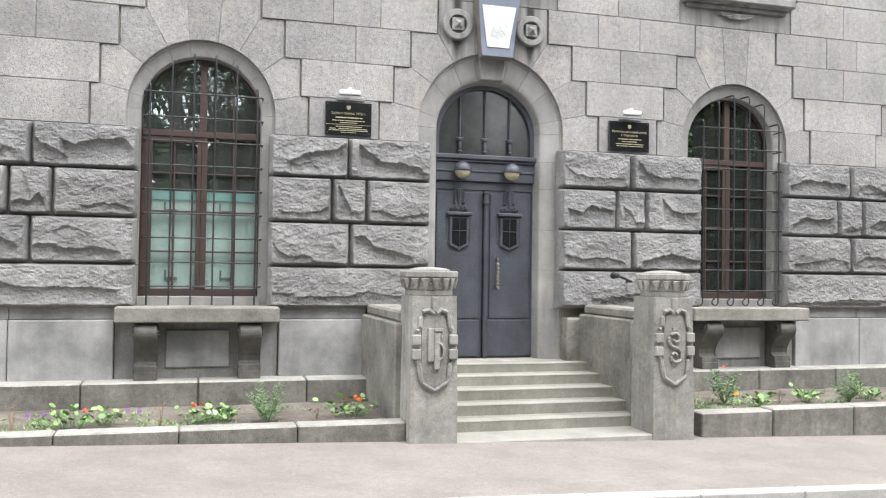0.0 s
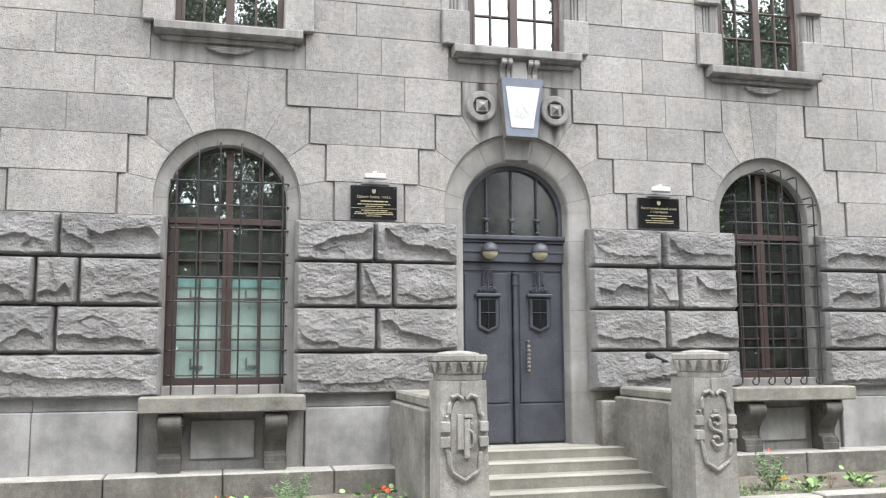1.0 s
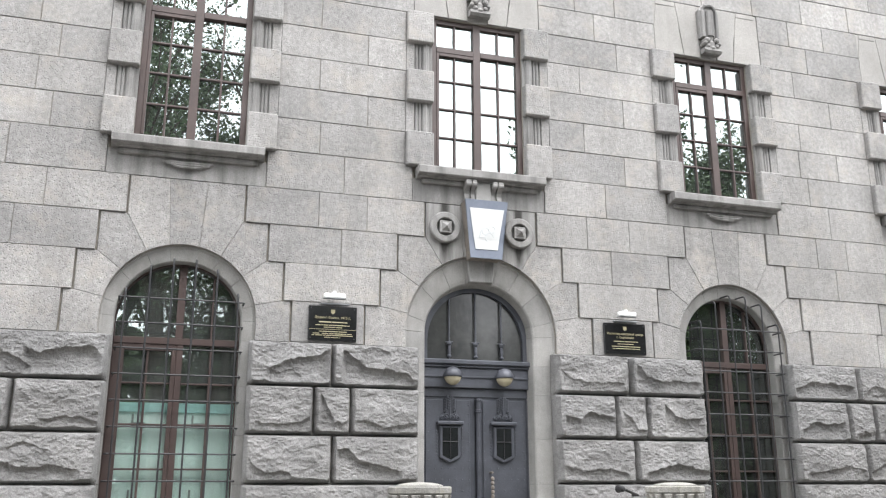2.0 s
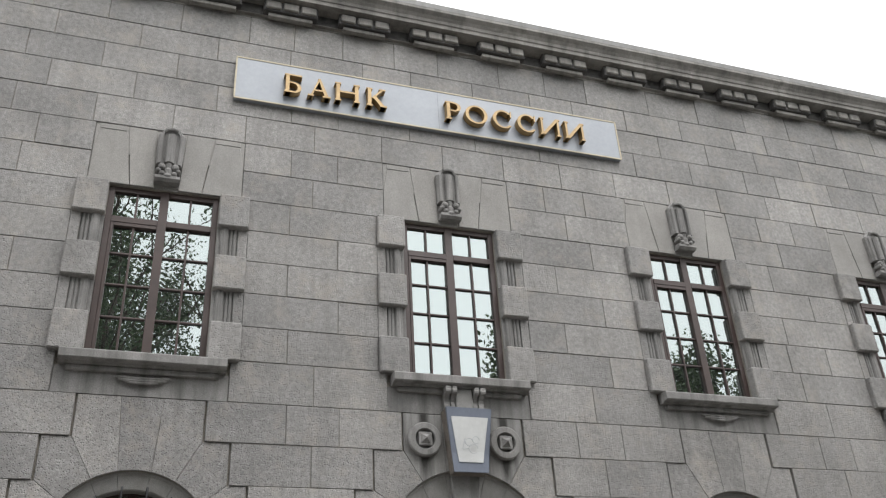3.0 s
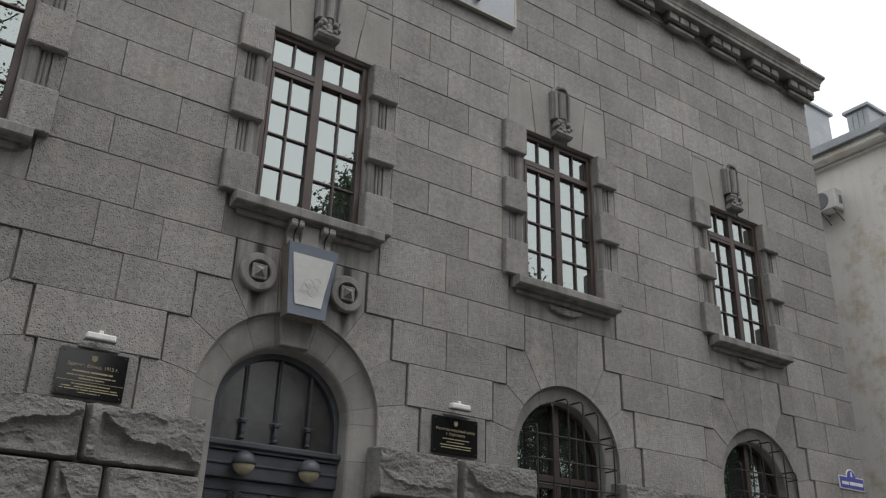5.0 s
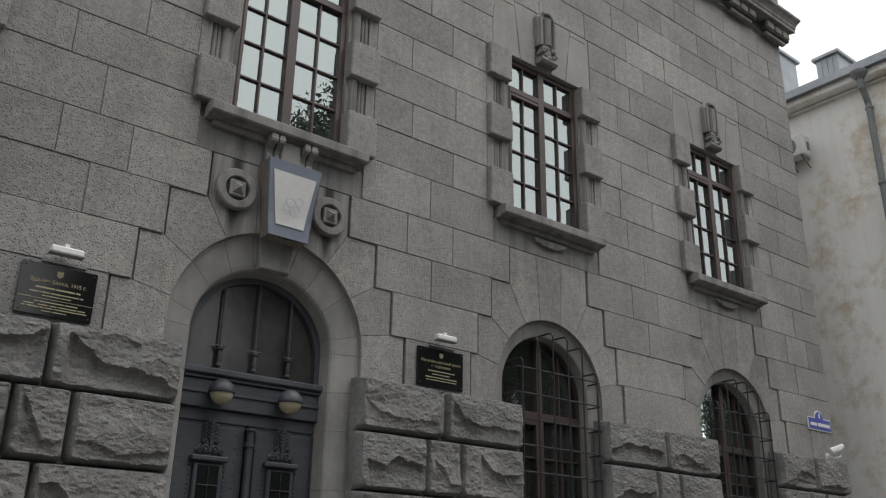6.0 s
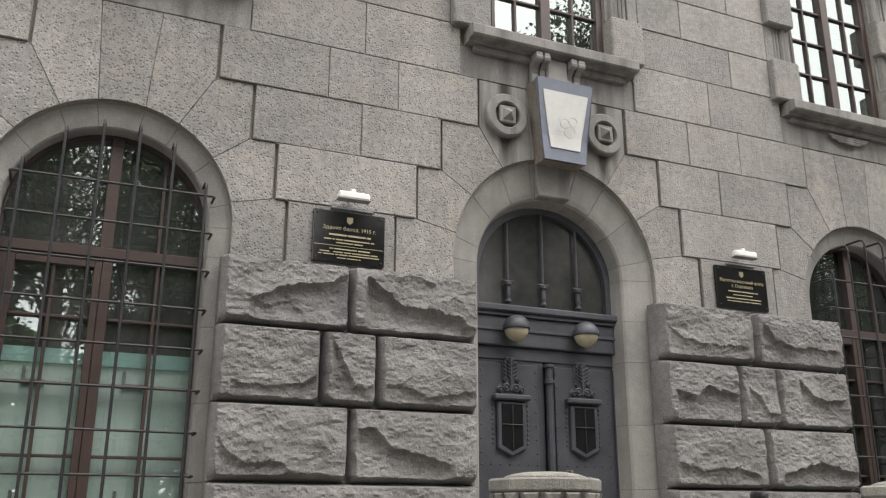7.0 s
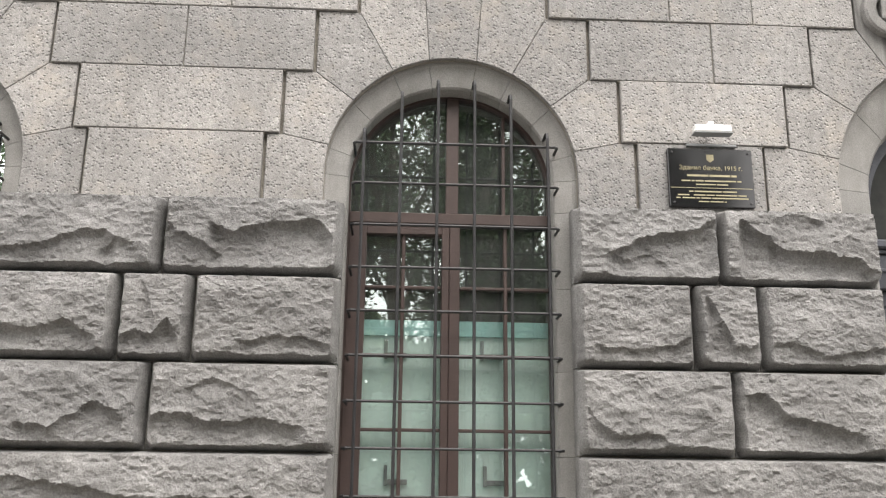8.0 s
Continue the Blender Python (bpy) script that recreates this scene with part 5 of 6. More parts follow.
def bars(bm, x, z, width, height, y, seed, words=4):
    """Writing too small to read, as plain bars."""
    r = random.Random(seed)
    cuts = sorted(r.uniform(-0.5, 0.5) for _ in range(words - 1))
    xs = [-0.5] + cuts + [0.5]
    for a, b in zip(xs, xs[1:]):
        if b - a > 0.06:
            box(bm, x + a * width + 0.004, x + b * width - 0.004, y - 0.0015, y, z - height * 0.36, z + height * 0.36)


def plaque(x0, x1, z0, z1, label, lines, heading, rule):
    p = thing("name_plate", label, "name plate", group="name plates")
    y = -0.035
    xm = (x0 + x1) / 2
    slate = part("plate", boxed(x0, x1, y, 0.0, z0, z1, bevel=0.004), BLACKGLOSS, p)
    for sx in (x0 + 0.03, x1 - 0.03):
        for sz in (z0 + 0.03, z1 - 0.03):
            part("screw_cap", lathe(bmesh.new(), [(0.001, -0.007), (0.008, -0.005), (0.009, 0.001)], (sx, y, sz), 8, "y"), IRON, slate)
    bm = slab(bmesh.new(), [(xm - 0.026, z1 - 0.045), (xm - 0.026, z1 - 0.085), (xm, z1 - 0.105), (xm + 0.026, z1 - 0.085), (xm + 0.026, z1 - 0.045)], y - 0.003, y)
    part("emblem", bm, LETTERGOLD, slate, "small gilt shield emblem")
    for body, dz, size in heading:
        text_mesh(body, size, LETTERGOLD, slate, (xm, y - 0.002, z1 - dz))
    bm = bmesh.new()
    for k, (dz, w, h, n) in enumerate(lines):
        bars(bm, xm, z1 - dz, w * (x1 - x0), h, y, 40 + k, n)
    if rule:
        box(bm, x0 + 0.012, x1 - 0.012, y - 0.001, y, z1 - rule - 0.002, z1 - rule + 0.002)
    part("small_writing", bm, LETTERGOLD, slate, "rows of small gilt writing")
    l = thing("picture_lamp", "small white box lamp on a bracket over the name plate", "lamp", group="plate lamps")
    zl = z1 + 0.115
    bm = boxed(xm - 0.135, xm + 0.135, -0.15, -0.075, zl - 0.03, zl + 0.032, bevel=0.012)
    head = part("lamp_head", bm, WHITE, l)
    part("lamp_visor", boxed(xm - 0.14, xm + 0.14, -0.155, -0.07, zl - 0.036, zl - 0.031), PIPE, head)
    part("bracket", boxed(xm - 0.02, xm + 0.02, -0.11, 0.0, zl + 0.033, zl + 0.07, bevel=0.005), WHITE, l)
    part("conduit", boxed(xm - 0.16, xm + 0.21, -0.02, 0.0, zl - 0.09, zl - 0.07, bevel=0.004), PIPE, l)


plaque(-2.335, -1.72, 3.60, 4.04, "polished black name plate with gilt writing above the rock-faced stones", [(0.205, 0.62, 0.020, 4), (0.245, 0.72, 0.014, 5), (0.272, 0.40, 0.012, 3), (0.325, 0.60, 0.014, 4), (0.352, 0.82, 0.012, 6), (0.374, 0.86, 0.012, 6), (0.40, 0.34, 0.010, 3)], [("Здание банка, 1915 г.", 0.148, 0.046)], 0.298)
plaque(1.765, 2.405, 3.60, 4.03, "polished black name plate with gilt writing above the rock-faced stones", [(0.255, 0.62, 0.015, 4), (0.29, 0.40, 0.013, 3), (0.325, 0.72, 0.015, 4), (0.355, 0.70, 0.013, 5)], [("Расчетно-кассовый центр", 0.15, 0.044), ("г. Сортавала", 0.20, 0.044)], 0)

# ---- sign board ----
board = thing("sign_board", "pale blue-grey sign board with raised gilt letters", "sign")
bz0, bz1, bx0, bx1 = 10.02, 10.775, -3.165, 3.01
part("sheet", boxed(bx0, bx1, -0.075, 0.0, bz0, bz1, bevel=0.004), SIGNFACE, board)
for args in ((bx0, bx1, -0.082, -0.07, bz1 - 0.018, bz1 + 0.006), (bx0, bx1, -0.082, -0.07, bz0 - 0.006, bz0 + 0.018), (bx0 - 0.006, bx0 + 0.018, -0.0815, -0.07, bz0 + 0.018, bz1 - 0.018), (bx1 - 0.018, bx1 + 0.006, -0.0815, -0.07, bz0 + 0.018, bz1 - 0.018)):
    part("edge_strip", boxed(*args), TRIM, board, "thin pale gilt edge")
part("board_seam", boxed(-0.105, -0.1, -0.0765, -0.07, bz0 + 0.02, bz1 - 0.02), PIPE, board)


def glyph(ch, x0, x1, z0, z1):
    """A serif capital of plain strokes; the strokes differ a hair in depth."""
    bm = bmesh.new()
    w, h = x1 - x0, z1 - z0
    t, th, depth = h * 0.16, h * 0.075, 0
    n = [0]

    def poly(pts):
        n[0] += 1
        slab(bm, [(x0 + u, z0 + v) for u, v in pts], -0.185 - 0.0012 * n[0], -0.078)

    def stem(u, v0=0.0, v1=None, wd=None, serif=True):
        v1 = h if v1 is None else v1
        wd = wd or t
        poly([(u, v0), (u + wd, v0), (u + wd, v1), (u, v1)])
        if serif:
            for v in (v0, v1 - th):
                poly([(u - t * 0.35, v), (u + wd + t * 0.35, v), (u + wd + t * 0.35, v + th), (u - t * 0.35, v + th)])

    def bowl(cx, cz, rx, rz, a0, a1, wmax, wmin):
        k = 18
        outer, inn = [], []
        for q in range(k + 1):
            a = radians(a0 + (a1 - a0) * q / k)
            c, s = math.cos(a), math.sin(a)
            outer.append((cx + rx * c, cz + rz * s))
            inn.append((cx + (rx - wmax) * c, cz + (rz - wmin) * s))
        for q in range(k):
            slab(bm, [(x0 + u, z0 + v) for u, v in (outer[q], outer[q + 1], inn[q + 1], inn[q])], -0.185, -0.078)

    e = t * 0.35
    if ch == "Б":
        stem(e)
        poly([(e, h - th), (w, h - th), (w, h - th * 3.2), (w - th * 0.7, h - th), (w - th, h)][0:2] + [(w, h - th * 3), (w + 0.001, h), (e, h)])
        bowl(w * 0.52, h * 0.29, w * 0.46, h * 0.29, -90, 90, t, th)
        poly([(e + t, 0), (w * 0.53, 0), (w * 0.53, th), (e + t, th)])
        poly([(e + t, h * 0.58 - th), (w * 0.53, h * 0.58 - th), (w * 0.53, h * 0.58), (e + t, h * 0.58)])
    elif ch == "А":
        poly([(w * 0.10, 0), (w * 0.10 + th, 0), (w * 0.53, h * 0.93), (w * 0.47, h)])
        poly([(w * 0.44, h), (w * 0.54, h), (w * 0.93, 0), (w * 0.93 - t * 1.1, 0)])
        poly([(w * 0.24, h * 0.30), (w * 0.74, h * 0.30), (w * 0.72, h * 0.30 + th), (w * 0.26, h * 0.30 + th)])
        for u0, u1 in ((0, w * 0.26), (w * 0.64, w)):
            poly([(u0, 0), (u1, 0), (u1, th), (u0, th)])
    elif ch == "Н":
        stem(e)
        stem(w - t - e)
        poly([(e + t, h * 0.5 - th * 0.6), (w - t - e, h * 0.5 - th * 0.6), (w - t - e, h * 0.5 + th * 0.6), (e + t, h * 0.5 + th * 0.6)])
    elif ch == "К":
        stem(e)
        poly([(e + t, h * 0.44), (e + t + th * 1.4, h * 0.42), (w * 0.93, h), (w * 0.80, h)])
        poly([(e + t * 1.3, h * 0.50), (e + t * 2.1, h * 0.60), (w * 1.0, 0), (w * 1.0 - t * 1.35, 0)])
        poly([(w * 0.66, h - th), (w, h - th), (w, h), (w * 0.66, h)])
        poly([(w * 0.70, 0), (w * 1.06, 0), (w * 1.06, th), (w * 0.70, th)])
    elif ch == "Р":
        stem(e)
        bowl(w * 0.50, h * 0.73, w * 0.48, h * 0.27, -90, 90, t, th)
        poly([(e + t, h - th), (w * 0.51, h - th), (w * 0.51, h), (e + t, h)])
        poly([(e + t, h * 0.46), (w * 0.51, h * 0.46), (w * 0.51, h * 0.46 + th), (e + t, h * 0.46 + th)])
    elif ch == "О":
        bowl(w / 2, h / 2, w / 2, h * 0.52, 0, 180, t, th)
        bowl(w / 2, h / 2, w / 2, h * 0.52, 180, 360, t, th)
    elif ch == "С":
        bowl(w * 0.54, h / 2, w * 0.54, h * 0.52, 42, 318, t, th)
        poly([(w * 0.90, h * 0.66), (w * 0.98, h * 0.66), (w * 0.98, h), (w * 0.93, h)])
    elif ch == "И":
        stem(e, wd=th * 1.35)
        stem(w - th * 1.35 - e, wd=th * 1.35)
        poly([(e, h * 0.03), (e + t * 1.15, h * 0.03), (w - e, h * 0.97), (w - e - t * 1.15, h * 0.97)])
    return bm


WORD = (("Б", -2.475, -2.225), ("А", -2.135, -1.80), ("Н", -1.735, -1.365), ("К", -1.26, -0.97), ("Р", -0.02, 0.235), ("О", 0.30, 0.665), ("С", 0.755, 1.075), ("С", 1.165, 1.485), ("И", 1.555, 1.905), ("И", 1.985, 2.335))
for ch, a, b in WORD:
    part("letter", glyph(ch, a, b, 10.185, 10.52), GOLD, board, "raised gilt serif letter")

# ---- steps, cheek walls and pillars ----
steps = thing("stairs", "six worn pale stone entrance steps", "stairs", kind="structure")
NOSES = ((-0.38, 0.602), (-0.76, 0.490), (-1.15, 0.369), (-1.51, 0.244), (-1.87, 0.118))
for k, (ny, zt) in enumerate(NOSES):
    back = 0.05 if k == 0 else NOSES[k - 1][0] + 0.03
    hw = 1.285
    st = part("step", boxed(-hw, hw, ny + 0.004, back + 0.35, zt - 0.30, zt - 0.014), STEP, steps)
    part("tread", boxed(-hw, hw, ny, ny + 0.20, zt - 0.018, zt, bevel=0.006), TREAD, st, "pale worn nosing")
    part("tread_back", boxed(-hw, hw, ny + 0.198, back, zt - 0.018, zt - 0.004), STEP, st, "darker back of the tread")
part("base_slab", boxed(-1.21, 1.19, -2.42, -1.82, -0.4, -0.008, bevel=0.01), TREAD, steps, "low pale slab at the foot")
part("landing", boxed(-1.30, 1.30, -0.02, 0.30, -0.2, SILLZ - 0.004), TREAD, steps)


def cheek(s):
    c = thing("cheek_wall", "low stained grey stone wall beside the steps", "stair wall", kind="structure", group="cheek walls")
    x0, x1 = sorted((s * 1.282, s * 1.82))
    part("wall_block", boxed(x0, x1, -2.0, -0.10, -0.4, 1.255, bevel=0.02), OLDSTONE, c)
    x0, x1 = sorted((s * 1.205, s * 1.281))
    for ya, yb in ((-2.22, -2.07), (-2.045, -1.92), (-1.90, -1.74)):
        part("corner_strip", boxed(x0, x1, ya, yb, -0.3, 1.235, bevel=0.008), OLDSTONE, c)
    x0, x1 = sorted((s * 1.34, s * 1.76))
    part("coping", boxed(x0, x1, -1.95, -0.14, 1.257, 1.385, bevel=0.025), OLDSTONE, c)
    x0, x1 = sorted((s * 1.08, s * 1.30))
    part("end_block", boxed(x0, x1, -0.16, 0.06, 0.2, 1.20, bevel=0.02), OLDSTONE, c)
    return c


def pillar(s, mark):
    cx = -1.48 if s < 0 else 1.405
    p = thing("gate_pillar", "square weathered grey stone pillar with a fluted cap and a carved cartouche", "pillar", (0, 0, 0), "entrance pillars")
    f = -2.44
    bm = bmesh.new()
    rows = [(-0.4, 0.268), (0.32, 0.265), (1.565, 0.25)]
    last = None
    for z, h in rows:
        ring_ = [bm.verts.new((cx + a * h, -2.17 + b * h, z)) for a, b in ((-1, -1), (1, -1), (1, 1), (-1, 1))]
        if last:
            for k in range(4):
                bm.faces.new((last[k], last[(k + 1) % 4], ring_[(k + 1) % 4], ring_[k]))
        else:
            bm.faces.new(ring_[::-1])
        last = ring_
    bm.faces.new(last)
    bmesh.ops.bevel(bm, geom=[e for e in bm.edges if abs(e.verts[0].co.z - e.verts[1].co.z) > 0.1], offset=0.014, segments=2, affect="EDGES")
    shaft = part("shaft", bm, PILLAR, p)
    # cap: square lower moulding, drum of flutes, faceted slab, low dome
    cy = -2.17

    def octo(bm, z, r):
        return [bm.verts.new((cx + r * math.cos(a), cy + r * math.sin(a), z)) for a in (radians(22.5 + 45 * q) for q in range(8))]

    def stack(rows):
        bm = bmesh.new()
        rws = [octo(bm, z, r) for z, r in rows]
        bm.faces.new(rws[0][::-1])
        for a, b in zip(rws, rws[1:]):
            for k in range(8):
                bm.faces.new((a[k], a[(k + 1) % 8], b[(k + 1) % 8], b[k]))
        bm.faces.new(rws[-1])
        return bm
    part("cap_neck", stack([(1.56, 0.25), (1.572, 0.262), (1.622, 0.262), (1.628, 0.255)]), PILLAR, p)
    part("cap_drum", stack([(1.629, 0.262), (1.64, 0.272), (1.70, 0.28), (1.758, 0.300)]), PILLAR, p)
    part("cap_slab", stack([(1.759, 0.295), (1.764, 0.312), (1.773, 0.320), (1.824, 0.322), (1.836, 0.308)]), PILLAR, p)
    part("cap_dome", lathe(bmesh.new(), [(0.235, 1.837), (0.232, 1.846), (0.19, 1.860), (0.12, 1.871), (0.02, 1.876)], (cx, cy, 0), 20), PILLAR, p, "", True)
    for k in range(16):
        a = radians(22.5 * k)
        out = 0.255 if k % 2 == 0 else 0.268
        bm = slab(bmesh.new(), [(-0.014, 1.642), (0.014, 1.642), (0.044, 1.755), (-0.044, 1.755)], -out - 0.05, -out + 0.06, 0.008)
        for v in bm.verts:
            v.co.y += 0.022 * (1.752 - v.co.z) / 0.107
        bm.transform(Matrix.Translation((cx, cy, 0)) @ Matrix.Rotation(a, 4, "Z"))
        part("cap_tooth", bm, PILLAR, p)
        bm = lathe(bmesh.new(), [(0.001, -0.014), (0.009, -0.010), (0.012, 0.0), (0.012, 0.02)], (0, -0.272, 1.695), 8, "y")
        bm.transform(Matrix.Translation((cx, cy, 0)) @ Matrix.Rotation(a + radians(11.25), 4, "Z"))
        part("cap_boss", bm, TREAD, p)
    # cartouche on the front face
    y = -2.428
    bm = bmesh.new()
    for t in (-1, 1):
        rod(bm, [(cx + t * a, y - 0.018, z) for a, z in ((0.02, 1.38), (0.07, 1.42), (0.13, 1.40), (0.16, 1.33), (0.165, 1.24), (0.20, 1.20))], 0.026, 6)
        rod(bm, [(cx + t * a, y - 0.022, z) for a, z in ((0.205, 0.88), (0.17, 0.83), (0.155, 0.72), (0.13, 0.64), (0.0, 0.56))], 0.026, 6)
        box(bm, *sorted((cx + t * 0.155, cx + t * 0.252)), y - 0.045, y + 0.06, 1.045, 1.155, bevel=0.01)
        box(bm, *sorted((cx + t * 0.155, cx + t * 0.252)), y - 0.045, y + 0.06, 0.89, 1.0, bevel=0.01)
    box(bm, cx - 0.035, cx + 0.035, y - 0.02, y + 0.06, 1.40, 1.56, bevel=0.008)
    slab(bm, [(cx - 0.15, 0.84), (cx - 0.13, 0.66), (cx, 0.585), (cx + 0.13, 0.66), (cx + 0.15, 0.84), (cx + 0.145, 1.25), (cx + 0.10, 1.36), (cx, 1.39), (cx - 0.10, 1.36), (cx - 0.145, 1.25)], y - 0.012, y + 0.06, 0.008)
    cart = part("cartouche", bm, PILLAR, shaft)
    bm = bmesh.new()
    yy = y - 0.022
    if mark == "bars":
        for k, args in enumerate(((-0.078, -0.012, 0.87, 1.225), (-0.010, 0.054, 0.785, 1.175), (-0.010, 0.082, 1.19, 1.222), (0.055, 0.078, 1.12, 1.148))):
            box(bm, cx + args[0], cx + args[1], yy - 0.02 - 0.004 * k, yy + 0.02, args[2], args[3], bevel=0.005)
        rod(bm, [(cx + 0.03 + 0.068 * math.sin(t), yy - 0.012, 0.975 + 0.09 * math.cos(t)) for t in (0.3 * k for k in range(11))], 0.017, 6)
    else:
        up = [(cx + (0.104 - 0.0064 * k) * math.cos(radians(-90 - 33 * k)), yy - 0.01, 1.085 + (0.10 - 0.0060 * k) * math.sin(radians(-90 - 33 * k))) for k in range(14)]
        dn = [(cx + (0.104 - 0.0064 * k) * math.cos(radians(90 - 33 * k)), yy - 0.01, 0.885 + (0.10 - 0.0060 * k) * math.sin(radians(90 - 33 * k))) for k in range(14)]
        rod(bm, up[::-1] + dn, 0.021, 6)
        for z in (0.775, 1.18):
            box(bm, cx - 0.035, cx + 0.035, yy - 0.012, yy + 0.02, z, z + 0.035, bevel=0.004)
    part("carved_sign", bm, PILLAR, cart)
    return p


for s, mk in ((-1, "bars"), (1, "curl")):
    cheek(s)
    pillar(s, mk)

# ---- ground ----
def ground_sheet(name, x0, x1, y0, y1, dz, mat, nx=24, ny=8):
    bm = bmesh.new()
    g = [[bm.verts.new((x0 + (x1 - x0) * i / nx, y0 + (y1 - y0) * j / ny, ground_z(max(-40, min(40, x0 + (x1 - x0) * i / nx))) + dz)) for i in range(nx + 1)] for j in range(ny + 1)]
    for j in range(ny):
        for i in range(nx):
            bm.faces.new((g[j][i], g[j][i + 1], g[j + 1][i + 1], g[j + 1][i]))
    return part(name, bm, mat)


tagged(ground_sheet("ground", -400, 400, -400, 400, -0.16, ROAD, 60, 40), "grey asphalt road and open ground", "ground", kind="structure")


def sloped_box(bm, x0, x1, y0, y1, top, depth, bevel=0.0):
    a, b = ground_z(x0), ground_z(x1)
    vs = [bm.verts.new(p) for p in ((x0, y0, a - depth), (x1, y0, b - depth), (x0, y1, a - depth), (x1, y1, b - depth), (x0, y0, a + top), (x1, y0, b + top), (x0, y1, a + top), (x1, y1, b + top))]
    fs = [bm.faces.new([vs[i] for i in f]) for f in ((0, 1, 3, 2), (4, 6, 7, 5), (0, 4, 5, 1), (2, 3, 7, 6), (0, 2, 6, 4), (1, 5, 7, 3))]
    if bevel:
        bmesh.ops.bevel(bm, geom=list({e for f in fs for e in f.edges}), offset=bevel, segments=1, affect="EDGES")
    return bm


PKY = -4.67
tagged(part("pavement", sloped_box(bmesh.new(), -40, 12.3, PKY, 0.0, 0.0, 0.3), PAVE), "pale pinkish asphalt pavement", "pavement", kind="structure")
kerb = thing("kerb", "pale granite kerb of long stones along the pavement", "kerb", kind="structure")
x = -14.0
krng = random.Random(3)
while x < 12.0:
    w = krng.uniform(0.9, 1.15)
    part("kerb_stone", sloped_box(bmesh.new(), x, x + w - 0.008, PKY - 0.16, PKY, 0.008, 0.3, 0.012), KERB, kerb)
    x += w

# flower beds: kerb, soil
BEDY = -2.30
for s, top in ((-1, 0.213), (1, 0.210)):
    bed = thing("flower_bed", "narrow flower bed edged with grey stone blocks below the wall", "flower bed", kind="structure", group="flower beds")
    xs = [1.74, 2.898, 4.079, 5.242, 6.42, 7.6, 9.0, 10.6] if s < 0 else [1.86, 2.856, 4.042, 5.23, 6.42, 7.6, 9.0, 10.6]
    for a, b in zip(xs, xs[1:]):
        x0, x1 = sorted((s * a, s * b))
        z0 = min(ground_z(x0), ground_z(x1)) - 0.3
        dip = 0.018 if s > 0 and a < 2 else 0.0      # one block has settled
        lit_top(part("edging_block", boxed(x0 + 0.006, x1 - 0.006, BEDY, BEDY + 0.27, z0, top - dip, bevel=0.016), GRIMY, bed))
    bm = bmesh.new()
    nx, ny = 90, 10
    x0, x1 = sorted((s * 1.80, s * 10.6))
    g = [[bm.verts.new((x0 + (x1 - x0) * i / nx, BEDY + 0.2 + (-0.45 - BEDY - 0.2) * j / ny, top - 0.075 + 0.03 * j / ny + 0.03 * noise.noise(Vector((i * 0.35, j * 0.6, s))) + 0.018 * noise.noise(Vector((i * 1.1, j * 1.7, s))))) for i in range(nx + 1)] for j in range(ny + 1)]
    for j in range(ny):
        for i in range(nx):
            bm.faces.new((g[j][i], g[j][i + 1], g[j + 1][i + 1], g[j + 1][i]))
    part("soil", bm, SOIL, bed)


# ---- plants in the beds ----
def leaf(bm, p, d, size, width, roll=0.0, cup=0.15):
    d = Vector(d).normalized()
    side = d.cross(Vector((0.0, 0.0, 1.0)))
    side = side.normalized() if side.length > 0.05 else Vector((1, 0, 0))
    side = (Matrix.Rotation(roll, 3, d) @ side) * width
    up = d.cross(side).normalized() * size * cup
    p = Vector(p)
    v = [bm.verts.new(q) for q in (p, p + d * size * 0.45 + side * 0.5 + up, p + d * size, p + d * size * 0.45 - side * 0.5 + up)]
    bm.faces.new(v)


def disc(bm, c, r, tilt, n=7):
    m = Matrix.Translation(c) @ Euler(tilt).to_matrix().to_4x4()
    bm.faces.new([bm.verts.new(m @ Vector((r * math.cos(6.283 * k / n), r * math.sin(6.283 * k / n), 0))) for k in range(n)])


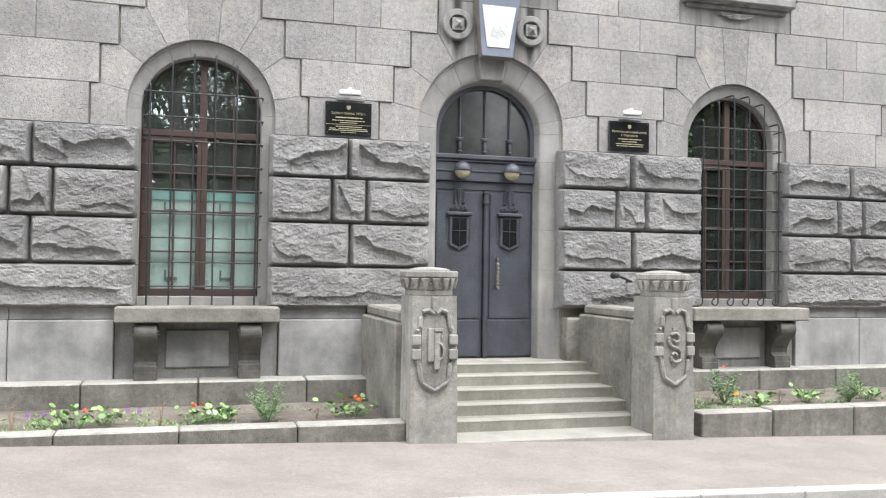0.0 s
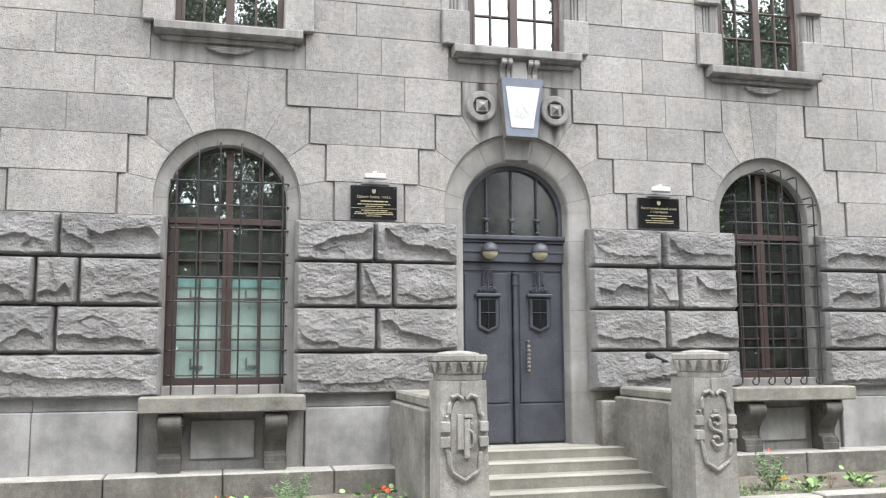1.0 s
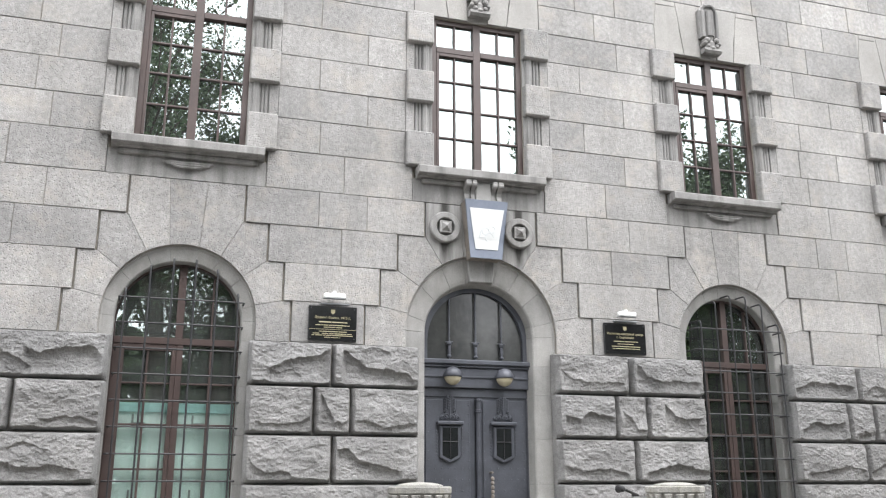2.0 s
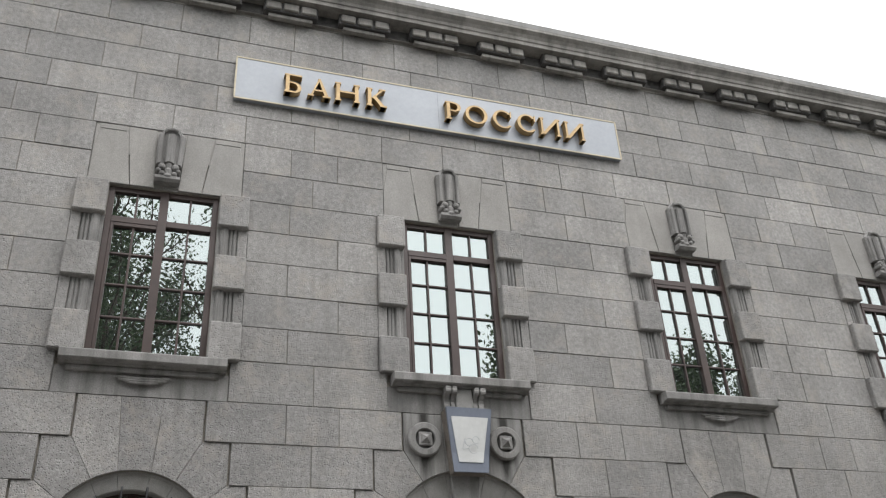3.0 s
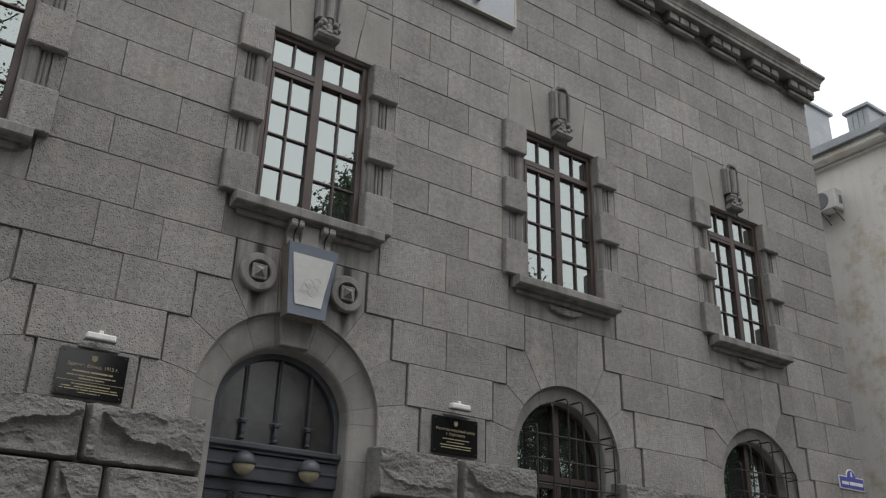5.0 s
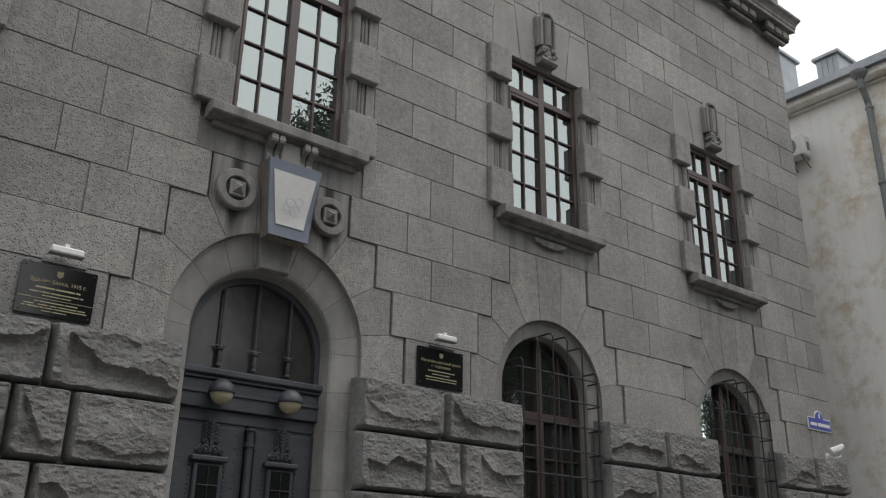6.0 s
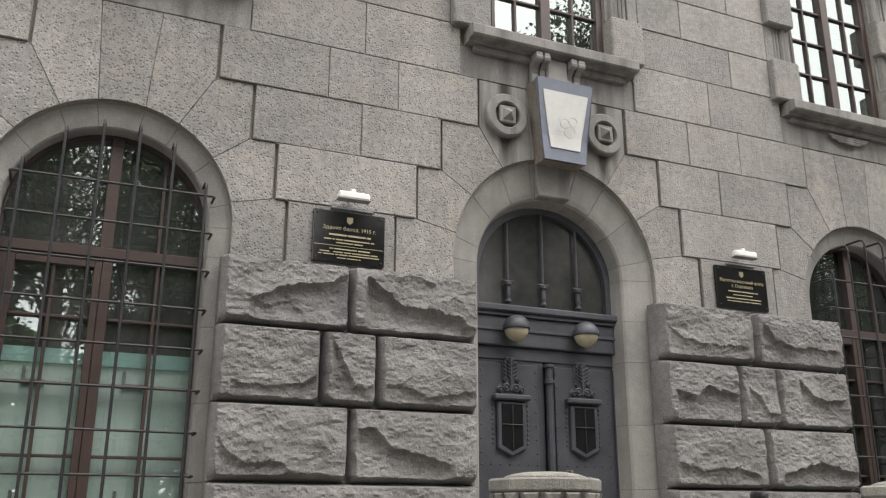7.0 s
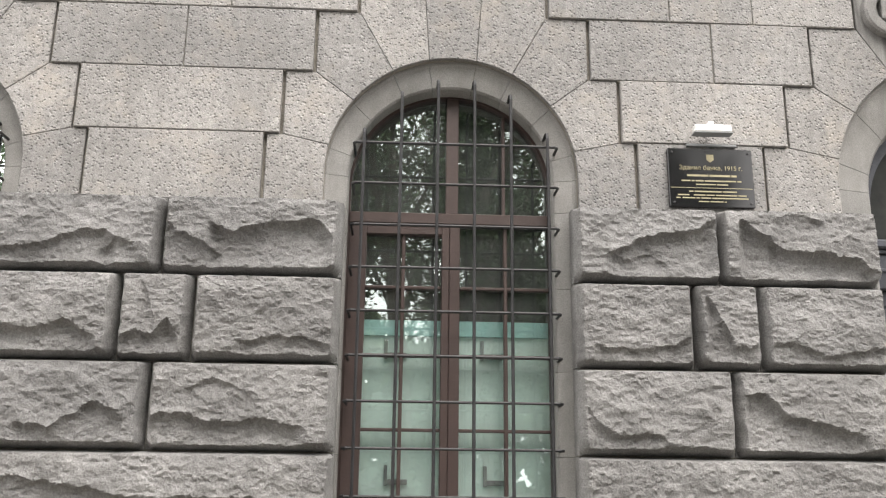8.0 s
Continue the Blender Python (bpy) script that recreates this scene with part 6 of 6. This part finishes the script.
def plant(kind, x, y, z, seed, size=1.0):
    r = random.Random(seed)
    what = {"nasturtium": "green round-leaved bedding plant with orange flowers", "leafy": "low round-leaved green plant", "fern": "bushy feathery green plant", "stalk": "thin dry reddish flower stalk", "pansy": "small bedding plant with pale flowers", "rose": "young leafy rose shoot"}[kind]
    p = thing("bedding_plant", what, "plant", (0, 0, 0), "bedding plants")
    bm, st, fl, fl2 = bmesh.new(), bmesh.new(), bmesh.new(), bmesh.new()
    if kind in ("nasturtium", "leafy"):
        for _ in range(int(58 * size)):
            px, py, pz = x + r.gauss(0, 0.13 * size), y + r.gauss(0, 0.11), z + r.triangular(0.03, 0.27 * min(1, size), 0.08)
            rod(st, [(x + (px - x) * 0.4, y + (py - y) * 0.4, z - 0.01), (px, py, pz)], 0.0018, 4)
            disc(bm, (px, py, pz), r.triangular(0.014, 0.046, 0.026), (r.uniform(0.1, 1.0), r.uniform(-0.4, 0.4), r.uniform(0, 6)))
        for _ in range(0 if kind == "leafy" else (1, 2, 3)[seed % 3]):
            c = (x + r.gauss(0, 0.10), y + r.gauss(-0.04, 0.05), z + r.uniform(0.16, 0.24))
            for k in range(5):
                a = 6.28 * k / 5
                disc(fl, (c[0] + 0.016 * math.cos(a), c[1] - 0.005, c[2] + 0.016 * math.sin(a)), 0.015, (1.3, 0, r.uniform(0, 6)), 6)
    elif kind in ("fern", "rose"):
        n = 16 if kind == "fern" else 7
        for _ in range(int(n * size)):
            a, h = r.uniform(0, 6.28), r.uniform(0.14, 0.36) * size
            tip = Vector((x + math.cos(a) * r.uniform(0.08, 0.24) * size, y + math.sin(a) * 0.14 * size, z + h))
            base = Vector((x, y, z - 0.01))
            rod(st, [base, base.lerp(tip, 0.55) + Vector((0, 0, 0.02)), tip], 0.004, 4, 0.0015)
            for q in range(15 if kind == "fern" else 9):
                t = 0.3 + 0.7 * q / (14 if kind == "fern" else 8)
                c = base.lerp(tip, min(1, t))
                for sg in (-1, 1):
                    dr = Vector((r.gauss(0, 0.6) + sg * math.sin(a), r.gauss(0, 0.6) - sg * math.cos(a), r.uniform(-0.1, 0.6)))
                    leaf(bm, c, dr, (0.060 if kind == "fern" else 0.055) * size, (0.011 if kind == "fern" else 0.026) * size, r.uniform(-0.6, 0.6))
        if kind == "rose":
            disc(fl, (x - 0.02, y, z + 0.36 * size), 0.018, (1.2, 0, 0))
    elif kind == "stalk":
        for _ in range(5):
            tip = (x + r.gauss(0, 0.05), y + r.gauss(0, 0.03), z + r.uniform(0.12, 0.26) * size)
            rod(st, [(x, y, z - 0.01), tip], 0.0035, 4, 0.002)
            for q in range(7):
                t = r.uniform(0.3, 1)
                leaf(bm, [x + (tip[0] - x) * t, y + (tip[1] - y) * t, z + (tip[2] - z) * t], (r.gauss(0, 1), r.gauss(0, 1), r.uniform(0, 0.8)), 0.035, 0.01, r.uniform(-1, 1))
    else:
        for _ in range(int(30 * size)):
            px, py, pz = x + r.gauss(0, 0.06), y + r.gauss(0, 0.05), z + r.uniform(0.0, 0.12)
            leaf(bm, (px, py, pz), (r.gauss(0, 1), r.gauss(0, 1), r.uniform(0, 1)), 0.05, 0.02, r.uniform(-0.6, 0.6))
        for _ in range(2):
            c = (x + r.gauss(0, 0.05), y + r.gauss(-0.03, 0.03), z + r.uniform(0.12, 0.17))
            for k in range(4):
                disc(fl2, (c[0] + 0.013 * math.cos(1.57 * k), c[1], c[2] + 0.013 * math.sin(1.57 * k)), 0.013, (1.3, 0, 0), 6)
    leafy = part("foliage", bm, {"stalk": DRY, "fern": SEDUM, "rose": SEDUM}.get(kind, GREEN), p)
    if len(st.verts):
        part("stem", st, DRY if kind == "stalk" else SEDUM, p)
    else:
        st.free()
    if len(fl.verts):
        part("blossom", fl, ORANGE, p, "orange-red blossoms")
    else:
        fl.free()
    if len(fl2.verts):
        part("blossom", fl2, (PALE, YELLOW, VIOLET)[seed % 3], p)
    else:
        fl2.free()


bedline = -1.58
for k, (kind, x, size) in enumerate((("stalk", -5.72, 1.1), ("pansy", -5.48, 0.9), ("nasturtium", -5.16, 1.0), ("leafy", -4.80, 0.75), ("pansy", -4.53, 1.1), ("stalk", -4.27, 1.4), ("nasturtium", -3.84, 0.95), ("leafy", -3.63, 0.7), ("fern", -3.15, 1.2), ("stalk", -2.60, 0.6), ("nasturtium", -2.20, 1.0), ("pansy", -3.70, 0.9), ("leafy", -6.1, 1.0))):
    plant(kind, x, bedline + 0.1 * math.sin(k * 2.1), 0.15, 100 + k, size)
for k, (kind, x, size) in enumerate((("stalk", 2.18, 1.1), ("rose", 2.73, 1.35), ("pansy", 2.80, 1.0), ("leafy", 3.13, 0.75), ("stalk", 3.52, 0.8), ("leafy", 3.98, 0.85), ("fern", 4.52, 1.15), ("pansy", 4.42, 1.0), ("leafy", 4.95, 0.7), ("fern", 5.6, 0.8))):
    plant(kind, x, bedline + 0.1 * math.sin(k * 1.7), 0.15, 200 + k, size)

weeds = bmesh.new()
wr = random.Random(77)
for x0, x1, z in ((-10.0, -1.85, 0.15), (1.9, 10.0, 0.15)):
    for _ in range(520):
        x, y = wr.uniform(x0, x1), BEDY + 0.28 + abs(wr.gauss(0, 0.5))
        if y > -0.55 or noise.noise(Vector((x * 1.3, y, 3.0))) < -0.05:
            continue
        for _ in range(4):
            leaf(weeds, (x + wr.gauss(0, 0.02), y + wr.gauss(0, 0.02), z + wr.uniform(-0.01, 0.03)), (wr.gauss(0, 1), wr.gauss(0, 1), wr.uniform(0.2, 1.6)), wr.uniform(0.03, 0.09), 0.012, wr.uniform(-1, 1))
tagged(part("weeds", weeds, GREEN), "low thin green weeds scattered over the flower beds", "weeds", kind="stuff")
litter = bmesh.new()
for _ in range(240):
    x = wr.uniform(-9, 9)
    y = -2.52 - abs(wr.gauss(0, 0.12))
    disc(litter, (x, y, ground_z(x) + 0.006), wr.uniform(0.006, 0.016), (wr.uniform(-0.3, 0.3), wr.uniform(-0.3, 0.3), 0), 5)
tagged(part("fallen_leaves", litter, DRY), "small dry fallen leaves along the bed edging", "leaves", kind="stuff")

# ---- fittings on the wall ----
spot = thing("flood_light", "small dark flood lamp on a bracket beside the steps", "lamp")
part("arm", rod(bmesh.new(), [(1.98, -0.10, 1.72), (1.98, -0.32, 1.72), (1.72, -0.42, 1.80)], 0.018, 8), IRON, spot)
part("head", lathe(bmesh.new(), [(0.02, -0.08), (0.038, -0.05), (0.042, 0.05), (0.05, 0.06), (0.05, 0.075)], (1.68, -0.44, 1.80), 14, "y"), IRON, spot)
plate = thing("street_sign", "small blue enamel street sign with white writing", "sign")
part("plate", slab(bmesh.new(), [(9.80, 4.055), (10.47, 4.055), (10.47, 4.235)] + arc_points(10.135, 4.235, 0.12, 0, 180, 10) + [(9.80, 4.235)], -0.03, -0.005, 0.003), SIGNBLUE, plate)
part("rim", slab(bmesh.new(), [(9.785, 4.04), (10.485, 4.04), (10.485, 4.25)] + arc_points(10.135, 4.25, 0.127, 0, 180, 10) + [(9.785, 4.25)], -0.024, -0.006), WHITE, plate, "thin white rim")
bm = boxed(9.84, 10.03, -0.034, -0.03, 4.11, 4.16)
box(bm, 10.06, 10.43, -0.034, -0.03, 4.11, 4.165)
box(bm, 10.115, 10.155, -0.034, -0.03, 4.245, 4.325)
part("writing_bars", bm, WHITE, plate, "plain white bars of writing")
cctv = thing("security_camera", "white wall-mounted security camera on a short bracket", "security camera")
part("base_plate", boxed(10.20, 10.30, -0.03, 0.0, 3.585, 3.69, bevel=0.006), WHITE, cctv)
part("bracket", rod(bmesh.new(), [(10.25, -0.02, 3.64), (10.27, -0.13, 3.60), (10.33, -0.20, 3.62), (10.35, -0.20, 3.70)], 0.017, 8), WHITE, cctv)
part("housing", rod(bmesh.new(), [(10.20, -0.13, 3.695), (10.34, -0.22, 3.751)], 0.05, 12), WHITE, cctv)
part("sunshade", rod(bmesh.new(), [(10.18, -0.12, 3.712), (10.37, -0.24, 3.790)], 0.046, 10), WHITE, cctv)
part("lens_ring", rod(bmesh.new(), [(10.345, -0.224, 3.753), (10.35, -0.228, 3.755)], 0.04, 12), IRON, cctv)

# ---- neighbouring house across the side street ----
NX = 13.0
house = thing("neighbour_house", "white plastered house with stained wall and grey sheet roof", "house")
part("wall", boxed(NX, NX + 12, -2.6, 16, -1.2, 11.55), PLASTER, house)
part("eaves_board", boxed(NX - 0.30, NX + 12.3, -2.9, 16.3, 11.552, 11.72, bevel=0.02), PLASTER, house)
part("eaves_moulding", boxed(NX - 0.07, NX - 0.001, -2.7, 16, 11.47, 11.55, bevel=0.03), PLASTER, house)
bm = bmesh.new()
for y0, y1 in ((-2.95, 16.35),):
    v = [bm.verts.new(p) for p in ((NX - 0.42, y0, 11.70), (NX - 0.42, y1, 11.70), (NX - 0.42, y0, 11.88), (NX - 0.42, y1, 11.88), (NX + 6, y0 + 3, 14.6), (NX + 6, y1 - 3, 14.6), (NX + 12.4, y0, 11.88), (NX + 12.4, y1, 11.88), (NX + 12.4, y0, 11.70), (NX + 12.4, y1, 11.70))]
    for f in ((0, 2, 3, 1), (2, 4, 5, 3), (4, 6, 7, 5), (6, 8, 9, 7), (0, 8, 6, 2), (2, 6, 4), (1, 3, 7, 9), (3, 5, 7), (0, 1, 9, 8)):
        bm.faces.new([v[i] for i in f])
roof = part("roof", bm, ZINC, house)
for y0, y1, zt in ((0.02, 0.52, 12.62), (1.5, 2.4, 13.5)):
    ch = part("dormer", boxed(NX + 0.1, NX + 1.15, y0, y1, 11.75, zt, bevel=0.01), ZINC, roof)
    part("dormer_cap", boxed(NX + 0.03, NX + 1.25, y0 - 0.06, y1 + 0.06, zt, zt + 0.08, bevel=0.01), ZINC, ch)
    for k in range(1, 4):
        y = y0 + (y1 - y0) * k / 4
        part("seam", boxed(NX + 0.085, NX + 0.099, y - 0.008, y + 0.008, 11.85, zt - 0.01), ZINC, ch)
dp = part("downpipe", rod(bmesh.new(), [(NX - 0.36, -0.56, 11.55), (NX - 0.32, -0.56, 11.32), (NX - 0.13, -0.55, 11.0), (NX - 0.13, -0.56, 6.6), (NX - 0.13, -0.62, 6.45), (NX - 0.13, -0.8, 6.40), (NX - 0.13, -0.92, 6.25), (NX - 0.13, -0.92, -0.6)], 0.065, 12), PIPE, house)
part("hopper", lathe(bmesh.new(), [(0.075, -0.12), (0.16, -0.02), (0.18, 0.03), (0.18, 0.05)], (NX - 0.36, -0.56, 11.62), 14), PIPE, dp)
for z in (7.3, 9.2, 10.9):
    part("pipe_clip", lathe(bmesh.new(), [(0.068, -0.02), (0.085, -0.02), (0.085, 0.02), (0.068, 0.02)], (NX - 0.13, -0.555, z), 12), PIPE, dp)
ac = thing("air_conditioner", "white air conditioner unit bracketed to the house wall", "air conditioner")
part("case", boxed(NX - 0.36, NX - 0.06, 0.84, 1.50, 10.34, 10.82, bevel=0.02), WHITE, ac)
part("front_grille", lathe(bmesh.new(), [(0.20, -0.02), (0.205, 0.0), (0.19, 0.012), (0.02, 0.012)], (0, 0, 0), 20), PIPE, ac).matrix_basis = pose(NX - 0.361, 1.2, 10.58, 0, -90, 0)
part("side_vent", boxed(NX - 0.22, NX - 0.12, 0.825, 0.839, 10.46, 10.66, bevel=0.004), PIPE, ac)
for y in (0.92, 1.22):
    part("bracket", rod(bmesh.new(), [(NX, y, 10.12), (NX - 0.36, y, 10.33), (NX, y, 10.33)], 0.015, 6), PIPE, ac)


# ---- trees across the road, seen in the panes; some added to block sky light ----
def tree_parts(seed, height, width, spread, n, leaf):
    r = random.Random(seed)
    wood = bmesh.new()
    tips, limbs = [], []

    def limb(p, d, length, rad, depth):
        pts = [p]
        for k in range(3):
            d = (d + Vector((r.gauss(0, 0.13), r.gauss(0, 0.13), 0.07))).normalized()
            pts.append(pts[-1] + d * length / 3)
        limbs.append((pts, rad, depth))
        if depth >= 1:
            tips.extend(pts[1:])
        if depth < 3:
            for _ in range(4 if depth else 7):
                a = r.uniform(0, 6.28)
                nd = (d * 0.55 + Vector((math.cos(a), math.sin(a), r.uniform(0.0, 0.7))) * 0.75).normalized()
                limb(pts[r.choice((1, 2, 3))], nd, length * r.uniform(0.52, 0.72), rad * 0.5, depth + 1)
    limb(Vector((0, 0, 0)), Vector((0, 0, 1)), 8.0, 0.26, 0)
    fz = height / max(t.z for t in tips)
    fx = width / max(math.hypot(t.x, t.y) for t in tips)
    for pts, rad, depth in limbs:
        rod(wood, [Vector((p.x * fx, p.y * fx, p.z * fz)) for p in pts], rad, 7 if depth < 2 else 5, rad * 0.6)
    idx = np.random.RandomState(seed)
    base = np.array([(t.x * fx, t.y * fx, t.z * fz) for t in tips])
    c = base[idx.randint(0, len(base), n)] + idx.normal(0, spread, (n, 3))
    u = idx.normal(0, 1, (n, 3))
    u /= np.linalg.norm(u, axis=1)[:, None]
    w = np.cross(u, idx.normal(0, 1, (n, 3)))
    w /= np.linalg.norm(w, axis=1)[:, None]
    s = idx.uniform(leaf * 0.6, leaf * 1.3, (n, 1))
    verts = np.stack([c - u * s, c + w * s * 0.55, c + u * s, c - w * s * 0.55], 1).reshape(-1, 3)
    me = bpy.data.meshes.new("crown")
    me.from_pydata(verts.tolist(), [], np.arange(4 * n).reshape(-1, 4).tolist())
    me.materials.append(LEAF)
    return wood, me


models = []
for k, (hgt, wid, spr, n, leaf) in enumerate(((18.8, 6.5, 0.27, 21000, 0.072), (19.6, 3.2, 0.36, 50000, 0.10), (17.8, 3.7, 0.38, 50000, 0.10))):
    wood, me = tree_parts(31 + k, hgt, wid, spr, n, leaf)
    t = thing("tree", "tall leafy broad-crowned tree, in a row partly added to block sky light", "tree", group="street trees")
    part("trunk", wood, BARK, t)
    cr = new("crown", me)
    cr.parent = t
    models.append(t)
# several stand unseen, added to keep low sky light off the facade
SPOTS = ((-4.3, -15.0, 0, 1), (8.3, -15.0, 1, 0.93), (14.0, -15.2, 2, 0.97), (-13.0, -14.5, 0, 1), (-21.0, -15.0, 0, 0.9), (-14.0, -23.0, 0, 1), (3.0, -21.0, 0, 0.7), (10.5, -21.5, 0, 0.72), (18.5, -21.0, 0, 0.66), (27.0, -20.0, 0, 0.62), (-22.0, -24.0, 0, 1), (-32.0, -20.0, 0, 1), (-1.6, -19.5, 1, 0.82), (3.6, -16.5, 1, 0.66), (19.0, -15.5, 1, 0.84), (23.0, -15.0, 1, 0.72), (27.5, -16.0, 1, 0.74), (32.5, -15.0, 1, 0.72), (38.0, -17.0, 0, 0.7), (-6.5, -17.8, 0, 1.02), (-2.4, -17.2, 0, 0.98), (-9.5, -16.6, 0, 1.0), (21.0, -22.0, 0, 0.8), (29.5, -24.0, 0, 0.85))
for k, (x, y, i, f) in enumerate(SPOTS):
    m = pose(x, y, ground_z(max(-30, x)) - 0.3, 0, 0, 47 * k if k > 2 else 20) @ Matrix.Scale(f, 4)
    if k < 3:
        models[k].matrix_basis = m
    else:
        copy_thing(models[i], m)

# undergrowth and far woods added behind them, blocking low sky from panes and facade
idx = np.random.RandomState(5)
n = 80000
wx = idx.uniform(-60, 60, n)
wy = -32 - 10 * idx.uniform(0, 1, n)
top = np.where(wx < 22, 10.8, 8.2) + 2.0 * np.sin(wx * 0.31) + 1.3 * np.sin(wx * 0.83 + 1)
c = np.stack([wx, wy, -0.2 + top * idx.uniform(0, 1, n) ** 0.8], 1)
u = idx.normal(0, 1, (n, 3))
u /= np.linalg.norm(u, axis=1)[:, None]
w = np.cross(u, idx.normal(0, 1, (n, 3)))
w /= np.linalg.norm(w, axis=1)[:, None]
s = idx.uniform(0.2, 0.5, (n, 1))
me = bpy.data.meshes.new("woods")
me.from_pydata(np.stack([c - u * s, c + w * s * 0.6, c + u * s, c - w * s * 0.6], 1).reshape(-1, 3).tolist(), [], np.arange(4 * n).reshape(-1, 4).tolist())
me.materials.append(LEAF)
tagged(new("woods", me), "dense dark green leaf bank added beyond the road to block low sky", "woods", kind="stuff")
